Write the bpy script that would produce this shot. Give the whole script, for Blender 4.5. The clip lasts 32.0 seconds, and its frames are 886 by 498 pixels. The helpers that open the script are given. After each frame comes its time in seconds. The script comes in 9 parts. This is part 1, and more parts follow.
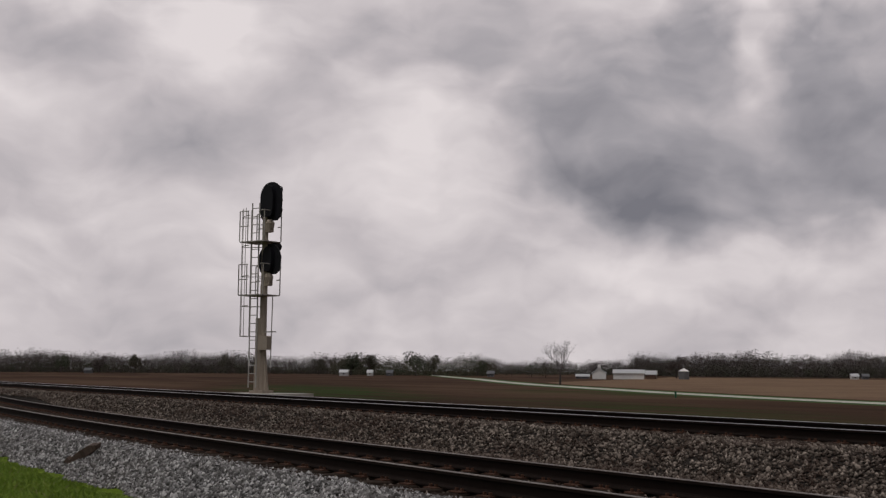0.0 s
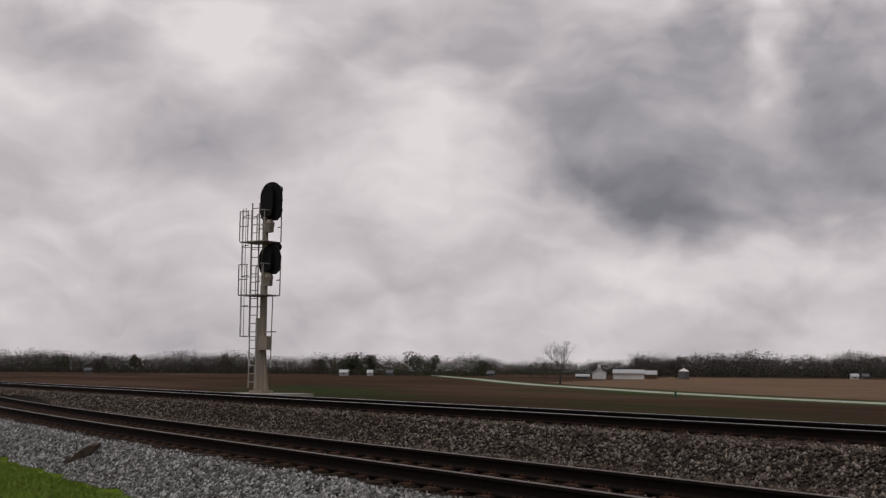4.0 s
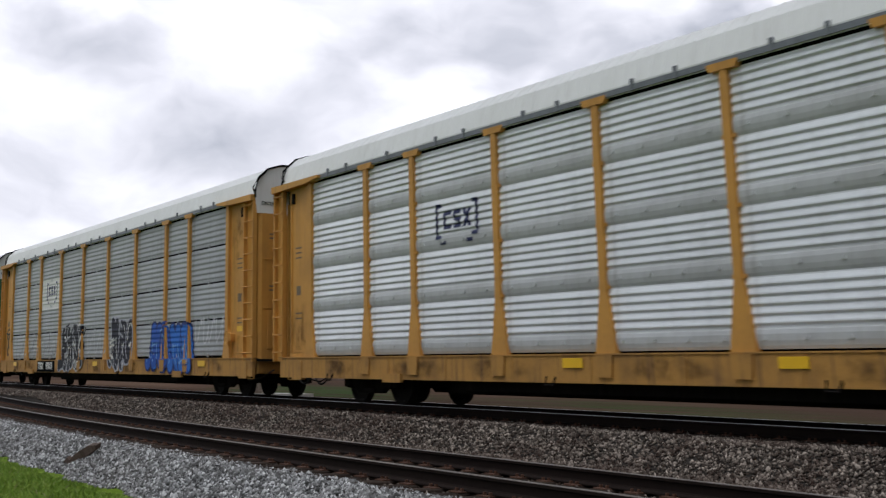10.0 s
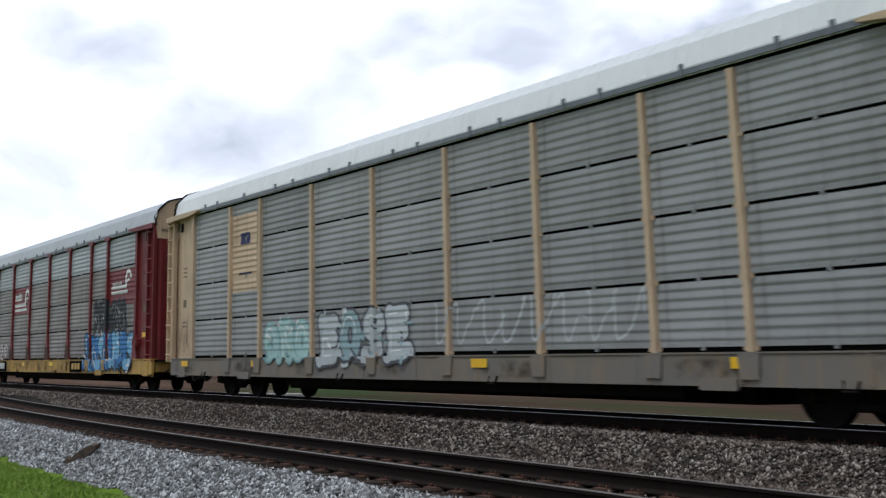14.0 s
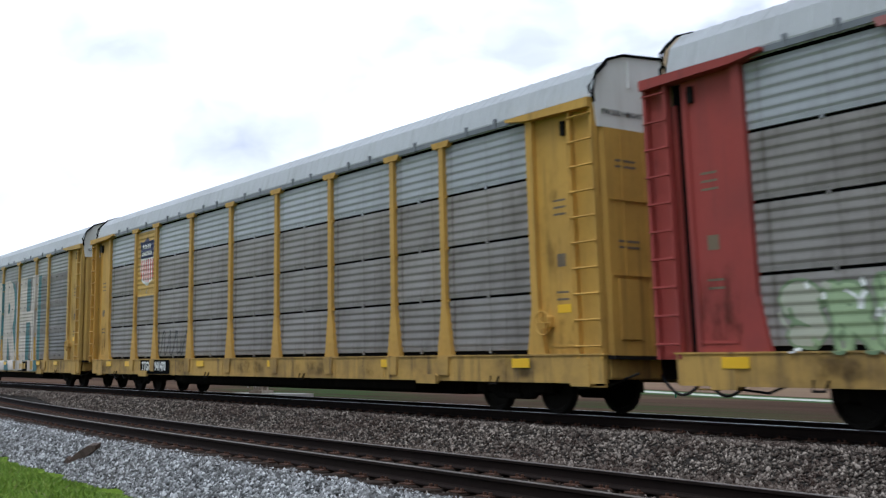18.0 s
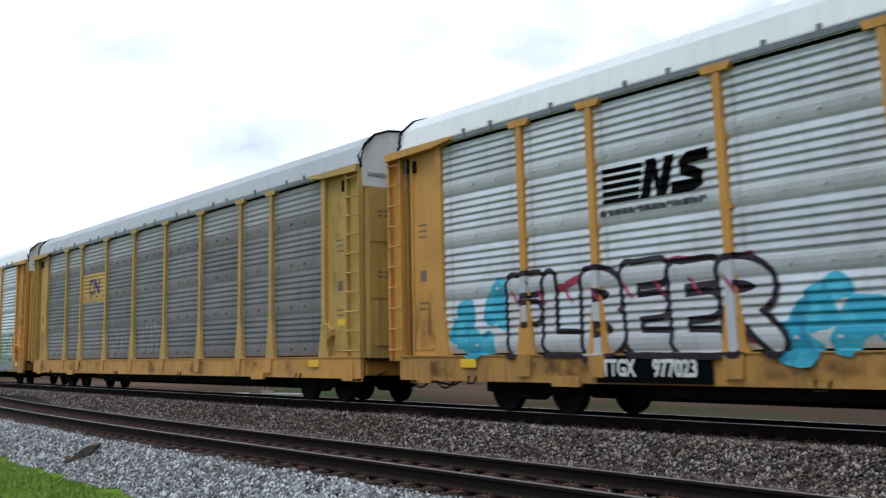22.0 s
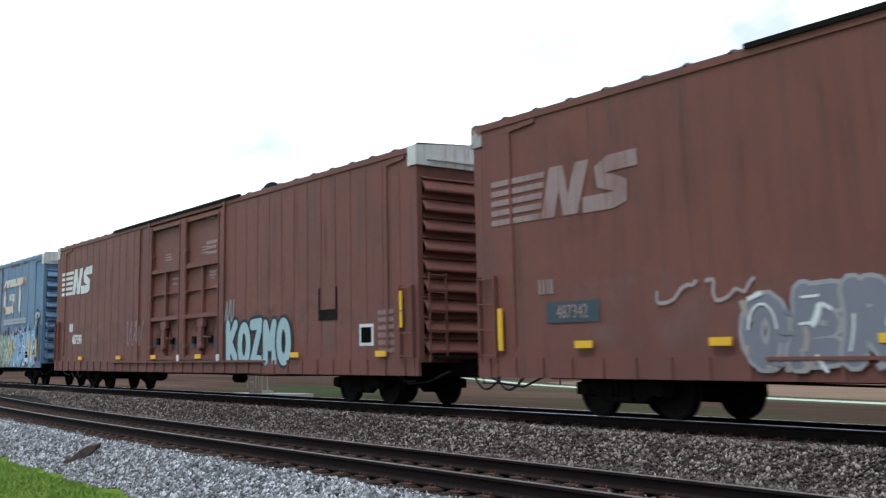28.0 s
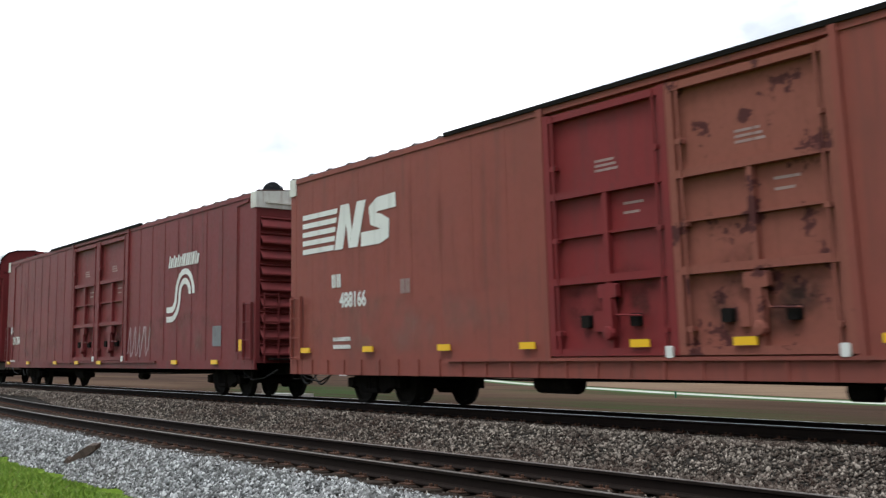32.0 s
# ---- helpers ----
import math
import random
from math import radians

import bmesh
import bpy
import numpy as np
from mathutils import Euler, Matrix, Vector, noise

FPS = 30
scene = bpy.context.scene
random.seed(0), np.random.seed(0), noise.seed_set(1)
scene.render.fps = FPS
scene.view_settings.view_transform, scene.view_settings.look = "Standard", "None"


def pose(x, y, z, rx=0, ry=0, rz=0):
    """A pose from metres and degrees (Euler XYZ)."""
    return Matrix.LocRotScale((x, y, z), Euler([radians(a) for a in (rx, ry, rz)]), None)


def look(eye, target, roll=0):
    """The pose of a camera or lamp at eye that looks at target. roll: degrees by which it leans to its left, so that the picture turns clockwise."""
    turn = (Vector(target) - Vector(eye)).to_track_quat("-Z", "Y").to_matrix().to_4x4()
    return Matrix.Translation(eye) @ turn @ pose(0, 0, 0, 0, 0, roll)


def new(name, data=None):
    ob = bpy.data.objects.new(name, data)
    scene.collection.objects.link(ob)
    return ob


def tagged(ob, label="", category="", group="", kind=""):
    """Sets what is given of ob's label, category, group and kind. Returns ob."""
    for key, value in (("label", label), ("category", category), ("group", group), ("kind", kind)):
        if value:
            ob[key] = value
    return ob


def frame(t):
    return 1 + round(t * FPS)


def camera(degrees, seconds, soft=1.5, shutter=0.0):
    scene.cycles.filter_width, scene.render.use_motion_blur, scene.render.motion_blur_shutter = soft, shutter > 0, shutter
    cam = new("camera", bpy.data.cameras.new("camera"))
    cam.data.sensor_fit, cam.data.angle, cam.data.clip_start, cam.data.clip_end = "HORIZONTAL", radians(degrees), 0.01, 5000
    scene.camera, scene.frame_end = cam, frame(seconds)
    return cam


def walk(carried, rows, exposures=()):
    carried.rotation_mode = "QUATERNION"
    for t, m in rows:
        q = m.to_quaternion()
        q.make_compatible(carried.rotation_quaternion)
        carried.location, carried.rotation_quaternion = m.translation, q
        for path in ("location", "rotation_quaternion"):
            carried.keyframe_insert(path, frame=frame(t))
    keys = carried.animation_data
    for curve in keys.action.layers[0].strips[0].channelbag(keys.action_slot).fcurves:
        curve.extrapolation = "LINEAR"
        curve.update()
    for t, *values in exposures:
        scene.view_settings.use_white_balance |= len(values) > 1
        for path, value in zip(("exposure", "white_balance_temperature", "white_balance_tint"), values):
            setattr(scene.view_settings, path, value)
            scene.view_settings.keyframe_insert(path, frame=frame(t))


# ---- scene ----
CLIP = 32.0
cam = camera(41.68, CLIP, soft=1.3, shutter=0.95)
# the clip's sensor is read out row by row, top first, and each row is open for a short part of that
scene.cycles.rolling_shutter_type, scene.cycles.rolling_shutter_duration = "TOP", 0.13
EYE = pose(0.0, -13.99, 0.74, 95.964, -0.449, 56.335)
walk(cam, [(0.0, EYE), (CLIP, EYE)],
     exposures=[(0.0, -0.5, 6600, 14), (6.0, -0.52, 6600, 14), (7.0, -0.6, 6550, 13), (7.5, -0.42, 6500, 13), (8.0, -0.22, 6400, 12), (8.6, 0.05, 6150, 11), (9.2, 0.25, 6000, 10), (10.0, 0.3, 5950, 9), (13.0, 0.47, 5700, 7), (20.0, 0.80, 5480, 6), (24.0, 0.85, 5450, 5), (28.0, 1.05, 5400, 5), (CLIP, 1.05, 5900, 4)])

# ---- overcast daylight ----
world = bpy.data.worlds.new("overcast")
scene.world = world
world.use_nodes = True
wn, wl = world.node_tree.nodes, world.node_tree.links
sky = wn.new("ShaderNodeTexSky")
sky.sky_type, sky.sun_disc = "NISHITA", False
sky.sun_elevation, sky.sun_rotation = radians(66), radians(159)
sky.air_density, sky.dust_density = 1.0, 4.0
pale = wn.new("ShaderNodeHueSaturation")
pale.inputs["Saturation"].default_value = 0.15
wl.new(sky.outputs[0], pale.inputs["Color"])
wl.new(pale.outputs[0], wn["Background"].inputs["Color"])
wn["Background"].inputs["Strength"].default_value = 0.065
sun = new("sun", bpy.data.lights.new("sun", "SUN"))
sun.data.energy, sun.data.angle, sun.data.color = 0.7, radians(25), (1.0, 0.97, 0.93)
sun.matrix_world = look((15, -40, 95), (0, 0, 0))


# ---- materials ----
def node_mat(name):
    m = bpy.data.materials.new(name)
    m.use_nodes = True
    return m, m.node_tree.nodes, m.node_tree.links, m.node_tree.nodes["Principled BSDF"]


def ramp(nodes, stops):
    r = nodes.new("ShaderNodeValToRGB")
    while len(r.color_ramp.elements) < len(stops):
        r.color_ramp.elements.new(0.5)
    for e, (p, c) in zip(r.color_ramp.elements, stops):
        e.position, e.color = p, (*c, 1) if len(c) == 3 else c
    return r


def tex_noise(nodes, links, vec, scale, detail=4, rough=0.55, stretch=(1, 1, 1)):
    mp = nodes.new("ShaderNodeMapping")
    mp.inputs["Scale"].default_value = stretch
    links.new(vec, mp.inputs["Vector"])
    n = nodes.new("ShaderNodeTexNoise")
    n.inputs["Scale"].default_value, n.inputs["Detail"].default_value, n.inputs["Roughness"].default_value = scale, detail, rough
    links.new(mp.outputs[0], n.inputs["Vector"])
    return n.outputs["Fac"]


def mixc(nodes, links, fac, a, b, mode="MIX"):
    m = nodes.new("ShaderNodeMix")
    m.data_type, m.blend_type = "RGBA", mode
    for sock, v in ((m.inputs[0], fac), (m.inputs[6], a), (m.inputs[7], b)):
        if isinstance(v, (int, float)):
            sock.default_value = v
        elif isinstance(v, (tuple, list)):
            sock.default_value = (*v, 1) if len(v) == 3 else v
        else:
            links.new(v, sock)
    return m.outputs[2]


def paint(name, color, dirt=(0.09, 0.075, 0.06), amount=0.5, rough=0.6, metal=0.0, streak=True, scale=1.0, bump=0.15, random_tint=0.0, gloss=0.2):
    """Weathered paint or sheet: colour, blotches of dirt, rain streaks, fine relief."""
    m, n, l, b = node_mat(name)
    co = n.new("ShaderNodeTexCoord").outputs["Object"]
    big = tex_noise(n, l, co, 0.7 * scale, 5, 0.6)
    fine = tex_noise(n, l, co, 9 * scale, 5, 0.65)
    c = mixc(n, l, ramp_out(n, l, big, 0.42, 0.75, amount * 0.6), color, dirt)
    if streak:
        st = tex_noise(n, l, co, 1.0, 5, 0.6, (6 * scale, 6 * scale, 0.35 * scale))
        c = mixc(n, l, ramp_out(n, l, st, 0.5, 0.78, amount), c, dirt)
    c = mixc(n, l, ramp_out(n, l, fine, 0.5, 0.85, amount * 0.7), c, tuple(0.5 * (x + y) for x, y in zip(color, dirt)))
    if random_tint:
        info = n.new("ShaderNodeObjectInfo")
        k = n.new("ShaderNodeMapRange")
        k.inputs["To Min"].default_value, k.inputs["To Max"].default_value = 1 - random_tint, 1 + random_tint
        l.new(info.outputs["Random"], k.inputs["Value"])
        hs = n.new("ShaderNodeHueSaturation")
        l.new(k.outputs[0], hs.inputs["Value"])
        l.new(c, hs.inputs["Color"])
        c = hs.outputs[0]
    l.new(c, b.inputs["Base Color"])
    rr = n.new("ShaderNodeMapRange")
    rr.inputs["To Min"].default_value, rr.inputs["To Max"].default_value = max(0.05, rough - 0.15), min(1, rough + 0.15)
    l.new(fine, rr.inputs["Value"])
    l.new(rr.outputs[0], b.inputs["Roughness"])
    b.inputs["Metallic"].default_value = metal
    b.inputs["Specular IOR Level"].default_value = gloss
    if bump:
        bp = n.new("ShaderNodeBump")
        bp.inputs["Strength"].default_value, bp.inputs["Distance"].default_value = bump, 0.02
        l.new(fine, bp.inputs["Height"])
        l.new(bp.outputs[0], b.inputs["Normal"])
    return m


def ramp_out(n, l, value, lo, hi, top=1.0):
    k = n.new("ShaderNodeMapRange")
    k.interpolation_type = "SMOOTHSTEP"
    k.inputs["From Min"].default_value, k.inputs["From Max"].default_value, k.inputs["To Max"].default_value = lo, hi, top
    l.new(value, k.inputs["Value"])
    return k.outputs[0]


def stain(name, color, scale, lo, hi, top, stretch=(1, 1, 1)):
    """Dirt, overpaint and painted door shade that cover a film in patches and thin out towards the film's rim."""
    m, n, l, b = node_mat(name)
    tc = n.new("ShaderNodeTexCoord")
    f = tex_noise(n, l, tc.outputs["Object"], scale, 6, 0.65, stretch)
    mp = n.new("ShaderNodeMapping")
    mp.inputs["Location"].default_value, mp.inputs["Scale"].default_value = (-1.0, 0.0, -1.0), (2.0, 0.0, 2.0)
    l.new(tc.outputs["Generated"], mp.inputs["Vector"])
    g = n.new("ShaderNodeTexGradient")
    g.gradient_type = "SPHERICAL"
    l.new(mp.outputs[0], g.inputs[0])
    k = n.new("ShaderNodeMath")
    k.operation, k.use_clamp = "MULTIPLY", True
    l.new(ramp_out(n, l, f, lo, hi, top), k.inputs[0])
    l.new(ramp_out(n, l, g.outputs["Fac"], 0.0, 0.45), k.inputs[1])
    l.new(k.outputs[0], b.inputs["Alpha"])
    b.inputs["Base Color"].default_value = (*color, 1)
    b.inputs["Roughness"].default_value = 0.9
    b.inputs["Specular IOR Level"].default_value = 0.1
    return m


def film(x0, x1, z0, z1, y, material, parent, name="stain", label=""):
    """A flat film of dirt, overpaint or painted shade on the side that faces the siding."""
    return part(name, Shape().add([(x0, y, z0), (x1, y, z0), (x1, y, z1), (x0, y, z1)], [(0, 1, 2, 3)]), material, parent, label)


def emit(name, color, strength):
    m, n, l, b = node_mat(name)
    b.inputs["Base Color"].default_value = (*color, 1)
    b.inputs["Emission Color"].default_value = (*color, 1)
    b.inputs["Emission Strength"].default_value = strength
    return m


def gravel(name, light, dark, rust, rust_amount):
    """Crushed stone: every stone its own grey, some brown."""
    m, n, l, b = node_mat(name)
    geo = n.new("ShaderNodeNewGeometry")
    co = n.new("ShaderNodeTexCoord").outputs["Object"]
    r = ramp(n, [(0.0, dark), (0.45, tuple(0.8 * y + 0.2 * x for x, y in zip(light, dark))), (0.78, tuple(0.5 * (x + y) for x, y in zip(light, dark))), (1.0, light)])
    l.new(geo.outputs["Random Per Island"], r.inputs[0])
    patch = tex_noise(n, l, co, 0.8, 5, 0.6)
    c = mixc(n, l, ramp_out(n, l, patch, 0.35, 0.7, rust_amount), r.outputs[0], rust)
    grain = tex_noise(n, l, co, 60, 3, 0.6)
    c = mixc(n, l, ramp_out(n, l, grain, 0.4, 0.8, 0.35), c, dark)
    l.new(c, b.inputs["Base Color"])
    b.inputs["Roughness"].default_value = 0.9
    b.inputs["Specular IOR Level"].default_value = 0.12
    return m


M = {}
M["ballast_ground"] = paint("ballast_bed", (0.038, 0.033, 0.029), (0.017, 0.014, 0.012), 0.9, 0.95, streak=False, scale=4, bump=0.6, gloss=0.03)
M["stone_old"] = gravel("ballast_stone_weathered", (0.45, 0.38, 0.32), (0.024, 0.017, 0.013), (0.060, 0.034, 0.026), 0.55)
M["stone_new"] = gravel("ballast_stone_fresh", (0.72, 0.71, 0.70), (0.055, 0.053, 0.052), (0.13, 0.115, 0.10), 0.3)
M["rail"] = paint("rail_rusty_steel", (0.017, 0.0115, 0.0095), (0.010, 0.008, 0.007), 0.7, 0.9, streak=False, scale=3, gloss=0.08)
M["rail_head"] = paint("rail_head_polished", (0.55, 0.54, 0.55), (0.25, 0.22, 0.2), 0.3, 0.32, 0.9, streak=False, scale=3, bump=0.03)
M["rail_head_dull"] = paint("rail_head_dull", (0.24, 0.21, 0.19), (0.10, 0.075, 0.06), 0.6, 0.5, 0.5, streak=False, scale=3, bump=0.05)
M["tie"] = paint("creosoted_tie", (0.055, 0.04, 0.032), (0.025, 0.02, 0.017), 0.8, 0.9, streak=False, scale=5, bump=0.7, random_tint=0.25, gloss=0.03)
M["spike"] = paint("rusty_fastening", (0.10, 0.05, 0.032), (0.04, 0.025, 0.02), 0.6, 0.8, streak=False)
# also the black of sheets that stand in for shade behind wagon slots
M["black"] = paint("grimy_black_steel_and_shade", (0.003, 0.003, 0.0032), (0.007, 0.006, 0.0058), 0.5, 0.9, scale=2, gloss=0.03)
M["frame_dark"] = paint("dusty_underframe", (0.011, 0.0095, 0.009), (0.03, 0.024, 0.02), 0.6, 0.92, scale=2, gloss=0.06)
M["wheel"] = paint("wheel_steel", (0.016, 0.0135, 0.012), (0.014, 0.012, 0.01), 0.6, 0.85, 0.0, streak=False, gloss=0.15)
M["hose"] = paint("black_rubber_hose", (0.02, 0.02, 0.02), (0.05, 0.045, 0.04), 0.4, 0.6, streak=False)
M["white"] = paint("white_stencil_paint", (0.74, 0.73, 0.70), (0.30, 0.27, 0.24), 0.35, 0.6)
M["cream"] = paint("aged_cream_paint", (0.62, 0.54, 0.40), (0.22, 0.13, 0.09), 0.55, 0.6)
M["yellow_reflector"] = paint("yellow_reflective_tape", (0.85, 0.50, 0.02), (0.4, 0.25, 0.05), 0.25, 0.4, streak=False)
M["red_reflector"] = paint("red_reflective_tape", (0.6, 0.06, 0.03), (0.25, 0.05, 0.03), 0.25, 0.4, streak=False)


# ---- mesh tools ----
class Shape:
    """Collects faces of one mesh."""

    def __init__(self):
        self.v, self.f = [], []

    def add(self, verts, faces):
        k = len(self.v)
        self.v += [tuple(p) for p in verts]
        self.f += [tuple(i + k for i in q) for q in faces]
        return self

    def box(self, x0, x1, y0, y1, z0, z1, c=0.0):
        """A block; c takes the edges off its x and z sides."""
        if c <= 0:
            return self.prism([(x0, z0), (x1, z0), (x1, z1), (x0, z1)], y0, y1)
        return self.prism([(x0 + c, z0), (x1 - c, z0), (x1, z0 + c), (x1, z1 - c), (x1 - c, z1), (x0 + c, z1), (x0, z1 - c), (x0, z0 + c)], y0, y1)

    def prism(self, outline, a, b, axis="y"):
        """An outline pushed from a to b along an axis: (x, z) along y, (y, z) along x, (x, y) along z."""
        put = {"y": lambda p, q: (p[0], q, p[1]), "x": lambda p, q: (q, p[0], p[1]), "z": lambda p, q: (p[0], p[1], q)}[axis]
        n = len(outline)
        faces = [tuple(range(n)), tuple(range(2 * n - 1, n - 1, -1))]
        faces += [((i + 1) % n, i, n + i, n + (i + 1) % n) for i in range(n)]
        return self.add([put(p, a) for p in outline] + [put(p, b) for p in outline], faces)

    def lathe(self, profile, axis_point, axis="y", n=20):
        """A ring of (radius, along) points turned about an axis."""
        o = Vector(axis_point)
        k = len(profile)
        vs = []
        for i in range(n):
            a = 2 * math.pi * i / n
            ca, sa = math.cos(a), math.sin(a)
            for r, h in profile:
                vs.append(o + Vector({"y": (r * ca, h, r * sa), "x": (h, r * ca, r * sa), "z": (r * ca, r * sa, h)}[axis]))
        fs = []
        for i in range(n):
            j = (i + 1) % n
            fs += [(i * k + q, j * k + q, j * k + q + 1, i * k + q + 1) for q in range(k - 1)]
        closed = profile[0] == profile[-1]
        if profile[0][0] > 1e-6 and not closed:
            fs.append(tuple(i * k for i in range(n)))
        if profile[-1][0] > 1e-6 and not closed:
            fs.append(tuple(i * k + k - 1 for i in range(n)))
        return self.add(vs, fs)

    def tube(self, path, r, n=6, r_end=None):
        path = [Vector(p) for p in path]
        vs, fs = [], []
        for i, p in enumerate(path):
            d = (path[min(i + 1, len(path) - 1)] - path[max(i - 1, 0)]).normalized()
            s = d.cross(Vector((0, 0, 1)) if abs(d.z) < 0.9 else Vector((0, 1, 0))).normalized()
            u = s.cross(d)
            rr = r if r_end is None else r + (r_end - r) * i / (len(path) - 1)
            vs += [p + rr * (math.cos(2 * math.pi * k / n) * s + math.sin(2 * math.pi * k / n) * u) for k in range(n)]
        for i in range(len(path) - 1):
            fs += [(i * n + k, i * n + (k + 1) % n, (i + 1) * n + (k + 1) % n, (i + 1) * n + k) for k in range(n)]
        fs += [tuple(range(n))[::-1], tuple(range((len(path) - 1) * n, len(path) * n))]
        return self.add(vs, fs)

    def mesh(self, name, material, smooth=False):
        me = bpy.data.meshes.new(name)
        me.from_pydata(self.v, [], self.f)
        bm = bmesh.new()
        bm.from_mesh(me)
        bmesh.ops.recalc_face_normals(bm, faces=bm.faces)
        bm.to_mesh(me)
        bm.free()
        if smooth:
            me.polygons.foreach_set("use_smooth", [True] * len(me.polygons))
        me.materials.append(material)
        return me


def part(name, shape, material, parent, label="", at=None, smooth=False):
    """One mesh object under a thing or a part. shape: a Shape, or a mesh to share."""
    me = shape.mesh(name, material, smooth) if isinstance(shape, Shape) else shape
    ob = new(name, me)
    ob.parent = parent
    if at is not None:
        ob.matrix_basis = at
    if label:
        tagged(ob, label)
    return ob


def thing(name, label, category, group="", kind="", at=None):
    ob = tagged(new(name), label, category, group, kind)
    if at is not None:
        ob.matrix_basis = at
    return ob


def solid(name, shape, material, label, category="", group="", kind="", at=None, smooth=False):
    ob = tagged(new(name, shape.mesh(name, material, smooth) if isinstance(shape, Shape) else shape), label, category, group, kind)
    if at is not None:
        ob.matrix_basis = at
    return ob


def lettering(name, text, size, material, parent, x, y, z, side=-1, bold=0.0, shear=0.0, squeeze=1.0, turn=None):
    """Letters that face the side of a wagon (side -1: towards -y), their middle at x, z."""
    cu = bpy.data.curves.new(name, "FONT")
    cu.body, cu.size, cu.align_x, cu.align_y, cu.extrude, cu.offset, cu.shear = text, size, "CENTER", "CENTER", 0.003, bold, shear
    cu.resolution_u = 3
    tmp = bpy.data.objects.new("tmp", cu)
    me = bpy.data.meshes.new_from_object(tmp)
    bpy.data.objects.remove(tmp)
    bpy.data.curves.remove(cu)
    me.name = name
    me.transform(Matrix.Diagonal((squeeze, 1, 1, 1)))
    me.materials.clear()
    me.materials.append(material)
    ob = new(name, me)
    ob.parent = parent
    ob.matrix_basis = pose(x, y, z) @ (turn if turn is not None else pose(0, 0, 0, 90, 0, 0 if side < 0 else 180))
    return ob
# ---- tracks and ground ----
def near_y(x):
    """Middle line of the siding: parallel in front of the camera, closing up on the main line far away."""
    if x > -15:
        return -6.35
    if x > -45:
        return -6.35 + 0.0020 * (x + 15) ** 2
    return -4.55


NEAR_Z = -0.302
FIELD_Z = -1.75


def ground_z(x, y):
    c = near_y(x)
    pts = [(-400, -1.2), (-30, -1.05), (-12.5, -0.98), (c - 2.45, -0.93), (c - 1.6, -0.53), (c + 1.5, -0.52), (c + 2.2, -0.60), (min(-2.9, c + 3.2), -0.57),
           (-1.85, -0.22), (1.85, -0.22), (3.2, -0.75), (6.5, FIELD_Z + 0.1), (9, FIELD_Z), (5000, FIELD_Z)]
    for (a, za), (b, zb) in zip(pts, pts[1:]):
        if a <= y <= b:
            k = (y - a) / max(1e-6, b - a)
            return za + (zb - za) * k
    return FIELD_Z


def soil():
    m, n, l, b = node_mat("ploughed_soil")
    co = n.new("ShaderNodeTexCoord").outputs["Object"]
    wide = tex_noise(n, l, co, 0.012, 5, 0.6, (1, 3, 1))
    mid = tex_noise(n, l, co, 0.12, 6, 0.65, (0.5, 2, 1))
    fine = tex_noise(n, l, co, 3.0, 5, 0.7)
    r = ramp(n, [(0.36, (0.042, 0.024, 0.015)), (0.5, (0.075, 0.043, 0.027)), (0.62, (0.12, 0.073, 0.047))])
    l.new(wide, r.inputs[0])
    c = mixc(n, l, ramp_out(n, l, mid, 0.58, 0.82, 0.35), r.outputs[0], (0.05, 0.062, 0.022))
    c = mixc(n, l, ramp_out(n, l, fine, 0.4, 0.8, 0.5), c, (0.035, 0.021, 0.015))
    # patches of early growth, long along the drill rows
    for gx, gy, turn, long_, wide_, top in ((-128.0, 52.0, 22.0, 60.0, 14.0, 0.85), (-100.0, 80.0, 10.0, 40.0, 18.0, 0.5), (-60.0, 42.0, 20.0, 36.0, 10.0, 0.45)):
        mp = n.new("ShaderNodeMapping")
        mp.vector_type = "TEXTURE"
        mp.inputs["Location"].default_value, mp.inputs["Rotation"].default_value, mp.inputs["Scale"].default_value = (gx, gy, FIELD_Z), (0, 0, -radians(turn)), (long_, wide_, 30)
        l.new(co, mp.inputs["Vector"])
        g = n.new("ShaderNodeTexGradient")
        g.gradient_type = "SPHERICAL"
        l.new(mp.outputs[0], g.inputs[0])
        k = n.new("ShaderNodeMath")
        k.operation = "MULTIPLY"
        l.new(g.outputs["Fac"], k.inputs[0])
        l.new(ramp_out(n, l, mid, 0.35, 0.6, 2.2 * top), k.inputs[1])
        k.use_clamp = True
        c = mixc(n, l, k.outputs[0], c, (0.034, 0.056, 0.014))
    l.new(c, b.inputs["Base Color"])
    b.inputs["Roughness"].default_value = 0.95
    b.inputs["Specular IOR Level"].default_value = 0.02
    bp = n.new("ShaderNodeBump")
    bp.inputs["Strength"].default_value, bp.inputs["Distance"].default_value = 0.5, 0.1
    l.new(fine, bp.inputs["Height"])
    l.new(bp.outputs[0], b.inputs["Normal"])
    return m


def turf(name, a, b_, c_, grain=1.3):
    m, n, l, b = node_mat(name)
    co = n.new("ShaderNodeTexCoord").outputs["Object"]
    f1, f2 = tex_noise(n, l, co, grain, 6, 0.7), tex_noise(n, l, co, 25, 4, 0.7)
    r = ramp(n, [(0.3, a), (0.55, b_), (0.8, c_)])
    l.new(f1, r.inputs[0])
    c = mixc(n, l, ramp_out(n, l, f2, 0.35, 0.75, 0.5), r.outputs[0], tuple(0.45 * q for q in a))
    l.new(c, b.inputs["Base Color"])
    b.inputs["Roughness"].default_value = 0.9
    b.inputs["Specular IOR Level"].default_value = 0.05
    return m


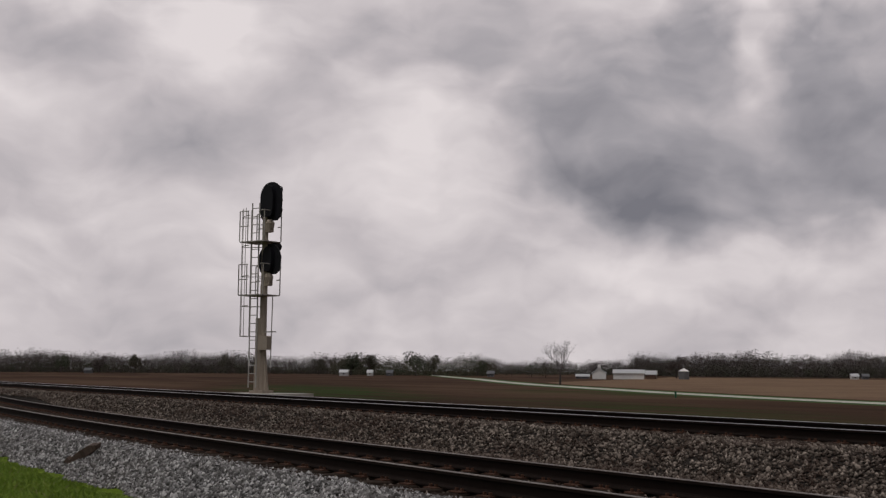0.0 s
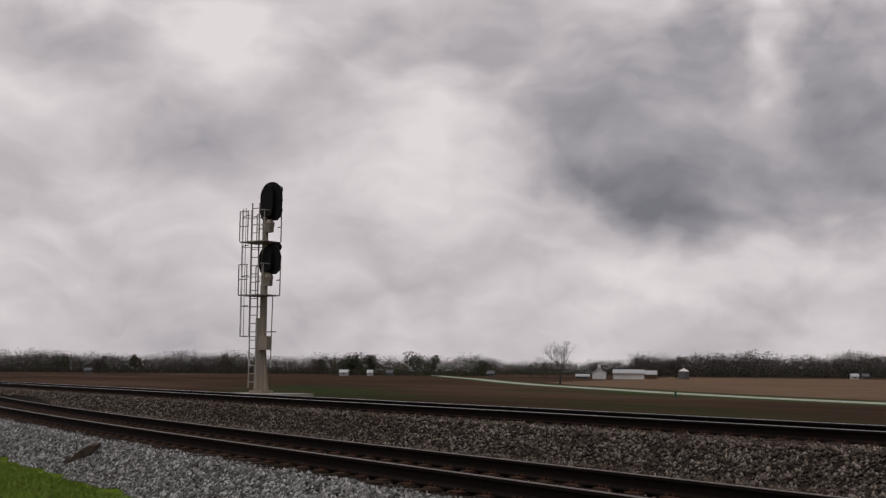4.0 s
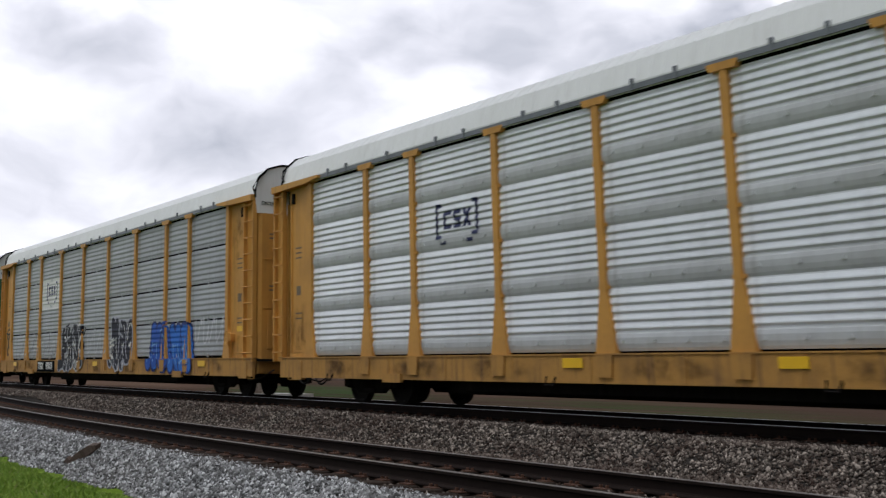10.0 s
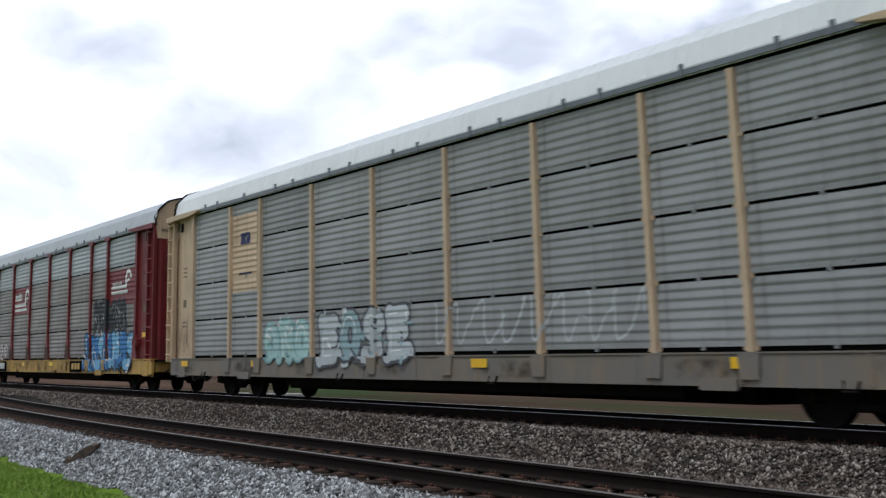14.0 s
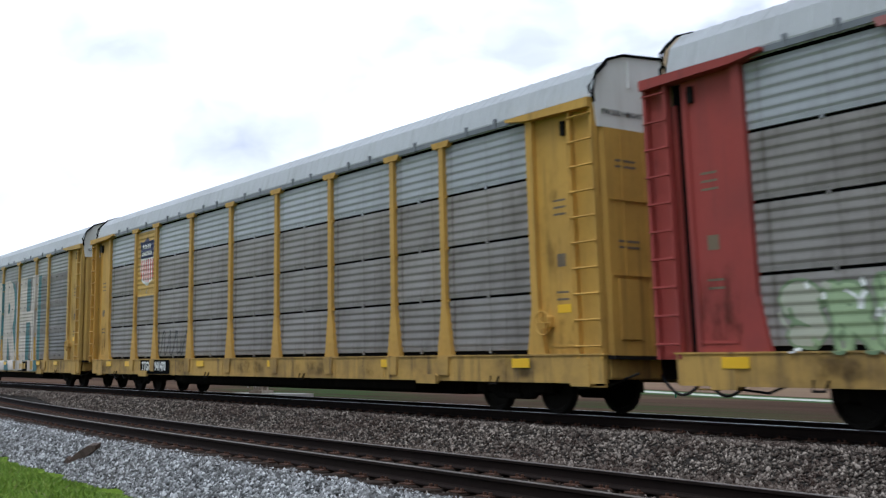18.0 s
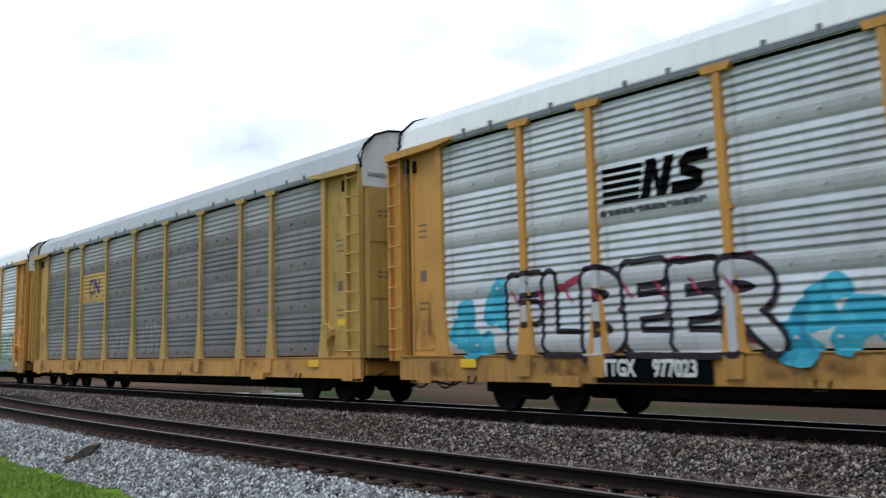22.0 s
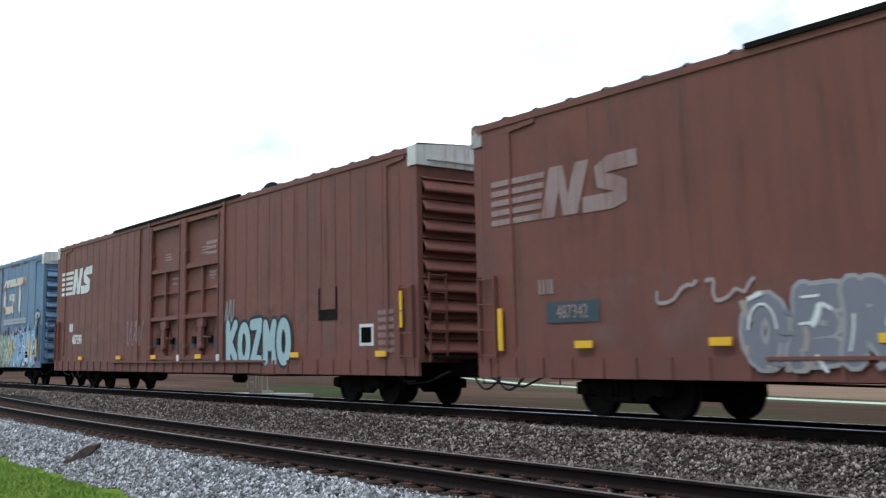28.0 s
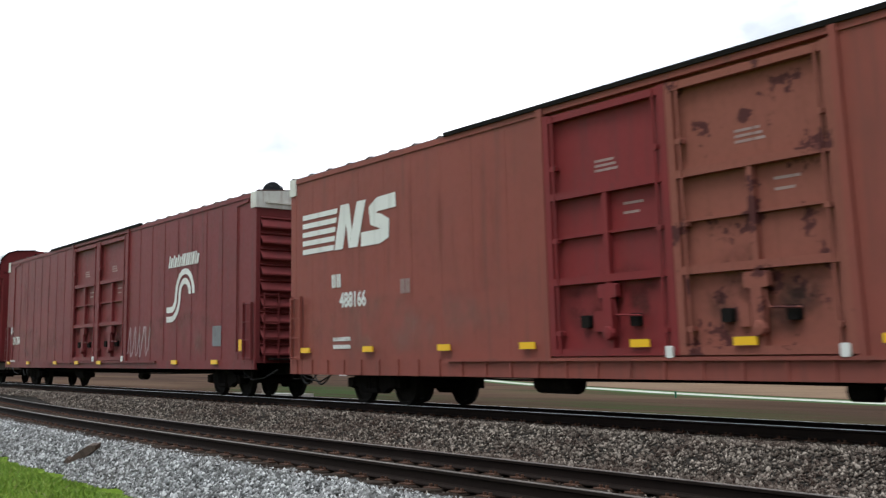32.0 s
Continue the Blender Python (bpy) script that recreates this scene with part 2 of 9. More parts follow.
M["soil"] = soil()
M["turf"] = turf("spring_turf", (0.10, 0.16, 0.014), (0.15, 0.225, 0.02), (0.20, 0.25, 0.035))
M["tan_field"] = turf("stubble_field", (0.15, 0.088, 0.052), (0.25, 0.16, 0.098), (0.20, 0.15, 0.075), 0.05)
M["green_strip"] = turf("verge_green", (0.04, 0.085, 0.018), (0.065, 0.115, 0.026), (0.10, 0.115, 0.045))
M["road"] = turf("pale_gravel_road", (0.55, 0.55, 0.47), (0.62, 0.62, 0.54), (0.46, 0.47, 0.37))


def sheet(name, xs, ys, zf, material, label, lift=0.0, kind="structure", category="ground"):
    vs = [(x, y, zf(x, y) + lift) for x in xs for y in ys]
    ny = len(ys)
    fs = [(i * ny + j, (i + 1) * ny + j, (i + 1) * ny + j + 1, i * ny + j + 1) for i in range(len(xs) - 1) for j in range(ny - 1)]
    me = bpy.data.meshes.new(name)
    me.from_pydata(vs, [], fs)
    me.materials.append(material)
    return tagged(new(name, me), label, category, kind=kind)


def build_ground():
    xs = [-4500, -2500, -1200, -750] + list(range(-700, -60, 20)) + [-60 + 1.5 * i for i in range(54)] + list(range(25, 700, 25)) + [1200, 2500, 4500]
    ys = [-4500, -400, -100, -30, -18, -12.5, -11, -10.2, -9.6, -9.25, -8.9, -8.7, -8.55, -8.4, -8.25, -7.95, -7.6, -7.2, -6.4, -5.6, -4.85, -4.5, -4.1, -3.6, -3.15, -2.9, -2.5, -2.1, -1.85, -1, 0, 1, 1.85, 2.5, 3.2, 4, 5, 6.5, 9, 14, 25, 60, 150, 400, 1000, 2200, 4500]
    g = sheet("ground", xs, ys, ground_z, M["soil"], "brown ploughed farmland with a raised railway bed")
    g.data.materials.append(M["ballast_ground"])
    g.data.materials.append(M["turf"])
    for p in g.data.polygons:
        x, y, z = p.center
        c = near_y(x)
        p.material_index = 2 if y < c - 2.3 else 1 if y < 3.6 else 0
    # fields, verges and the farm road beyond the railway
    flat = lambda x, y: FIELD_Z

    def strip(name, pts, w, material, label, lift):
        s = Shape()
        vs = []
        for i, p in enumerate(pts):
            a, b = Vector(pts[max(0, i - 1)]), Vector(pts[min(len(pts) - 1, i + 1)])
            d = (b - a).normalized()
            q = Vector((-d.y, d.x))
            ww = w[i] if isinstance(w, list) else w
            vs += [(p[0] + q.x * ww, p[1] + q.y * ww, FIELD_Z + lift), (p[0] - q.x * ww, p[1] - q.y * ww, FIELD_Z + lift)]
        s.add(vs, [(2 * i, 2 * i + 1, 2 * i + 3, 2 * i + 2) for i in range(len(pts) - 1)])
        return solid(name, s, material, label, "ground", kind="structure")
    solid("stubble_field", Shape().add([(x, y, FIELD_Z + 0.01) for x, y in FIELD_A], [tuple(range(len(FIELD_A)))]), M["tan_field"], "tan stubble field beyond the farm road", "ground", kind="structure")
    strip("road_verge", ROAD, 5.0, M["green_strip"], "green grass verge along the gravel road", 0.02)
    strip("road", ROAD, 2.0, M["road"], "pale gravel farm road across the fields", 0.03)


RAIL = [(-0.075, 0), (0.075, 0), (0.075, 0.012), (0.02, 0.03), (0.009, 0.045), (0.009, 0.125), (0.036, 0.138), (0.036, 0.166), (-0.036, 0.166), (-0.036, 0.138), (-0.009, 0.125), (-0.009, 0.045), (-0.02, 0.03), (-0.075, 0.012)]


def along(fn, x0, x1, step):
    n = int((x1 - x0) / step)
    return [(x0 + i * step, fn(x0 + i * step)) for i in range(n + 1)]


def build_track(name, fn, z, head, label, tie_phase):
    tr = thing(name, label, "railway track", kind="structure")
    for side in (-1, 1):
        for nm, outline, mat_ in (("rail", [(a, b - 0.172) for a, b in RAIL], M["rail"]), ("rail_head", [(-0.03, -0.006), (0.03, -0.006), (0.028, 0.0), (-0.028, 0.0)], head)):
            s = Shape()
            pts = along(fn, -700, -60, 40) + along(fn, -59, 20, 1.0) + along(fn, 40, 640, 40)
            n = len(outline)
            vs = [(x, y + side * 0.7535 + a, z + b) for x, y in pts for a, b in outline]
            fs = [(i * n + k, i * n + (k + 1) % n, (i + 1) * n + (k + 1) % n, (i + 1) * n + k) for i in range(len(pts) - 1) for k in range(n)]
            s.add(vs, fs)
            part(nm, s, mat_, tr)
    # ties: the nearest as pieces, the others joined
    rng = random.Random(tie_phase)
    base = []
    for k in range(4):
        s = Shape()
        j = lambda: rng.uniform(-0.012, 0.012)
        s.box(-0.11 + j(), 0.11 + j(), -1.3 + 3 * j(), 1.3 + 3 * j(), -0.17, 0.0, 0.015)
        base.append(s.mesh("tie", M["tie"]))
    plate = Shape()
    for side in (-1, 1):
        plate.box(-0.09, 0.09, side * 0.7535 - 0.17, side * 0.7535 + 0.17, 0.0, 0.014, 0.003)
        for dy in (-0.1, 0.1):
            for dx in (-0.05, 0.05):
                plate.box(dx - 0.012, dx + 0.012, side * 0.7535 + dy - 0.015, side * 0.7535 + dy + 0.015, 0.01, 0.045)
    plate_me = plate.mesh("tie_plate", M["spike"])
    x = -58.0
    while x < 12:
        t = part("tie", base[rng.randrange(4)], M["tie"], tr, at=pose(x, fn(x) + rng.uniform(-0.04, 0.04), z - 0.18 + rng.uniform(-0.008, 0.004), 0, rng.uniform(-0.6, 0.6), rng.uniform(-1.2, 1.2)))
        part("tie_plate", plate_me, M["spike"], tr, at=pose(x, fn(x), z - 0.183))
        x += 0.5 + rng.uniform(-0.03, 0.03)
    s = Shape()
    for x in [-700 + 0.55 * i for i in range(int(640 / 0.55))] + [12.5 + 0.55 * i for i in range(int(600 / 0.55))]:
        s.box(x - 0.11, x + 0.11, fn(x) - 1.3, fn(x) + 1.3, z - 0.33, z - 0.18)
    tagged(part("far_ties", s, M["tie"], tr), kind="stuff")


def scatter_stones(name, rng_seed, count, region, material, label, size=(0.026, 0.056)):
    """Angular stones lying in the ballast. region(u, v) gives a place on the plan or None."""
    rs = np.random.RandomState(rng_seed)
    base = np.array([(1, 0, 0), (-1, 0, 0), (0, 1, 0), (0, -1, 0), (0, 0, 1), (0, 0, -0.6)], float)
    tri = np.array([(0, 2, 4), (2, 1, 4), (1, 3, 4), (3, 0, 4), (2, 0, 5), (1, 2, 5), (3, 1, 5), (0, 3, 5)])
    P = []
    while len(P) < count:
        p = region(rs.rand(), rs.rand())
        if p:
            P.append((p[0], p[1], ground_z(*p)))
    P = np.array(P)
    n = len(P)
    sc = rs.uniform(size[0], size[1], (n, 1, 1)) * rs.uniform(0.65, 1.25, (n, 1, 3))
    jit = base[None] * 1.0 + rs.uniform(-0.38, 0.38, (n, 6, 3))
    a, b = rs.rand(n) * 6.28, rs.uniform(-0.7, 0.7, n)
    v = jit * sc
    x, y = v[..., 0] * np.cos(a)[:, None] - v[..., 1] * np.sin(a)[:, None], v[..., 0] * np.sin(a)[:, None] + v[..., 1] * np.cos(a)[:, None]
    z = v[..., 2] * np.cos(b)[:, None] + x * np.sin(b)[:, None]
    V = np.stack([x, y, z + 0.012], -1) + P[:, None, :]
    F = (tri[None] + (np.arange(n) * 6)[:, None, None]).reshape(-1, 3)
    me = bpy.data.meshes.new(name)
    me.vertices.add(n * 6)
    me.vertices.foreach_set("co", V.reshape(-1).astype(np.float32))
    me.loops.add(len(F) * 3)
    me.loops.foreach_set("vertex_index", F.reshape(-1).astype(np.int32))
    me.polygons.add(len(F))
    me.polygons.foreach_set("loop_start", np.arange(0, len(F) * 3, 3, dtype=np.int32))
    me.update(calc_edges=True)
    me.materials.append(material)
    return tagged(new(name, me), label, "ballast", kind="stuff")


def build_ballast():
    # between the tracks and under the main line; denser where the camera looks from close by
    def pick_x(u):
        return -4.5 - 68 * (0.22 * u + 0.78 * u * u)

    def between(u, v):
        x = pick_x(u)
        c = near_y(x)
        return x, c + 0.95 + v * (-0.95 - (c + 0.95))

    def inside(u, v):
        x = pick_x(u)
        return x, near_y(x) - 1.35 + 2.3 * v

    def shoulder(u, v):
        x = -8 - 50 * (0.3 * u + 0.7 * u * u)
        return x, near_y(x) - 2.5 + 0.06 * math.sin(x * 1.9) + 0.05 * math.sin(x * 4.7) + (1.35 * v)

    def main_bed(u, v):
        x = pick_x(u)
        return x, -1.1 + 3.6 * v

    scatter_stones("ballast_stones", 3, 78000, between, M["stone_old"], "brown-grey weathered ballast stones between the tracks", (0.017, 0.042))
    scatter_stones("ballast_stones", 4, 9000, inside, M["stone_old"], "dark weathered ballast stones round the siding ties", (0.016, 0.033))
    scatter_stones("ballast_stones", 5, 52000, shoulder, M["stone_new"], "pale grey fresh ballast stones on the shoulder", (0.018, 0.045))
    scatter_stones("ballast_stones", 6, 9000, main_bed, M["stone_old"], "weathered ballast stones of the main line", (0.02, 0.04))


def build_grass():
    rs = np.random.RandomState(11)
    n = 42000
    x = -7 - 26 * rs.rand(n)
    off = -2.52 - 2.9 * rs.rand(n) ** 1.2 + 0.18 * np.sin(x * 2.1) + 0.1 * np.sin(x * 5.3)
    y = np.array([near_y(q) for q in x]) + off
    z = np.array([ground_z(a, b) for a, b in zip(x, y)])
    h = rs.uniform(0.03, 0.09, n) * np.clip((-2.3 - off) * 2.2, 0.35, 1)
    a = rs.rand(n) * 6.28
    w = rs.uniform(0.004, 0.009, n)
    dx, dy = np.cos(a) * w, np.sin(a) * w
    lean = rs.uniform(-0.07, 0.07, (n, 2))
    V = np.stack([np.stack([x - dx, y - dy, z - 0.01], -1), np.stack([x + dx, y + dy, z - 0.01], -1),
                  np.stack([x + lean[:, 0] * 0.4 + dx * 0.7, y + lean[:, 1] * 0.4 + dy * 0.7, z + h * 0.6], -1), np.stack([x + lean[:, 0], y + lean[:, 1], z + h], -1)], 1)
    me = bpy.data.meshes.new("grass")
    me.from_pydata(V.reshape(-1, 3).tolist(), [], [f for i in range(n) for f in ((4 * i, 4 * i + 1, 4 * i + 2), (4 * i, 4 * i + 2, 4 * i + 3))])
    me.materials.append(M["blade"])
    tagged(new("grass", me), "bright green spring grass beside the ballast", "grass", kind="stuff")


def blade():
    m, n, l, b = node_mat("grass_blade")
    r = ramp(n, [(0.0, (0.13, 0.21, 0.016)), (0.6, (0.20, 0.31, 0.03)), (0.95, (0.26, 0.33, 0.05)), (1.0, (0.28, 0.24, 0.11))])
    l.new(n.new("ShaderNodeNewGeometry").outputs["Random Per Island"], r.inputs[0])
    l.new(r.outputs[0], b.inputs["Base Color"])
    b.inputs["Roughness"].default_value = 0.7
    return m


M["blade"] = blade()
# ---- the train: running gear shared by all wagons ----
SPEED, SLOWING = 19.47, 0.00675
TRAIN, AXLES = [], []


def run(t):
    """How far the train has rolled at t seconds."""
    return SPEED * t - SLOWING * t * t


def wheelset_meshes(r, tag):
    s = Shape()
    for side in (-1, 1):
        y = side * 0.7535
        o = side
        s.lathe([(0.09, y + o * 0.075), (0.12, y + o * 0.07), (0.13, y + o * 0.02), (r - 0.09, y + o * 0.015), (r - 0.06, y + o * 0.06), (r - 0.005, y + o * 0.06), (r, y - o * 0.045), (r + 0.027, y - o * 0.05), (r + 0.02, y - o * 0.075), (r - 0.07, y - o * 0.075), (r - 0.1, y - o * 0.03), (0.12, y - o * 0.06), (0.1, y - o * 0.1)], (0, 0, 0), "y", 24)
        for k in range(3):
            a = 2.1 * k
            s.lathe([(0.018, y + o * 0.07), (0.018, y + o * 0.095)], (0.06 * math.cos(a), 0, 0.06 * math.sin(a)), "y", 6)
    s.lathe([(0.085, -0.72), (0.085, 0.72)], (0, 0, 0), "y", 12)
    return s.mesh("wheelset", M["wheel"], False)


WHEEL_R, LOCO_R = 0.457, 0.53
WHEELSET, LOCO_WHEELSET = wheelset_meshes(WHEEL_R, "freight"), wheelset_meshes(LOCO_R, "loco")


def truck_frame(side):
    s = Shape()
    y0, y1 = side * 0.93, side * 1.09
    s.prism([(-1.12, 0.36), (-1.12, 0.56), (-0.72, 0.60), (-0.42, 0.78), (0.42, 0.78), (0.72, 0.60), (1.12, 0.56), (1.12, 0.36), (0.70, 0.38), (0.45, 0.24), (-0.45, 0.24), (-0.70, 0.38)], y0, y1)
    for x in (-0.89, 0.89):
        s.lathe([(0.0, side * 1.14), (0.10, side * 1.14), (0.12, side * 1.09), (0.14, side * 0.9)], (x, 0, WHEEL_R), "y", 10)
    for x in (-0.2, -0.07, 0.07, 0.2):
        s.lathe([(0.055, 0.34), (0.055, 0.62)], (x, side * 1.10, 0), "z", 8)
    s.box(-0.3, 0.3, side * 0.9, side * 1.16, 0.27, 0.34)
    return s.mesh("side_frame", M["frame_dark"])


SIDE_FRAMES = {k: truck_frame(k) for k in (-1, 1)}
_b = Shape().box(-0.2, 0.2, -1.0, 1.0, 0.48, 0.72, 0.03)
_b.box(-0.55, 0.55, -0.9, -0.86, 0.33, 0.43).box(-0.55, 0.55, 0.86, 0.9, 0.33, 0.43)
for _x in (-0.62, 0.62):
    _b.box(_x - 0.05, _x + 0.05, -0.85, 0.85, 0.36, 0.48)
BOLSTER = _b.mesh("bolster", M["frame_dark"])
_c = Shape().box(-0.75, 0.25, -0.09, 0.09, 0.78, 0.96, 0.02)
_c.prism([(0.2, -0.16), (0.5, -0.16), (0.62, -0.05), (0.62, 0.16), (0.3, 0.2), (0.2, 0.12)], 0.72, 1.0, "z")
COUPLER = _c.mesh("coupler", M["frame_dark"])


def add_truck(car, x, name="truck"):
    t = part(name, BOLSTER, M["frame_dark"], car, at=pose(x, 0, 0))
    for side in (-1, 1):
        part("side_frame", SIDE_FRAMES[side], M["frame_dark"], t)
    for dx in (-0.89, 0.89):
        w = part("wheelset", WHEELSET, M["wheel"], t, at=pose(dx, 0, WHEEL_R))
        AXLES.append((w, car, x + dx, dx, WHEEL_R))
    return t


def air_hose(car, end, half):
    s = Shape()
    x0 = end * (half - 0.5)
    s.tube([(x0 + end * d, -0.35 - 0.05 * math.sin(d * 3), 0.72 - 0.34 * math.sin(min(1, d / 1.05) * math.pi)) for d in [0.11 * i for i in range(11)]], 0.025)
    s.tube([(x0 - end * 1.6, -1.2, 0.66), (x0 - end * 1.0, -1.22, 0.46), (x0 - end * 0.3, -1.2, 0.52), (x0 + end * 0.35, -1.15, 0.72)], 0.02)
    part("air_hose", s, M["hose"], car)


def plate(polys, name, material, parent, y, label="", thick=0.004):
    """Painted shapes as a thin skin on the side of a wagon, (x, z) outlines."""
    if parent.name in STYLE and y > -1.58:
        return skin(polys, name, material, parent, 0.003 + (-1.545 - y), label)
    s = Shape()
    for p in polys:
        s.prism(p, y - thick, y)
    return part(name, s, material, parent, label)


def rect(x0, x1, z0, z1, lean=0.0):
    return [(x0, z0), (x1, z0), (x1 + lean, z1), (x0 + lean, z1)]


def blocks(n, x0, x1, z0, z1, seed=0, lean=0.0, fill=0.72):
    """A row of bars the size of letters."""
    r = random.Random(seed)
    w = (x1 - x0) / n
    out = []
    for i in range(n):
        a = x0 + i * w
        k = r.uniform(0.24, 0.36)
        out.append(rect(a, a + w * k, z0, z1, lean))
        out.append(rect(a + w * (k + 0.12), a + w * (fill + 0.08), z0, z0 + (z1 - z0) * r.choice((1.0, 1.0, 0.8)), lean))
    return out


def arc(cx, cz, r0, r1, a0, a1, n=10, squash=1.0):
    pts = [(cx + r1 * math.cos(radians(a0 + (a1 - a0) * i / n)) * squash, cz + r1 * math.sin(radians(a0 + (a1 - a0) * i / n))) for i in range(n + 1)]
    return pts + [(cx + r0 * math.cos(radians(a1 - (a1 - a0) * i / n)) * squash, cz + r0 * math.sin(radians(a1 - (a1 - a0) * i / n))) for i in range(n + 1)]


def blob(rng, cx, cz, rx, rz, n=14, wob=0.28):
    ph = [rng.uniform(0, 6.28) for _ in range(3)]
    return [(cx + rx * math.cos(a) * (1 + wob * (math.sin(2 * a + ph[0]) * 0.6 + math.sin(3 * a + ph[1]) * 0.4)), cz + rz * math.sin(a) * (1 + wob * (math.sin(2 * a + ph[2]) * 0.5 + math.cos(4 * a + ph[0]) * 0.3))) for a in [6.2832 * i / n for i in range(n)]]


PAINTS = {}


def spray(rgb, amount=0.3):
    if rgb not in PAINTS:
        PAINTS[rgb] = paint("spray_paint", rgb, tuple(0.35 * q + 0.06 for q in rgb), amount, 0.6, bump=0.05)
    return PAINTS[rgb]


def cloudy_spray(name, first, second, third):
    """Spray fill that fades between three tones."""
    m, n, l, b = node_mat(name)
    co = n.new("ShaderNodeTexCoord").outputs["Object"]
    big, other = tex_noise(n, l, co, 1.9, 3, 0.6), tex_noise(n, l, co, 3.4, 4, 0.6, (1.0, 1.0, 0.7))
    c = mixc(n, l, ramp_out(n, l, big, 0.48, 0.56), first, second)
    c = mixc(n, l, ramp_out(n, l, other, 0.57, 0.63, 0.9), c, third)
    c = mixc(n, l, ramp_out(n, l, tex_noise(n, l, co, 14, 4, 0.6), 0.4, 0.8, 0.25), c, tuple(0.6 * q for q in first))
    l.new(c, b.inputs["Base Color"])
    b.inputs["Roughness"].default_value = 0.6
    return m


def stroke(pts, w):
    """A broad line through points as one outline."""
    a, b = [], []
    for i, p in enumerate(pts):
        d = Vector(pts[min(i + 1, len(pts) - 1)]) - Vector(pts[max(0, i - 1)])
        d.normalize()
        q = Vector((-d.y, d.x)) * w * 0.5
        a.append((p[0] + q.x, p[1] + q.y))
        b.append((p[0] - q.x, p[1] - q.y))
    return a + b[::-1]


# section of one row of side sheet: (height, how far it stands out)
def ribbed(at, depth, under, over):
    return [(r + d, depth * q) for r in at for d, q in ((-under, 0.0), (0.0, 1.0), (0.022, 0.94), (over, 0.0))]


SECTION = {
    "split": [(0.05, 0.0)] + ribbed((0.17, 0.32, 0.47, 0.62, 0.77, 0.91), 0.012, 0.04, 0.085) + [(1.01, 0.0)],
    "banded": [(0.004, 0.0), (0.05, 0.016), (0.12, 0.029), (0.21, 0.032), (0.27, 0.02), (0.30, 0.0)] + ribbed((0.355, 0.49, 0.625, 0.76, 0.895), 0.027, 0.032, 0.092) + [(1.01, 0.0)],
    "worn": [(0.004, 0.0), (0.05, 0.007), (0.15, 0.011), (0.25, 0.007), (0.29, 0.0)] + ribbed((0.355, 0.49, 0.625, 0.76, 0.895), 0.014, 0.035, 0.085) + [(1.01, 0.0)],
    "even": [(0.004, 0.0)] + ribbed((0.07, 0.20, 0.33, 0.46, 0.59, 0.72, 0.85, 0.94), 0.012, 0.03, 0.06) + [(1.01, 0.0)],
}
STYLE, POST_AT = {}, {}


def relief(x, z, style, posts):
    """How far the side of an autorack stands out at a place: sill, post, rib or plain sheet."""
    if z < DECK - 0.001:
        return 1.622
    if any(abs(x - p) < 0.084 for p in posts):
        return 1.592
    k = (z - DECK - 0.03) % ROW_H
    for (k0, h0), (k1, h1) in zip(SECTION[style], SECTION[style][1:]):
        if k0 <= k <= k1:
            return 1.5 + h0 + (h1 - h0) * (k - k0) / max(1e-6, k1 - k0)
    return 1.5


def lay_on(bm, style, posts, lift):
    """Cuts a flat paint film along ribs and posts and presses it on to them."""
    zs, xs = [v.co.z for v in bm.verts], [v.co.x for v in bm.verts]
    z0, z1, x0, x1 = min(zs), max(zs), min(xs), max(xs)
    cuts = [((0, 0, DECK - 0.002), (0, 0, 1)), ((0, 0, DECK + 0.002), (0, 0, 1))]
    for r in range(ROWS):
        cuts += [((0, 0, DECK + 0.03 + r * ROW_H + q), (0, 0, 1)) for q, _ in SECTION[style]]
    cuts += [((p + d, 0, 0), (1, 0, 0)) for p in posts for d in (-0.09, -0.08, 0.08, 0.09)]
    for co, no in cuts:
        if (no[2] and z0 < co[2] < z1) or (no[0] and x0 < co[0] < x1):
            bmesh.ops.bisect_plane(bm, geom=bm.verts[:] + bm.edges[:] + bm.faces[:], plane_co=co, plane_no=no)
    for v in bm.verts:
        v.co.y -= relief(v.co.x, v.co.z, style, posts) + lift


def skin(source, name, material, car, lift, label="", y=-1.552, under=None):
    """A film of paint on a wagon's side, from (x, z) outlines or a flat mesh; it follows the ribs of an autorack."""
    bm = bmesh.new()
    if isinstance(source, list):
        for j, p in enumerate(source):
            bm.faces.new([bm.verts.new((q[0], -0.0002 * (j % 7), max(q[1], 0.58 if car.name in STYLE else 0.74))) for q in p])
    else:
        bm.from_mesh(source)
    bmesh.ops.triangulate(bm, faces=bm.faces[:])
    style = STYLE.get(car.name)
    if style:
        lay_on(bm, style, POST_AT[car.name], lift)
    else:
        for v in bm.verts:
            v.co.y += y - lift
    me = bpy.data.meshes.new(name)
    bm.to_mesh(me)
    bm.free()
    me.materials.append(material)
    made = part(name, me, material, under or car, label)
    if name in ("graffiti_dash", "graffiti_shine", "graffiti_cloud", "name_bars", "data_bars", "faded_bars"):
        tagged(made, kind="stuff")
    return made


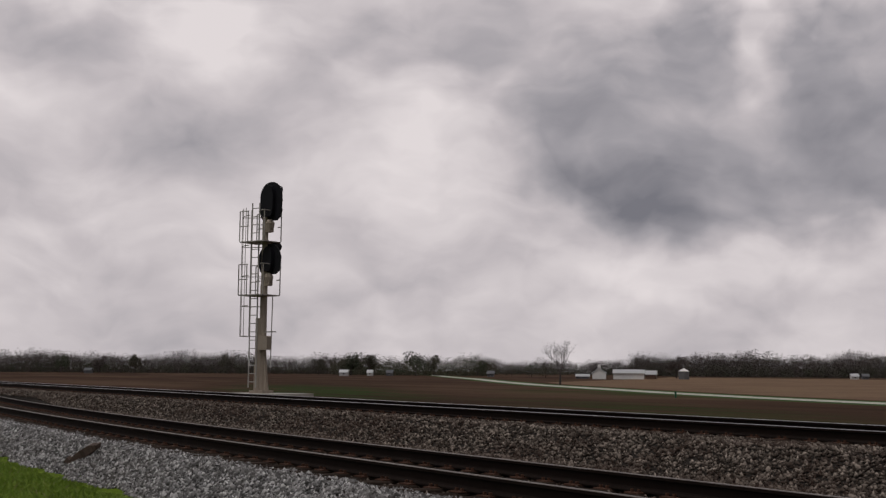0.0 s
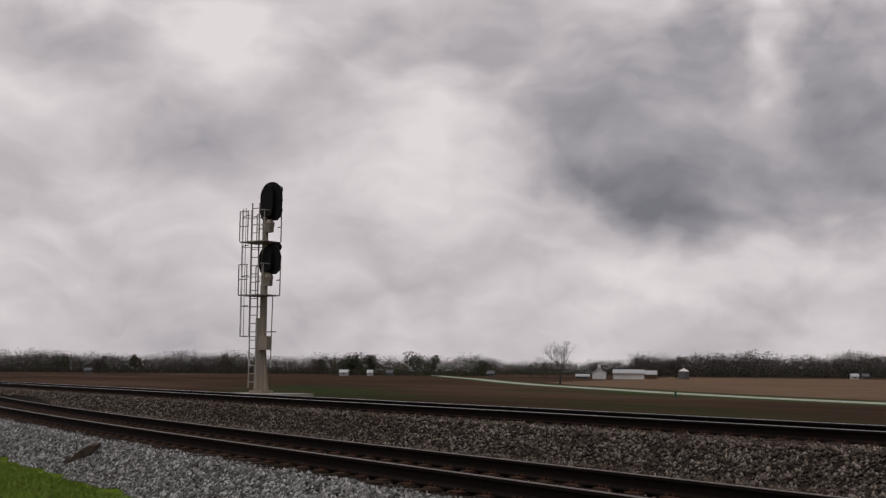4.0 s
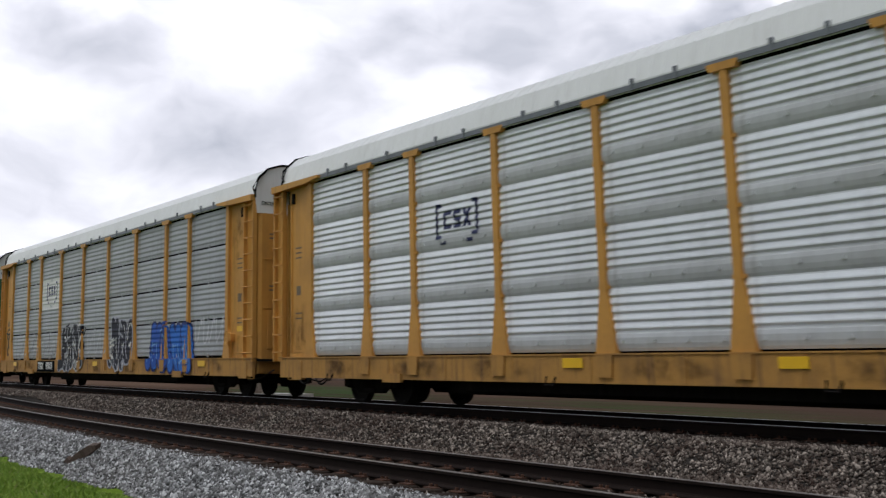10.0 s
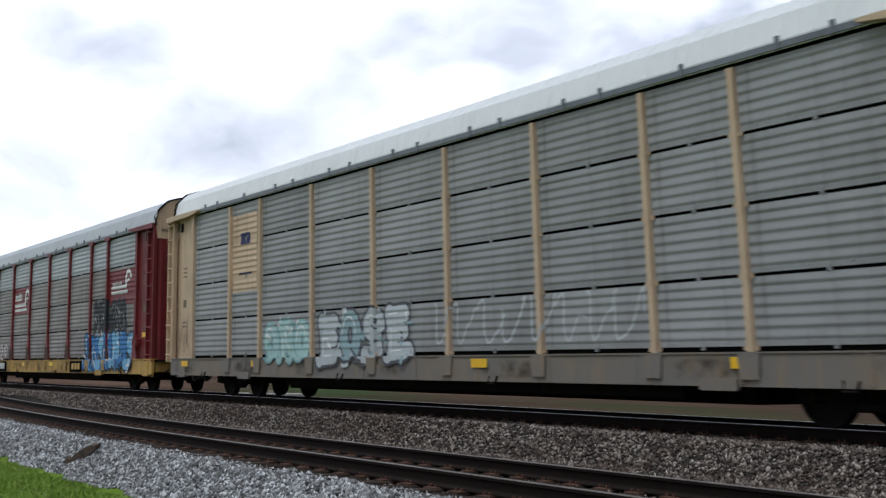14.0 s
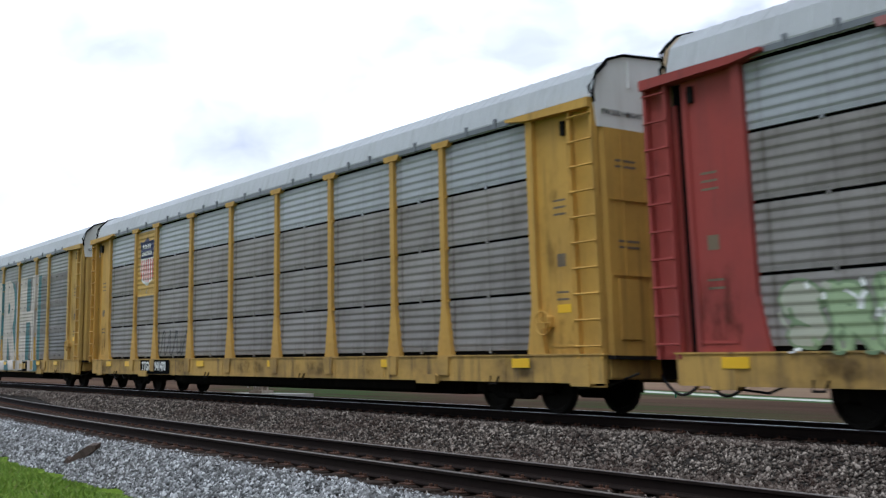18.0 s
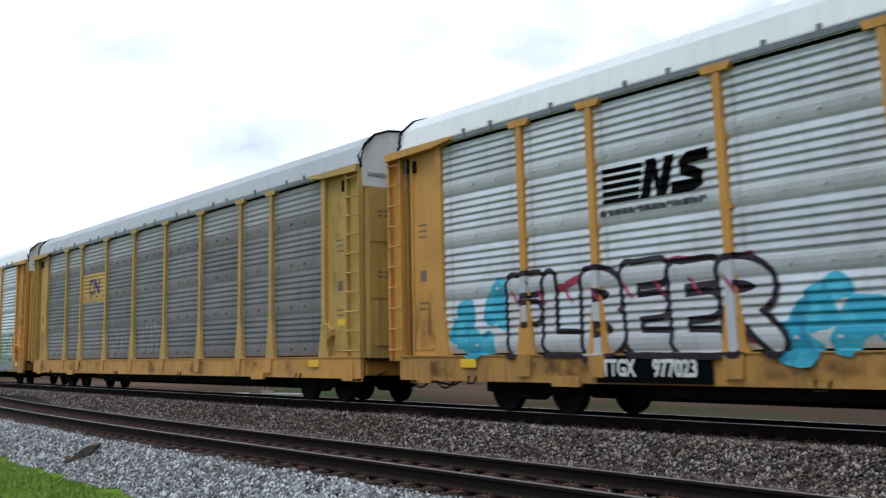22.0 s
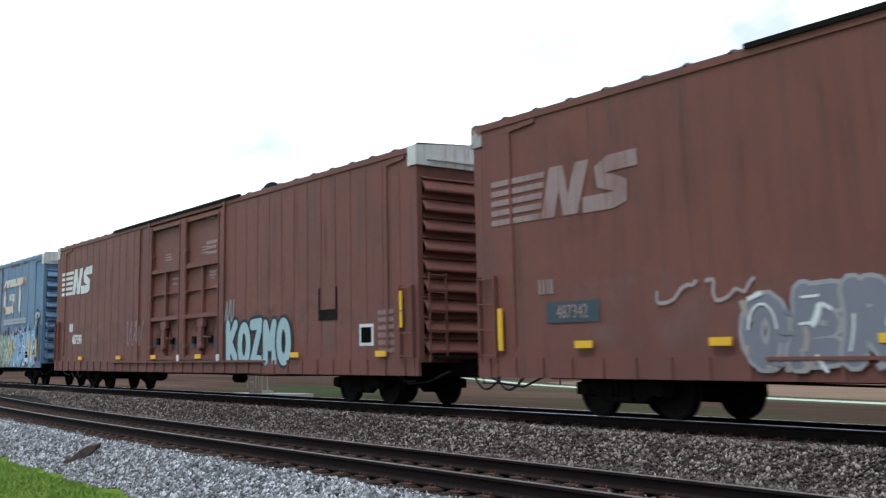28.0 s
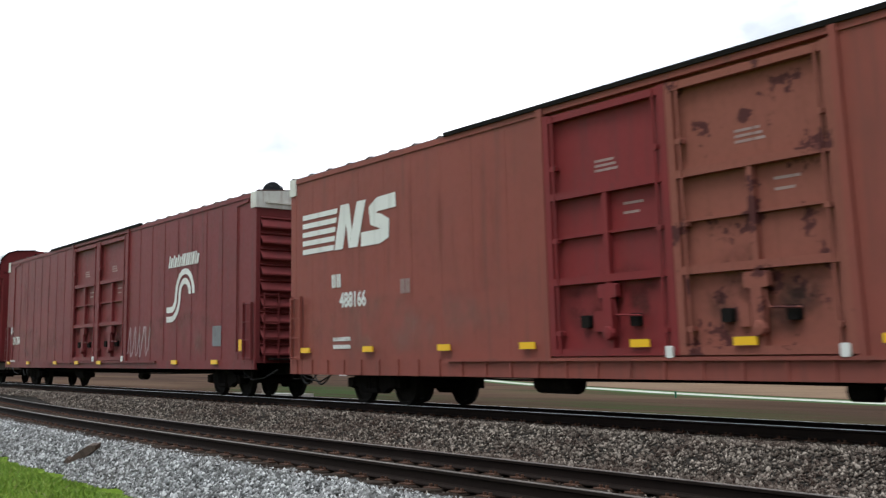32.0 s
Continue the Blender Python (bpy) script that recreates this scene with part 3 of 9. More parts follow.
def letter_mesh(text, x0, x1, z0, z1, bold=0.0):
    """Flat letters stretched into a frame on the side of a wagon."""
    cu = bpy.data.curves.new("letters", "FONT")
    cu.body, cu.size, cu.offset, cu.resolution_u = text, 1.0, bold, 3
    tmp = bpy.data.objects.new("tmp", cu)
    me = bpy.data.meshes.new_from_object(tmp)
    bpy.data.objects.remove(tmp)
    bpy.data.curves.remove(cu)
    co = np.array([v.co[:] for v in me.vertices])
    lo, hi = co.min(0), co.max(0)
    for v in me.vertices:
        v.co = (x0 + (v.co.x - lo[0]) / (hi[0] - lo[0]) * (x1 - x0), 0, z0 + (v.co.y - lo[1]) / (hi[1] - lo[1]) * (z1 - z0))
    return me


def bow(cx, cz, rx, rz, a0, a1, n=10):
    return [(cx + rx * math.cos(radians(a0 + (a1 - a0) * i / n)), cz + rz * math.sin(radians(a0 + (a1 - a0) * i / n))) for i in range(n + 1)]


def straight(x0, z0, x1, z1):
    return [(x0 + (x1 - x0) * i / 4, z0 + (z1 - z0) * i / 4) for i in range(5)]


# strokes of sprayed capitals in a unit frame, and the capitals made of them
HAND = {
    "left": straight(0.04, 0, 0, 1), "right": straight(1, 0, 0.96, 1), "top": straight(0, 0.97, 0.95, 1), "mid": straight(0, 0.5, 0.85, 0.53), "low": straight(0, 0.02, 1, 0.0),
    "bowl_up": bow(0.2, 0.76, 0.7, 0.24, 90, -90), "bowl_low": bow(0.2, 0.26, 0.8, 0.26, 90, -90), "leg": straight(0.25, 0.5, 1, 0), "arm": straight(0.1, 0.45, 0.95, 1),
    "ring": bow(0.5, 0.5, 0.5, 0.5, 90, 450, 18), "slash": straight(0.95, 0.97, 0.05, 0.03), "fall": straight(0, 1, 0.5, 0.4), "rise": straight(0.5, 0.4, 0.96, 1),
    "snake": bow(0.5, 0.75, 0.45, 0.25, 20, 270, 9) + bow(0.5, 0.25, 0.5, 0.25, 90, -160, 9)}
CAPITALS = {"F": "left top mid", "L": "left low", "B": "left bowl_up bowl_low", "E": "left top mid low", "R": "left bowl_up leg", "S": "snake", "H": "left mid right", "K": "left arm leg", "O": "ring", "Z": "top slash low", "M": "left fall rise right"}


def fat_lines(lines, w):
    """Broad lines with round ends, as four-sided pieces and discs."""
    polys = []
    for p in lines:
        o = stroke(p, w)
        n = len(p)
        polys += [[o[i], o[i + 1], o[2 * n - 2 - i], o[2 * n - 1 - i]] for i in range(n - 1)]
        for q in (p[0], p[-1]):
            polys.append([(q[0] + 0.5 * w * math.cos(6.2832 * i / 10), q[1] + 0.5 * w * math.sin(6.2832 * i / 10)) for i in range(10)])
    return polys


def tag_letters(car, text, x0, x1, z0, z1, edge, fill, fat=0.3, rim=0.07, y=-1.552, seed=1, paint_fill=None):
    """Readable swollen letters, each with its outline, one overlapping the next."""
    rng = random.Random(seed)
    w = (x1 - x0) / len(text)
    for i, ch in enumerate(text):
        a, b = x0 + i * w + 0.5 * fat, x0 + (i + 1) * w - 0.42 * fat
        c, d = z0 + 0.5 * fat + rng.uniform(-0.04, 0.04), z1 - 0.5 * fat + rng.uniform(-0.05, 0.05)
        tilt = rng.uniform(-0.09, 0.05) * w
        lines = [[(a + (b - a) * u + tilt * (v - 0.5), c + (d - c) * v) for u, v in HAND[k]] for k in CAPITALS[ch].split()]
        o = skin(fat_lines(lines, fat + 2 * rim), "graffiti_letter", spray(edge), car, 0.006 + 0.0035 * i, "sprayed letter with a dark outline", y)
        skin(fat_lines(lines, fat), "letter_fill", paint_fill or spray(fill), car, 0.008 + 0.0035 * i, "", y, o)


def graffiti(car, x0, x1, z0, z1, letters, edge, fills, seed, y=-1.556, shine=(0.75, 0.75, 0.72), cloud=None, thin=0.2, weight=1.0):
    """A sprayed piece of fat interlocked shapes: cloud, outline, fill and highlights."""
    rng = random.Random(seed)
    w = (x1 - x0) / letters
    h = z1 - z0
    gleam = []
    fat = weight * min(w * 0.9, h * 0.5)
    for i in range(letters):
        cx, cz = x0 + (i + 0.5) * w, (z0 + z1) / 2 + rng.uniform(-0.05, 0.05) * h
        hw, hh = w * 0.5, (h - fat * 0.6) * 0.56
        tilt = rng.uniform(-0.25, 0.25) * hw

        def q(u, v):
            return (cx + u * hw + v * tilt, cz + v * hh)
        kind = rng.randrange(5)
        bend = lambda a, b, k: [q(a[0] + (b[0] - a[0]) * t + k * math.sin(math.pi * t), a[1] + (b[1] - a[1]) * t) for t in (0, 0.2, 0.4, 0.6, 0.8, 1.0)]
        bars = [bend((-0.6, -0.85), (-0.5, 0.85), 0.15)]
        if kind == 0:
            bars += [bend((0.6, -0.85), (0.55, 0.8), -0.15), bend((-0.5, 0.0), (0.6, 0.1), 0.0)]
        elif kind == 1:
            bars += [[q(0.1 + 0.5 * math.cos(a), 0.42 + 0.4 * math.sin(a)) for a in [1.6 - 0.5 * k for k in range(7)]], bend((-0.1, 0.0), (0.75, -0.85), 0.1)]
        elif kind == 2:
            bars += [bend((-0.5, 0.75), (0.7, 0.8), 0.0), bend((-0.5, 0.0), (0.5, 0.08), 0.0), bend((-0.6, -0.75), (0.75, -0.68), 0.0)]
        elif kind == 3:
            bars = [[q(0.6 * math.cos(a), 0.75 * math.sin(a)) for a in [0.45 * k for k in range(15)]]]
        else:
            bars = [[q(0.6 * math.cos(a), 0.42 + 0.4 * math.sin(a)) for a in [0.2 + 0.45 * k for k in range(8)]] + [q(0.45, -0.15), q(0.55, -0.5), q(0.1, -0.82), q(-0.6, -0.75)]]
        f = fills[rng.randrange(len(fills))]
        o = skin(fat_lines(bars, fat * 0.76), "graffiti_letter", spray(edge), car, 0.005 + 0.0024 * i, "fat sprayed letter shape", y)
        skin(fat_lines(bars, fat * (0.76 - thin)), "letter_fill", f if isinstance(f, bpy.types.Material) else spray(f), car, 0.0064 + 0.0024 * i, "", y, o)
        for b in bars:
            if rng.random() < 0.8:
                m_ = len(b) // 2
                gleam.append(stroke([(p[0] - 0.07 * fat, p[1] + 0.03) for p in b[:m_ + 1]], fat * 0.06))
    # drips, arrows and dashes laid over the letters
    bits = [[] for _ in range(len(fills) + 2)]
    for i in range(letters * 7):
        px_, pz_ = rng.uniform(x0, x1), rng.uniform(z0, z1)
        a, ln = rng.uniform(0, 6.28), rng.uniform(0.1, 0.3) * h
        bow = rng.uniform(-0.4, 0.4)
        bits[rng.randrange(len(bits))].append(stroke([(px_ + ln * t * math.cos(a + bow * t), min(z1, max(z0, pz_ + ln * t * math.sin(a + bow * t)))) for t in (-0.5, -0.2, 0.1, 0.5)], rng.uniform(0.04, 0.10)))
    if cloud:
        skin([blob(rng, x0 + (i + 0.5) * (x1 - x0) / (3 * letters), (z0 + z1) / 2 + rng.uniform(-0.35, 0.38) * h, 0.36 * w, 0.24 * h, 16, 0.42) for i in range(3 * letters)], "graffiti_cloud", spray(cloud), car, 0.002, "", y)
    for f, polys in zip([f for f in fills] + [edge, shine], bits):
        if polys:
            quads(polys, "graffiti_dash", f if isinstance(f, bpy.types.Material) else spray(f), car, 0.0074 + 0.0024 * letters, "", y)
    if gleam:
        quads(gleam, "graffiti_shine", spray(shine), car, 0.0094 + 0.0024 * letters, "", y)


def quads(strokes, name, material, car, lift, label="", y=-1.552):
    """Strokes as chains of four-sided pieces."""
    polys = []
    for s_ in strokes:
        n = len(s_) // 2
        polys += [[s_[i], s_[i + 1], s_[2 * n - 2 - i], s_[2 * n - 1 - i]] for i in range(n - 1)]
    return skin(polys, name, material, car, lift, label, y)


def scrawl(car, x0, x1, z0, z1, color, seed, y=-1.556, w=0.05, loops=5):
    """A thin sprayed scribble."""
    rng = random.Random(seed)
    lines = []
    for i in range(loops):
        a, b = x0 + (x1 - x0) * i / loops, x0 + (x1 - x0) * (i + 1) / loops
        pts, ph = [], rng.uniform(0, 3)
        for k in range(14):
            t = k / 13
            pts.append((a + (b - a) * (t + 0.18 * math.sin(7 * t + ph)), z0 + (z1 - z0) * (0.5 + 0.45 * math.sin(6.3 * t * rng.uniform(0.9, 1.1) + ph))))
        lines.append(stroke(pts, w))
    return quads(lines, "graffiti", spray(color), car, 0.004, "thin sprayed scribble", y)


# ---- autoracks ----
HALF = 14.05
POSTS = (-9.32, -7.42, -4.56, -1.72, 1.12, 3.94, 6.70, 8.58)
EAVE, DECK, SILL = 5.18, 1.03, 0.55
ROWS = 4
ROW_H = (EAVE - 0.08 - DECK - 0.03) / ROWS
ROOF = [(-1.55, 5.14), (-1.57, 5.28), (-1.46, 5.67), (-1.2, 5.92), (-0.85, 6.04), (0, 6.10), (0.85, 6.04), (1.2, 5.92), (1.46, 5.67), (1.57, 5.28), (1.55, 5.14)]
# where the side sheets, the corner sheet, the ladder and the end door stop, behind and in front
REAR, FRONT_END = (-11.87, -13.12, -13.34, -13.84, -13.42), (11.33, 12.5, 12.5, 13.12, 13.14)
# the top row of sheets stays cleaner
CLEANER = {"sooty_galvanised_sheet": "panel_grey", "sooty_brown_sheet": "panel_dark"}
PANEL_CACHE = {}
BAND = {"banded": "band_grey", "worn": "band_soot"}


def panel_mesh(width, style, material):
    """One corrugated side sheet. split: an open slot under each row; banded: a plain band in each row."""
    key = (round(width, 2), style, material.name)
    if key in PANEL_CACHE:
        return PANEL_CACHE[key]
    h = ROW_H
    gap = 0.045 if style == "split" else 0.003
    prof = [(0.02, gap)] + [(-d, max(z, gap)) for z, d in SECTION[style]] + [(0.0, h), (0.02, h)]
    s = Shape()
    n = len(prof)
    vs = [(x, a, b) for x in (0.0, width) for a, b in prof]
    s.add(vs, [(i, i + 1, n + i + 1, n + i) for i in range(n - 1)] + [tuple(range(n)), tuple(range(2 * n - 1, n - 1, -1))])
    # bolt bosses along the sheet
    if width > 1.4:
        for k in range(int(width / 0.7)):
            x = 0.35 + k * 0.7
            if style in BAND:
                s.box(x - 0.035, x + 0.035, -0.05, -0.01, 0.13, 0.18)
            else:
                s.box(x - 0.02, x + 0.02, -0.012, 0.0, 0.1, 0.135)
        if style == "split":
            s.box(width * 0.5 - 0.025, width * 0.5 + 0.025, -0.02, 0.02, 0.0, 0.1)
    me = s.mesh("side_panel", material)
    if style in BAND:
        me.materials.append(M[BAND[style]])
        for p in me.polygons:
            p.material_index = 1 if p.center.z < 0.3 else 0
    PANEL_CACHE[key] = me
    return me


def post_mesh(flare, material):
    key = ("post", flare, material.name)
    if key not in PANEL_CACHE:
        s = Shape()
        w = 0.075 if flare else 0.055
        b = 0.24 if flare else 0.06
        s.prism([(-b, DECK - 0.02), (b, DECK - 0.02), (b * 0.95, DECK + 0.06), (w, DECK + 1.0), (w, EAVE - 0.1), (-w, EAVE - 0.1), (-w, DECK + 1.0), (-b * 0.95, DECK + 0.06)], -1.588, -1.49)
        if flare:
            s.prism([(-0.3, EAVE - 0.02), (-0.25, EAVE - 0.1), (0.25, EAVE - 0.1), (0.3, EAVE - 0.02), (0.3, EAVE + 0.02), (-0.3, EAVE + 0.02)], -1.6, -1.5)
        for z in (1.08, 2.08, 3.09, 4.1):
            for dx in (-0.1, 0.1):
                s.box(dx - 0.025, dx + 0.025, -1.56, -1.52, z - 0.03, z + 0.03)
        PANEL_CACHE[key] = s.mesh("post", material)
    return PANEL_CACHE[key]


FOOT = {}


def foot_mesh(name):
    """Rust creeping up the foot of a post."""
    FOOT[name] = Shape().prism([(-0.243, DECK - 0.015), (0.243, DECK - 0.015), (0.232, DECK + 0.06), (0.175, DECK + 0.42), (0.08, DECK + 0.56), (-0.03, DECK + 0.5), (-0.12, DECK + 0.66), (-0.165, DECK + 0.48), (-0.232, DECK + 0.06)], -1.591, -1.55).mesh("post_foot", M[name])


def autorack(label, frame_paint, panel_paint, roof_paint, sill_paint, style="split", flare=True, top_paint=None, posts=None, foot=None, post_paint=None):
    posts = posts or POSTS
    brake_end = 1
    car = thing("autorack_wagon", label, "train wagon", "wagons of the train")
    STYLE[car.name], POST_AT[car.name] = style, posts
    bays = (REAR[0],) + posts + (FRONT_END[0],)
    top_paint = top_paint or M["rack_white"]
    s = Shape()
    s.box(-13.2, 13.2, -0.35, 0.35, 0.62, 0.98)
    for x in [-12 + 1.5 * i for i in range(17)]:
        s.box(x - 0.05, x + 0.05, -1.45, 1.45, 0.66, 0.94)
    s.box(-7.7, 7.7, -0.55, 0.55, 0.27, 0.64)
    s.box(-6.6, 6.9, -1.2, 1.2, 0.36, 0.66)
    s.box(-13.3, 13.3, -1.5, 1.5, 0.94, 1.0)
    part("underframe", s, M["frame_dark"], car)
    for side in (-1, 1):
        s = Shape()
        y0, y1 = sorted((side * 1.52, side * 1.6))
        s.box(-13.45, 13.12, y0, y1, SILL, DECK, 0.02)
        for x in [-10.5 + 2.1 * i for i in range(11)]:
            s.box(x - 0.04, x + 0.04, min(side * 1.6, side * 1.612), max(side * 1.6, side * 1.612), SILL + 0.03, DECK - 0.03)
        s.box(-13.48, 13.15, min(side * 1.45, side * 1.62), max(side * 1.45, side * 1.62), DECK - 0.025, DECK)
        part("side_sill", s, sill_paint, car)
    # added black sheet: paints the interior's shade behind the open slots
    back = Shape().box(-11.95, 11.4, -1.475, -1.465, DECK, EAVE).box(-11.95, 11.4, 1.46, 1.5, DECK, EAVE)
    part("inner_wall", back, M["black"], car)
    z0 = DECK + 0.03
    for i in range(len(bays) - 1):
        w = bays[i + 1] - bays[i]
        for r in range(ROWS):
            sheet_paint = M[CLEANER[panel_paint.name]] if r == ROWS - 1 and panel_paint.name in CLEANER else panel_paint
            part("side_panel", panel_mesh(w, style, sheet_paint), sheet_paint, car, at=pose(bays[i], -1.5, z0 + r * ROW_H))
    far = Shape()
    far.box(-11.87, 11.33, 1.5, 1.53, DECK, EAVE)
    part("far_side", far, panel_paint, car)
    post_paint = post_paint or frame_paint
    pm = post_mesh(flare, post_paint)
    for x in posts:
        part("post", pm, post_paint, car, at=pose(x, 0, 0))
        part("post", pm, post_paint, car, at=pose(x, 0, 0, 0, 0, 180))
        if foot:
            part("post_foot", FOOT[foot], M[foot], car, at=pose(x, 0, 0))
    s = Shape()
    for side in (-1, 1):
        s.box(-13.2, 12.95, min(side * 1.5, side * 1.585), max(side * 1.5, side * 1.585), EAVE - 0.02, EAVE + 0.07)
    part("top_rail", s, M["rack_rail"], car)
    # clips along the eaves, stake pockets and jacking pads on the sill
    for a, b in zip(bays, bays[1:]):
        for u in ((0.5,) if b - a < 2.2 else (0.33, 0.67)):
            x = a + (b - a) * u
            part("roof_clip", Shape().box(x - 0.035, x + 0.035, -1.6, -1.56, EAVE - 0.03, EAVE + 0.16), M["rack_rail"], car)
    for x in posts:
        part("stake_pocket", Shape().prism([(x - 0.16, SILL + 0.1), (x + 0.16, SILL + 0.1), (x + 0.2, DECK - 0.03), (x - 0.2, DECK - 0.03)], -1.64, -1.6), sill_paint, car)
    for x in (-8.2, 8.0):
        part("jacking_pad", Shape().box(x - 0.35, x + 0.35, -1.66, -1.58, SILL - 0.06, SILL + 0.12, 0.02), sill_paint, car)
    for x in (-10.9, -3.1, 2.6, 10.2):
        part("tie_down_loop", Shape().tube([(x - 0.12, -1.6, SILL + 0.1), (x - 0.1, -1.66, SILL - 0.04), (x + 0.1, -1.66, SILL - 0.04), (x + 0.12, -1.6, SILL + 0.1)], 0.02, 5), M["frame_dark"], car)
    # roof: one pressed sheet after another
    s = Shape()
    n = len(ROOF)
    k = 88
    pts = []
    for i in range(k + 1):
        x = -13.3 + 26.4 * i / k
        for dx, dr in ((-0.03, 0.0), (-0.015, 0.008), (0.015, 0.008), (0.03, 0.0)):
            pts.append((x + dx, dr))
    vs = [(x, y * (1 + dr * 0.6), z + dr) for x, dr in pts for y, z in ROOF]
    fs = [(i * n + j, (i + 1) * n + j, (i + 1) * n + j + 1, i * n + j + 1) for i in range(len(pts) - 1) for j in range(n - 1)]
    s.add(vs, fs)
    part("roof", s, roof_paint, car, "ribbed curved sheet roof")
    for end in (-1, 1):
        edge, sheet_end, lad_in, lad_out, xe = REAR if end < 0 else FRONT_END
        # end doors, rounded into the sides, with a white top
        s = Shape()
        s.prism([(-1.36, 0.98), (1.36, 0.98), (1.36, 4.76), (-1.36, 4.76)], xe, xe - end * 0.06, "x")
        for side in (-1, 1):
            a, b = (xe, side * 1.36), (xe - end * 0.16, side * 1.5)
            m_ = (xe - end * 0.045, side * 1.455)
            s.prism([a, m_, b, (b[0], side * 1.42), (xe - end * 0.06, side * 1.36)], 0.98, 4.76, "z")
        door = part("end_door", s, frame_paint, car)
        for y in (-1.0, -0.5, 0.5, 1.0):
            part("door_stiffener", Shape().box(min(xe, xe + end * 0.012), max(xe, xe + end * 0.012), y - 0.02, y + 0.02, 1.1, 4.7), frame_paint, door)
        for z in (3.55, 2.3):
            part("door_stiffener", Shape().box(min(xe, xe + end * 0.02), max(xe, xe + end * 0.02), -1.3, 1.3, z, z + 0.03), frame_paint, door)
        part("door_plate", Shape().box(min(xe, xe + end * 0.02), max(xe, xe + end * 0.02), -1.2, -0.75, 1.25, 2.25, 0.015), frame_paint, door)
        for z in (2.75, 2.85, 4.1, 4.2):
            part("stencil_bar", Shape().box(min(xe, xe + end * 0.004), max(xe, xe + end * 0.004), -1.15, -0.7, z, z + 0.04), M["stencil"], door)
        s = Shape()
        s.prism([(-1.5, 4.76), (-1.57, 5.28), (-1.46, 5.67), (-1.2, 5.92), (-0.85, 6.04), (0, 6.10), (0.85, 6.04), (1.2, 5.92), (1.46, 5.67), (1.57, 5.28), (1.5, 4.76)], xe, xe - end * 0.05, "x")
        for y in (-0.75, 0.75):
            s.box(min(xe, xe + end * 0.03), max(xe, xe + end * 0.03), y - 0.03, y + 0.03, 5.5, 5.95)
        part("end_door_top", s, top_paint, car, "white upper end door")
        part("door_seal", Shape().box(min(xe, xe + end * 0.03), max(xe, xe + end * 0.03), -0.035, 0.035, 1.0, 5.95), M["black"], car, "black rubber seal between the end doors")
        part("edge_seal", Shape().tube([(xe + end * 0.01, y * 1.005, z + 0.015) for y, z in ROOF[:6]], 0.028), M["black"], car, "black seal round the end door")
        part("hinge_cable", Shape().tube([(xe - end * 0.12, -1.5, 5.2), (xe - end * 0.05, -1.6, 5.42), (xe + end * 0.06, -1.52, 5.62), (xe + end * 0.08, -1.3, 5.84)], 0.022, 5), M["black"], car)
        if end == 1:
            for y in (-0.8, 0.75):
                lettering("warning_text", "EXCESS HEIGHT CAR", 0.125, M["black"], car, xe + 0.012, y, 5.02, turn=pose(0, 0, 0, 90, 0, 90))
        # corner sheet, edge post with its splayed foot, header beam, ladder on a backing sheet
        for side in (-1, 1):
            ya, yb = sorted((side * 1.44, side * 1.5))
            part("corner_sheet", Shape().box(min(edge, sheet_end), max(edge, sheet_end), ya, yb, DECK, EAVE - 0.05), frame_paint, car)
            s = Shape()
            a, b = edge - 0.01 * end, edge + 0.17 * end
            fa, fb = (edge - 0.16 * end, edge + 0.32 * end) if flare else (a, b)
            s.prism([(fa, DECK), (fb, DECK), (b, DECK + 0.8), (b, EAVE - 0.05), (a, EAVE - 0.05), (a, DECK + 0.8)], side * 1.46, side * 1.59)
            part("corner_post", s, frame_paint, car)
            s = Shape()
            m1, m2 = edge + end * 0.45, sheet_end - end * 0.12
            s.box(min(m1, m2), max(m1, m2), *sorted((side * 1.5, side * 1.512)), DECK + 0.12, DECK + 0.16)
            s.box(m2 - 0.012, m2 + 0.012, *sorted((side * 1.5, side * 1.53)), DECK + 0.1, EAVE - 0.25)
            part("sheet_fold", s, frame_paint, car)
            if side < 0:
                m = (m1 + m2) / 2
                for z in (3.62, 3.5, 3.38, 2.05, 1.93):
                    part("stencil_bar", Shape().box(m - 0.16, m + 0.16, -1.503, -1.5, z, z + 0.035), M["stencil"], car)
                part("data_plate", Shape().box(m - 0.11, m + 0.11, -1.504, -1.5, 2.5, 2.72), M["stencil"], car)
                part("door_hook", Shape().box(m2 - end * 0.1 - 0.05, m2 - end * 0.1 + 0.05, -1.55, -1.5, EAVE - 0.45, EAVE - 0.2, 0.01), M["frame_dark"], car)
                if end > 0:
                    part("yellow_label", Shape().box(m - 0.15, m + 0.2, -1.505, -1.5, 1.72, 1.86), M["yellow_reflector"], car)
            yd = sorted((side * 1.46, side * 1.68))
            inner = edge - end * 0.48
            s = Shape().prism([(inner, EAVE + 0.05), (lad_out, EAVE + 0.05), (lad_out, EAVE - 0.11), (edge + end * 0.1, EAVE - 0.07), (inner, EAVE + 0.0)], yd[0], yd[1])
            part("header_beam", s, frame_paint, car)
            lad = Shape().box(min(lad_in, lad_out), max(lad_in, lad_out), *sorted((side * 1.49, side * 1.51)), DECK - 0.1, EAVE - 0.1)
            ladder = part("ladder", lad, frame_paint, car)
            for x in (lad_in, lad_out - end * 0.06):
                part("stile", Shape().box(min(x, x + end * 0.06), max(x, x + end * 0.06), *sorted((side * 1.5, side * 1.61)), DECK - 0.1, EAVE - 0.1), frame_paint, ladder)
            for i in range(10):
                z = DECK + 0.12 + 0.425 * i
                part("rung", Shape().tube([(lad_in, side * 1.615, z), (lad_out, side * 1.615, z)], 0.02, 5), frame_paint, ladder)
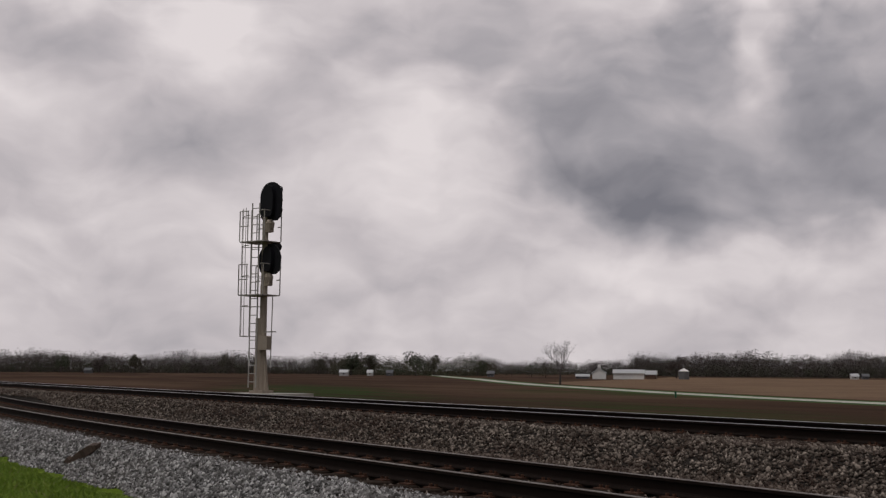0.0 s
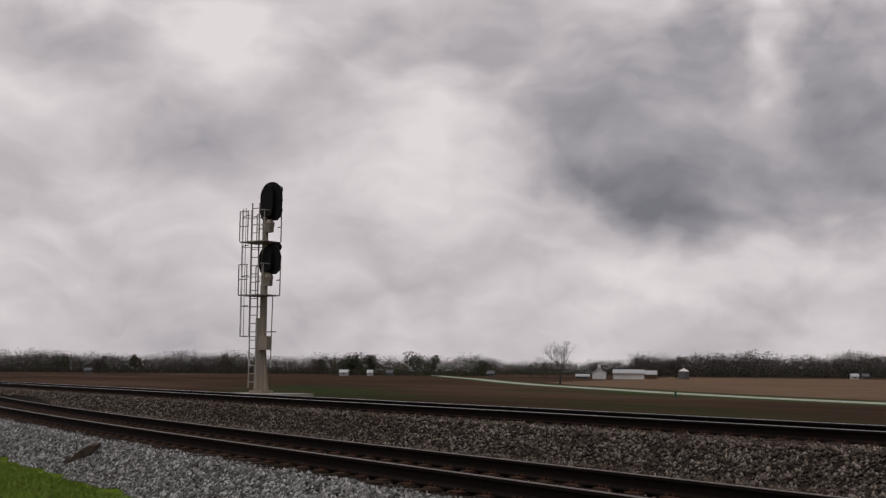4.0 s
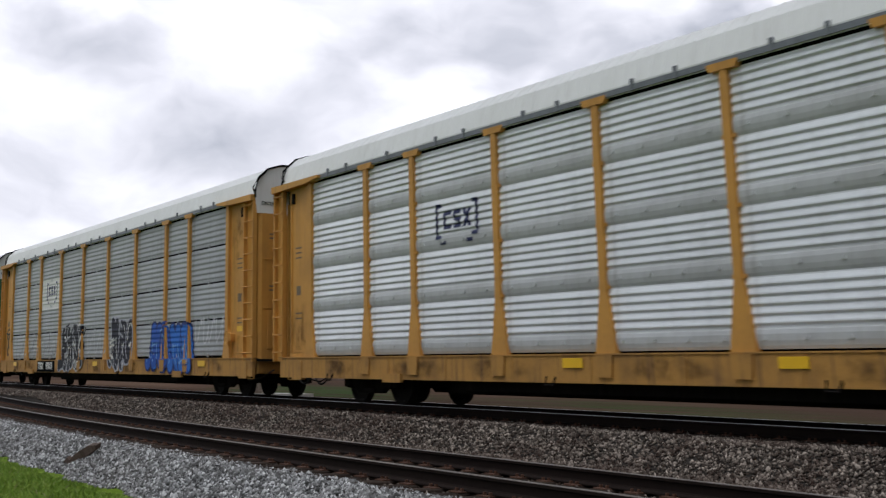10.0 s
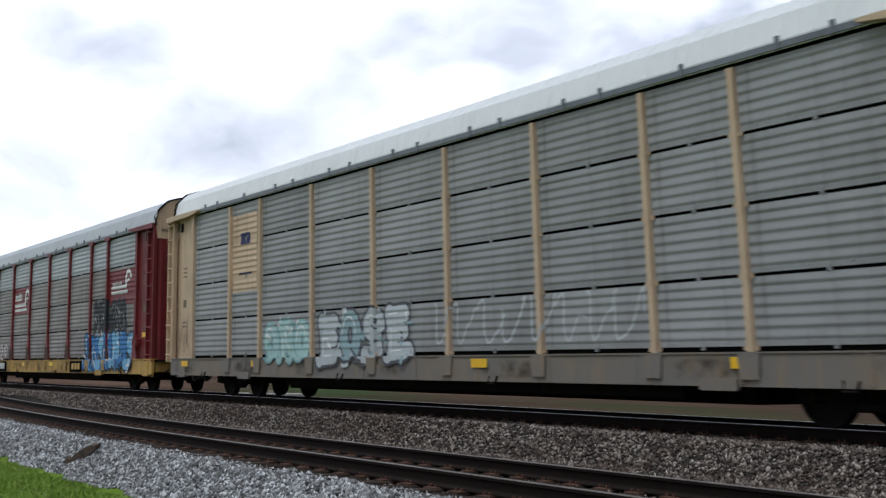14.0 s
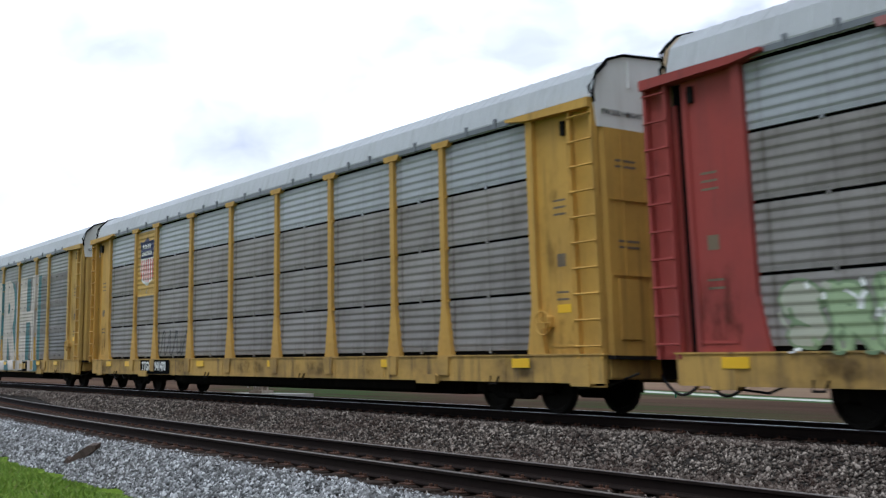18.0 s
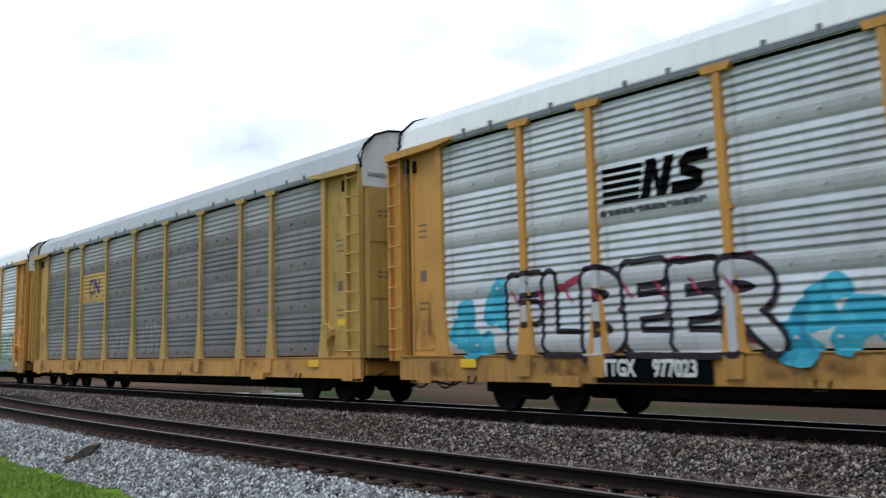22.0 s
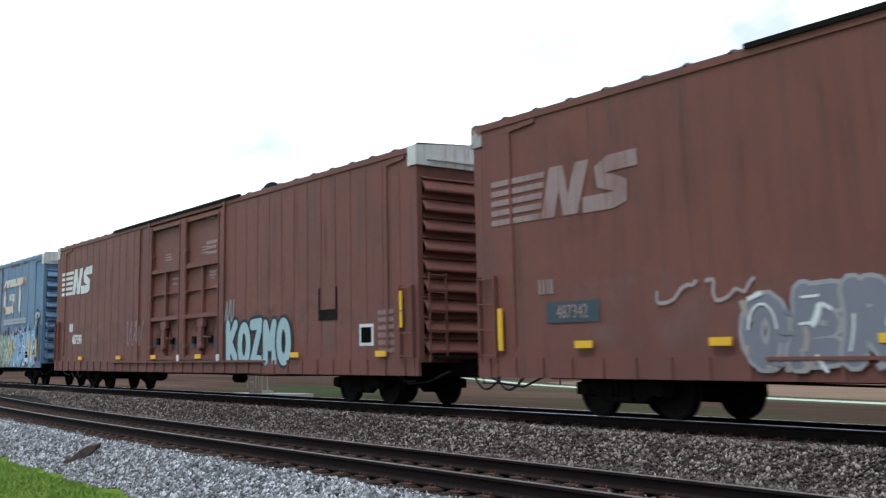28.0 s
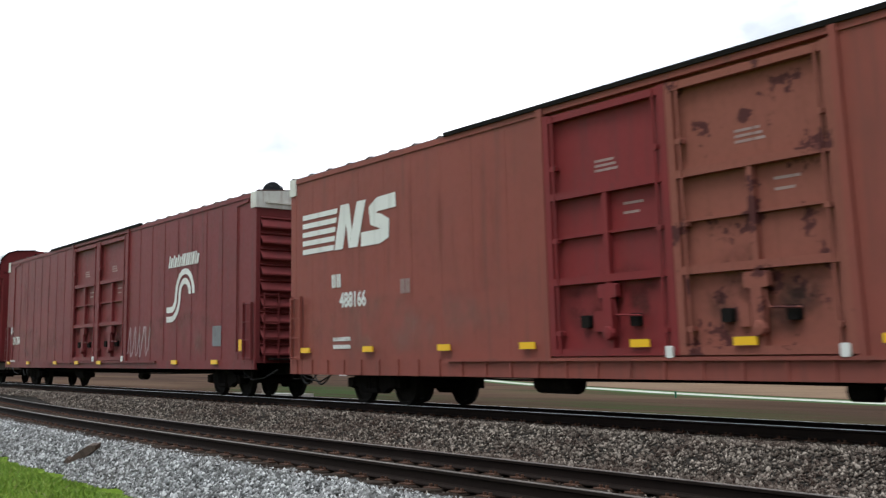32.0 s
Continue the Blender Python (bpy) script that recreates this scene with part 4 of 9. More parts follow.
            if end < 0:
                # black strip painted in for the shade inside the gap by the ladder
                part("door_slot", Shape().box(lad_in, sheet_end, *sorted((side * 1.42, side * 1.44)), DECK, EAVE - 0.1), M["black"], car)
        part("coupler", COUPLER, M["frame_dark"], car, at=pose(end * 13.45, 0, 0, 0, 0, 0 if end > 0 else 180))
        air_hose(car, end, 13.6)
        s = Shape()
        s.box(min(end * 12.9, xe), max(end * 12.9, xe), -1.45, 1.45, 0.62, 0.98, 0.03)
        s.tube([(end * 13.1, -1.5, 0.95), (end * 13.1, -1.55, 0.5), (end * 12.7, -1.55, 0.5), (end * 12.7, -1.5, 0.95)], 0.02)
        s.box(min(end * 12.3, end * 12.8), max(end * 12.3, end * 12.8), -1.62, -1.5, 0.5, 0.95, 0.03)
        part("end_sill", s, sill_paint, car)
        add_truck(car, end * 10.05)
    rng = random.Random(len(STYLE))
    for x, z, w_, h_ in ((12.0, 1.5, 0.55, 0.75), (-12.5, 1.6, 0.65, 0.8), (12.0, 3.4 + rng.uniform(-0.5, 0.5), 0.5, 1.2)):
        film(x - w_, x + w_, z - h_, z + h_, -1.5045, M["rack_grime"], car)
    for i in range(7):
        x = -11.5 + 3.7 * i + rng.uniform(-1, 1)
        film(x - 1.1, x + 1.1, SILL + 0.02, DECK - 0.03, -1.6165, M["sill_grime_door_shade"], car)
    s = Shape()
    x = brake_end * 11.72
    s.lathe([(0.20, -1.66), (0.215, -1.675), (0.20, -1.69), (0.185, -1.675), (0.20, -1.66)], (x, 0, 1.55), "y", 18)
    for k in range(4):
        a = k * 1.57
        s.tube([(x, -1.66, 1.55), (x + 0.2 * math.cos(a), -1.675, 1.55 + 0.2 * math.sin(a))], 0.012, 5)
    s.box(x - 0.09, x + 0.09, -1.64, -1.5, 1.46, 1.68, 0.03)
    part("hand_brake", s, frame_paint, car)
    return car


def sill_marks(car, xs, plate_at=None, number=None, w=0.5, y_up=False):
    for x in xs:
        plate([rect(x - w / 2, x + w / 2, 0.80, 0.96) if not y_up else rect(x - w / 2, x + w / 2, 0.84, 0.98)], "reflector", M["yellow_reflector"], car, -1.626)
    if plate_at is not None:
        plate([rect(plate_at - 1.25, plate_at + 1.25, SILL + 0.02, DECK - 0.04)], "black_panel", M["black"], car, -1.626)
        lettering("wagon_mark", "TTGX", 0.36, M["white"], car, plate_at - 0.72, -1.634, 0.79, squeeze=0.78, bold=0.012)
        lettering("wagon_number", number, 0.36, M["white"], car, plate_at + 0.5, -1.634, 0.79, squeeze=0.85, bold=0.012)


# ---- covered wagons ----
BOX_HALF, BOX_TOP, BOX_LOW = 12.97, 5.28, 0.93


def box_wagon(label, body_paint, door_paints, roof_paint, end_top=None, seam=1.22, low_sill=True, rib=0.003, trucks=9.68, battens=True, doors=(-3.1, -0.1, 3.0)):
    car = thing("box_wagon", label, "train wagon", "wagons of the train")
    s = Shape()
    s.box(-12.4, 12.4, -0.35, 0.35, 0.6, 0.98)
    for x in [-11 + 2.2 * i for i in range(11)]:
        s.box(x - 0.06, x + 0.06, -1.45, 1.45, 0.68, 0.94)
    s.box(-12.85, 12.85, -1.46, 1.46, 0.9, 0.96)
    s.lathe([(0.0, -0.55), (0.2, -0.5), (0.2, 0.5), (0.0, 0.55)], (-3.8, -0.85, 0.55), "x", 12)
    s.lathe([(0.0, -0.25), (0.14, -0.22), (0.14, 0.22), (0.0, 0.25)], (2.4, -0.7, 0.5), "x", 10)
    s.tube([(-9, -0.9, 0.62), (-5, -0.95, 0.58), (0, -0.9, 0.6), (5, -0.95, 0.58), (9, -0.9, 0.62)], 0.02)
    part("underframe", s, M["frame_dark"], car)
    # near side wall with pressed seams, door opening framed
    for side in (-1, 1):
        yo, yi = side * 1.54, side * 1.49
        for a, b in ((-BOX_HALF, doors[0] - 0.1), (doors[2] + 0.05, BOX_HALF)):
            k = int((b - a) / seam) + 1
            w = (b - a) / k
            for i in range(k):
                part("side_sheet", Shape().box(a + i * w, a + (i + 1) * w, *sorted((yo, yi)), BOX_LOW, BOX_TOP), body_paint, car)
                if i:
                    part("seam_rib", Shape().prism([(a + i * w - 0.035, BOX_LOW + 0.05), (a + i * w + 0.035, BOX_LOW + 0.05), (a + i * w + 0.035, BOX_TOP - 0.12), (a + i * w - 0.035, BOX_TOP - 0.12)], *sorted((side * 1.53, side * (1.54 + rib)))), body_paint, car)
        part("door_backing", Shape().box(doors[0] - 0.1, doors[2] + 0.05, *sorted((side * 1.40, side * 1.45)), BOX_LOW, BOX_TOP), body_paint, car)
        s = Shape()
        s.box(-BOX_HALF, BOX_HALF, *sorted((side * 1.47, side * 1.565)), BOX_TOP - 0.1, BOX_TOP + 0.01)
        s.box(-BOX_HALF, BOX_HALF, *sorted((side * 1.5, side * 1.57)), BOX_LOW - (0.3 if low_sill else 0.2), BOX_LOW + 0.04)
        if low_sill:
            for i in range(34):
                x = -12.6 + 0.76 * i
                s.box(x - 0.03, x + 0.03, *sorted((side * 1.57, side * 1.6)), BOX_LOW - 0.3, BOX_LOW + 0.03)
        s.box(doors[0] - 0.15, doors[0], *sorted((side * 1.4, side * 1.6)), BOX_LOW - 0.05, BOX_TOP)
        s.box(doors[2], doors[2] + 0.12, *sorted((side * 1.4, side * 1.6)), BOX_LOW - 0.05, BOX_TOP)
        s.box(-6.2, 5.9, *sorted((side * 1.55, side * 1.63)), BOX_LOW - 0.02, BOX_LOW + 0.03)
        part("side_frame_rail", s, body_paint, car)
    for (a, b), dp in zip(((doors[0] + 0.02, doors[1] - 0.02), (doors[1] + 0.02, doors[2] - 0.02)), door_paints):
        s = Shape()
        s.box(a, b, -1.47, -1.44, BOX_LOW + 0.06, BOX_TOP - 0.16)
        d = part("door", s, dp, car, "plug door with pressed frame and lock rods")
        s = Shape()
        for x in (a + 0.06, b - 0.06):
            s.box(x - 0.075, x + 0.075, -1.59, -1.47, BOX_LOW + 0.06, BOX_TOP - 0.16, 0.01)
        for z in (BOX_LOW + 0.12, BOX_LOW + 1.3, BOX_LOW + 2.75, BOX_TOP - 0.24):
            s.box(a, b, -1.585, -1.47, z - 0.06, z + 0.06)
        m = (a + b) / 2
        s.box(m - 0.055, m + 0.055, -1.575, -1.47, BOX_LOW + 0.1, BOX_LOW + 2.75)
        part("door_frame", s, dp, d)
        for x in (a + 0.24, b - 0.24):
            part("lock_rod", Shape().tube([(x, -1.59, BOX_LOW + 0.1), (x, -1.59, BOX_TOP - 0.2)], 0.024), dp, d)
            for z in (BOX_LOW + 0.4, BOX_LOW + 1.95, BOX_LOW + 3.2):
                part("rod_guide", Shape().box(x - 0.06, x + 0.06, -1.61, -1.5, z, z + 0.08, 0.01), dp, d)
        part("cross_rail", Shape().box(a + 0.1, b - 0.1, -1.545, -1.47, BOX_LOW + 2.02, BOX_LOW + 2.06), dp, d)
        part("gear_box", Shape().box(m - 0.22, m + 0.22, -1.62, -1.5, BOX_LOW + 0.98, BOX_LOW + 1.2, 0.02), dp, d)
        part("gear_shaft", Shape().box(m - 0.1, m + 0.1, -1.62, -1.5, BOX_LOW + 0.35, BOX_LOW + 1.0, 0.02), dp, d)
        part("gear_wheel", Shape().lathe([(0.0, -1.66), (0.1, -1.65), (0.12, -1.6), (0.12, -1.56)], (m, 0, BOX_LOW + 0.42), "y", 12), dp, d)
        for x in (m - 0.62, m + 0.55):
            part("pull_plate", Shape().box(x - 0.1, x + 0.1, -1.56, -1.47, BOX_LOW + 0.52, BOX_LOW + 0.72, 0.02), M["frame_dark"], d)
        part("stencil_bar", Shape().box(m + 0.35, m + 0.8, -1.474, -1.47, BOX_LOW + 2.45, BOX_LOW + 2.49), M["white_faded"], d)
        part("stencil_bar", Shape().box(m + 0.35, m + 0.7, -1.474, -1.47, BOX_LOW + 2.3, BOX_LOW + 2.34), M["white_faded"], d)
        part("lock_plate", Shape().box(m - 0.42, m - 0.2, -1.53, -1.47, BOX_LOW + 0.45, BOX_LOW + 0.78, 0.02), dp, d)
        part("lock_lever", Shape().tube([(m + 0.12, -1.58, BOX_LOW + 0.95), (m + 0.2, -1.6, BOX_LOW + 0.7), (m + 0.75, -1.6, BOX_LOW + 0.68)], 0.02), dp, d)
        for k_ in range(3):
            part("stencil_bar", Shape().box(m - 0.3, m + 0.25 - 0.04 * k_, -1.474, -1.47, BOX_LOW + 3.06 + 0.08 * k_, BOX_LOW + 3.1 + 0.08 * k_), M["white_faded"], d)
        # film darkens the lower door: grime plus painted shade round the lock gear
        film(a + 0.14, b - 0.14, BOX_LOW + 0.16, BOX_LOW + 1.7, -1.4738, M["sill_grime_door_shade"], d)
        part("latch_tag", Shape().box(b - 0.22, b - 0.08, -1.64, -1.6, BOX_LOW + 0.02, BOX_LOW + 0.2, 0.02), M["white"], d)
    if doors[0] > -3.0:
        part("door_stop", Shape().box(doors[0] - 1.0, doors[0] - 0.9, -1.59, -1.53, BOX_LOW + 0.05, BOX_TOP - 0.12), body_paint, car)
    # roof
    s = Shape()
    prof = [(-1.56, BOX_TOP), (-1.5, BOX_TOP + 0.05), (0, BOX_TOP + 0.15), (1.5, BOX_TOP + 0.05), (1.56, BOX_TOP)]
    pts = []
    for i in range(29):
        x = -BOX_HALF + 2 * BOX_HALF * i / 28
        for dx, dz in ((-0.06, 0), (-0.03, 0.035), (0.03, 0.035), (0.06, 0)):
            pts.append((x + dx if 0 < i < 28 else x + dx * 0.1, dz))
    n = len(prof)
    s.add([(x, y, z + dz) for x, dz in pts for y, z in prof], [(i * n + j, (i + 1) * n + j, (i + 1) * n + j + 1, i * n + j + 1) for i in range(len(pts) - 1) for j in range(n - 1)])
    part("roof", s, roof_paint, car, "ribbed sheet roof")
    if battens:
        for x in (-11.85, 11.8):
            part("corner_batten", Shape().box(x - 0.035, x + 0.035, -1.575, -1.53, BOX_LOW + 0.25, BOX_TOP - 0.14), body_paint, car)
            part("corner_flag", Shape().prism([(x - 0.1, BOX_TOP - 0.16), (x + 0.75, BOX_TOP - 0.12), (x + 0.75, BOX_TOP - 0.2), (x - 0.1, BOX_TOP - 0.26)], -1.575, -1.535), body_paint, car)
    s = Shape().box(-6.2, 4.2, -1.6, -1.5, BOX_TOP + 0.005, BOX_TOP + 0.085)
    part("door_hood", s, M["frame_dark"], car)
    rng = random.Random(len(label))
    for a, b in ((-12.8, doors[0] - 0.3), (doors[2] + 0.3, 11.7)):
        for i in range(3):
            x = a + (b - a) * (i + 0.5) / 3 + rng.uniform(-0.5, 0.5)
            film(max(a, x - 2.2), min(b, x + 2.2), BOX_LOW + 1.2, BOX_TOP - 0.12, -1.5445 - 0.0008 * i - rib, M["side_streaks"], car)
        film(a, b, BOX_LOW + 0.05, BOX_LOW + 1.5, -1.5475 - rib, M["side_dust"], car)
    for end in (-1, 1):
        xe = end * BOX_HALF
        s = Shape()
        prof = [(0.0, 0.9)]
        k = 9
        for i in range(k):
            z = 1.05 + i * (4.72 - 1.05) / k
            prof += [(0.0, z), (0.13, z + 0.06), (0.13, z + 0.10), (0.02, z + 0.27), (0.0, z + 0.29), (0.045, z + 0.315), (0.045, z + 0.33), (0.0, z + 0.36)]
        prof += [(0.0, BOX_TOP)]
        n = len(prof)
        vs = [(xe + end * a, y, b) for y in (-1.42, 1.42) for a, b in prof]
        s.add(vs, [(i, i + 1, n + i + 1, n + i) for i in range(n - 1)])
        s.prism([(-1.545, 0.9), (-1.42, 0.9), (-1.42, BOX_TOP + 0.02), (-1.545, BOX_TOP + 0.02)], xe + end * 0.012, xe - end * 0.25, "x")
        s.prism([(1.42, 0.9), (1.54, 0.9), (1.54, BOX_TOP + 0.02), (1.42, BOX_TOP + 0.02)], xe + end * 0.012, xe - end * 0.25, "x")
        part("end_wall", s, body_paint, car, "corrugated end wall")
        if end_top is not None:
            s = Shape()
            s.prism([(-1.55, 4.9), (1.55, 4.9), (1.55, BOX_TOP + 0.03), (0, BOX_TOP + 0.17), (-1.55, BOX_TOP + 0.03)], xe + end * 0.055, xe + end * 0.015, "x")
            s.box(min(xe + end * 0.05, xe - end * 0.28), max(xe + end * 0.05, xe - end * 0.28), -1.572, -1.545, 4.9, BOX_TOP + 0.03)
            s.box(min(xe + end * 0.09, xe), max(xe + end * 0.09, xe), -1.3, 1.3, 5.02, 5.07)
            part("end_top_plate", s, end_top, car, "white high-visibility end plate")
        # grab ladder on the corner and on the end
        s = Shape()
        la, lb = end * 12.36, end * 12.84
        for x in (la, lb):
            s.box(x - 0.02, x + 0.02, -1.64, -1.56, 0.98, 2.45)
        ladder = part("ladder", s, body_paint, car)
        for z in (1.02, 1.48, 1.94, 2.4):
            part("rung", Shape().tube([(la, -1.63, z), (lb, -1.63, z)], 0.013, 5), body_paint, ladder)
        part("stirrup", Shape().tube([(la, -1.56, 0.95), (la, -1.56, 0.52), (lb, -1.56, 0.52), (lb, -1.56, 0.95)], 0.016, 5), M["frame_dark"], ladder)
        s = Shape()
        for y in (-1.35, -0.95):
            s.box(min(xe + end * 0.1, xe + end * 0.13), max(xe + end * 0.1, xe + end * 0.13), y - 0.02, y + 0.02, 0.9, 2.7)
        for z in (1.1, 1.5, 1.9, 2.3, 2.65):
            s.tube([(xe + end * 0.12, -1.35, z), (xe + end * 0.12, -0.95, z)], 0.013, 5)
        part("end_ladder", s, body_paint, car)
        s = Shape()
        s.box(min(xe, xe + end * 0.35), max(xe, xe + end * 0.35), -1.2, 1.2, 0.98, 1.02)
        s.box(min(xe - end * 0.4, xe + end * 0.25), max(xe - end * 0.4, xe + end * 0.25), -0.5, 0.5, 0.62, 0.96, 0.04)
        part("end_platform", s, M["frame_dark"], car)
        part("coupler", COUPLER, M["frame_dark"], car, at=pose(end * 13.4, 0, 0, 0, 0, 0 if end > 0 else 180))
        air_hose(car, end, 13.6)
        add_truck(car, end * trucks)
    return car


def side_reflectors(car, xs, z=1.12, upright=False, w=0.42):
    for x in xs:
        plate([rect(x - 0.06, x + 0.06, z, z + 0.75)] if upright else [rect(x - w / 2, x + w / 2, z - 0.06, z + 0.06)], "reflector", M["yellow_reflector"], car, -1.602, "", 0.03)


def mane_emblem(car, x0, x1, z0, z1, material):
    """Stripes running into two slanted blocks, in a frame."""
    w, h = x1 - x0, z1 - z0
    p = lambda u, v: (x0 + u * w, z0 + v * h)
    out = []
    for i in range(5):
        v0, v1 = 0.01 + 0.205 * i, 0.13 + 0.205 * i
        out.append([p(0.0, v0), p(0.36 + 0.05 * v0, v0), p(0.36 + 0.05 * v1, v1), p(0.0, v1)])
    u = lambda a, v: p(0.37 + a * 0.58 + 0.06 * v, v)
    out.append([u(0.0, 0), u(0.16, 0), u(0.18, 1), u(0.02, 1)])
    out.append([u(0.181, 1), u(0.170, 0.55), u(0.269, 0.0), u(0.289, 0.40)])
    out.append([u(0.27, 0), u(0.43, 0), u(0.48, 1), u(0.32, 1)])
    bend = [u(0.48, 0.14), u(0.80, 0.14), u(0.91, 0.21), u(0.90, 0.37), u(0.78, 0.47), u(0.64, 0.55), u(0.61, 0.73), u(0.70, 0.84), u(1.0, 0.86)]
    s_ = stroke(bend, 0.31 * h)
    n = len(bend)
    out += [[s_[i], s_[i + 1], s_[2 * n - 2 - i], s_[2 * n - 1 - i]] for i in range(n - 1)]
    return skin(out, "emblem", material, car, 0.004, "striped slanting emblem", -1.549)


def rail_emblem(car, x, z, k, material, y, upright=False):
    """A wheel on a rail: two bars running into a hook."""
    if upright:
        polys = [rect(x, x + 0.45 * k, z, z + 0.22 * k), rect(x, x + 0.45 * k, z + 0.36 * k, z + 0.58 * k), arc(x + 0.45 * k, z + 1.0 * k, 0.78 * k, 1.0 * k, -90, 0), arc(x + 0.45 * k, z + 1.0 * k, 0.42 * k, 0.64 * k, -90, 0), arc(x + 1.85 * k, z + 1.0 * k, 0.40 * k, 0.62 * k, 180, 0), arc(x + 1.85 * k, z + 1.0 * k, 0.76 * k, 0.98 * k, 180, 0)]
    else:
        polys = [rect(x, x + 2.2 * k, z, z + 0.13 * k), rect(x, x + 1.95 * k, z + 0.22 * k, z + 0.36 * k), arc(x + 2.3 * k, z + 0.62 * k, 0.24 * k, 0.42 * k, 0, 180), rect(x + 1.88 * k, x + 2.08 * k, z + 0.2 * k, z + 0.65 * k), arc(x + 2.3 * k, z + 0.5 * k, 0.08 * k, 0.16 * k, 0, 200)]
    return plate(polys, "emblem", material, car, y, "white wheel-on-rail emblem")
# ---- locomotives ----
M["roof_dust"] = paint("dusty_red_roof", (0.32, 0.16, 0.15), (0.16, 0.1, 0.09), 0.7, 0.7)
M["red"] = paint("locomotive_red", (0.15, 0.011, 0.012), (0.03, 0.008, 0.008), 0.95, 0.42, scale=1.6, bump=0.05, gloss=0.1)
M["red_sooty"] = paint("locomotive_red_blackened", (0.085, 0.009, 0.010), (0.02, 0.007, 0.007), 0.95, 0.5, scale=1.6, gloss=0.08)
M["red_clean"] = paint("locomotive_red_clean", (0.25, 0.012, 0.016), (0.09, 0.012, 0.013), 0.6, 0.4, scale=1.2, gloss=0.15)
M["red_faded"] = paint("locomotive_red_sooty", (0.33, 0.022, 0.027), (0.075, 0.022, 0.021), 1.0, 0.45, scale=1.0, bump=0.05, gloss=0.1)
M["red_grime"] = paint("locomotive_red_grimy", (0.17, 0.036, 0.030), (0.06, 0.034, 0.027), 0.9, 0.6, scale=1.3)
M["soot"] = paint("oily_soot", (0.028, 0.012, 0.012), (0.07, 0.012, 0.014), 0.9, 0.8, scale=2, gloss=0.06)
# near-black red puts the recess shade of the door joints into the colour
M["seam"] = paint("shaded_panel_gap", (0.03, 0.005, 0.006), (0.012, 0.005, 0.005), 0.6, 0.9, gloss=0.03)
M["stripe"] = paint("cream_stripe", (0.58, 0.48, 0.33), (0.2, 0.14, 0.1), 0.6, 0.55)
M["rail_white"] = paint("white_handrail", (0.66, 0.64, 0.6), (0.3, 0.26, 0.22), 0.4, 0.5, streak=False)
M["seat_glass"] = paint("cab_interior_dark", (0.02, 0.02, 0.022), (0.04, 0.04, 0.04), 0.2, 0.8, streak=False)
M["gold"] = paint("faded_gold_emblem", (0.42, 0.26, 0.06), (0.2, 0.08, 0.04), 0.7, 0.6)
M["tank"] = paint("dark_grey_tank", (0.0055, 0.006, 0.0068), (0.009, 0.008, 0.0075), 0.7, 0.6, gloss=0.12)
M["board_text"] = emit("lit_number_board", (0.9, 0.85, 0.75), 0.1)
M["lamp"] = emit("lit_headlight", (1.0, 0.95, 0.88), 5.0)
M["red_cable"] = paint("dusty_red_cable", (0.30, 0.045, 0.03), (0.1, 0.03, 0.025), 0.7, 0.6, streak=False)
M["lamp_off"] = paint("unlit_lamp", (0.5, 0.5, 0.48), (0.2, 0.2, 0.2), 0.2, 0.2, streak=False)
M["name_cream"] = paint("worn_cream_lettering", (0.50, 0.42, 0.32), (0.18, 0.05, 0.045), 0.9, 0.6, scale=2.2)
M["crest_rim"] = paint("worn_bronze_crest", (0.16, 0.10, 0.035), (0.10, 0.02, 0.016), 0.9, 0.65, scale=2)
M["olive"] = paint("flaking_gold_letters", (0.13, 0.115, 0.06), (0.10, 0.03, 0.025), 0.95, 0.7)


def window_glass():
    m, n, l, b = node_mat("cab_glass")
    b.inputs["Base Color"].default_value = (0.10, 0.12, 0.125, 1)
    b.inputs["Roughness"].default_value = 0.06
    b.inputs["Specular IOR Level"].default_value = 0.8
    return m


M["glass"] = window_glass()


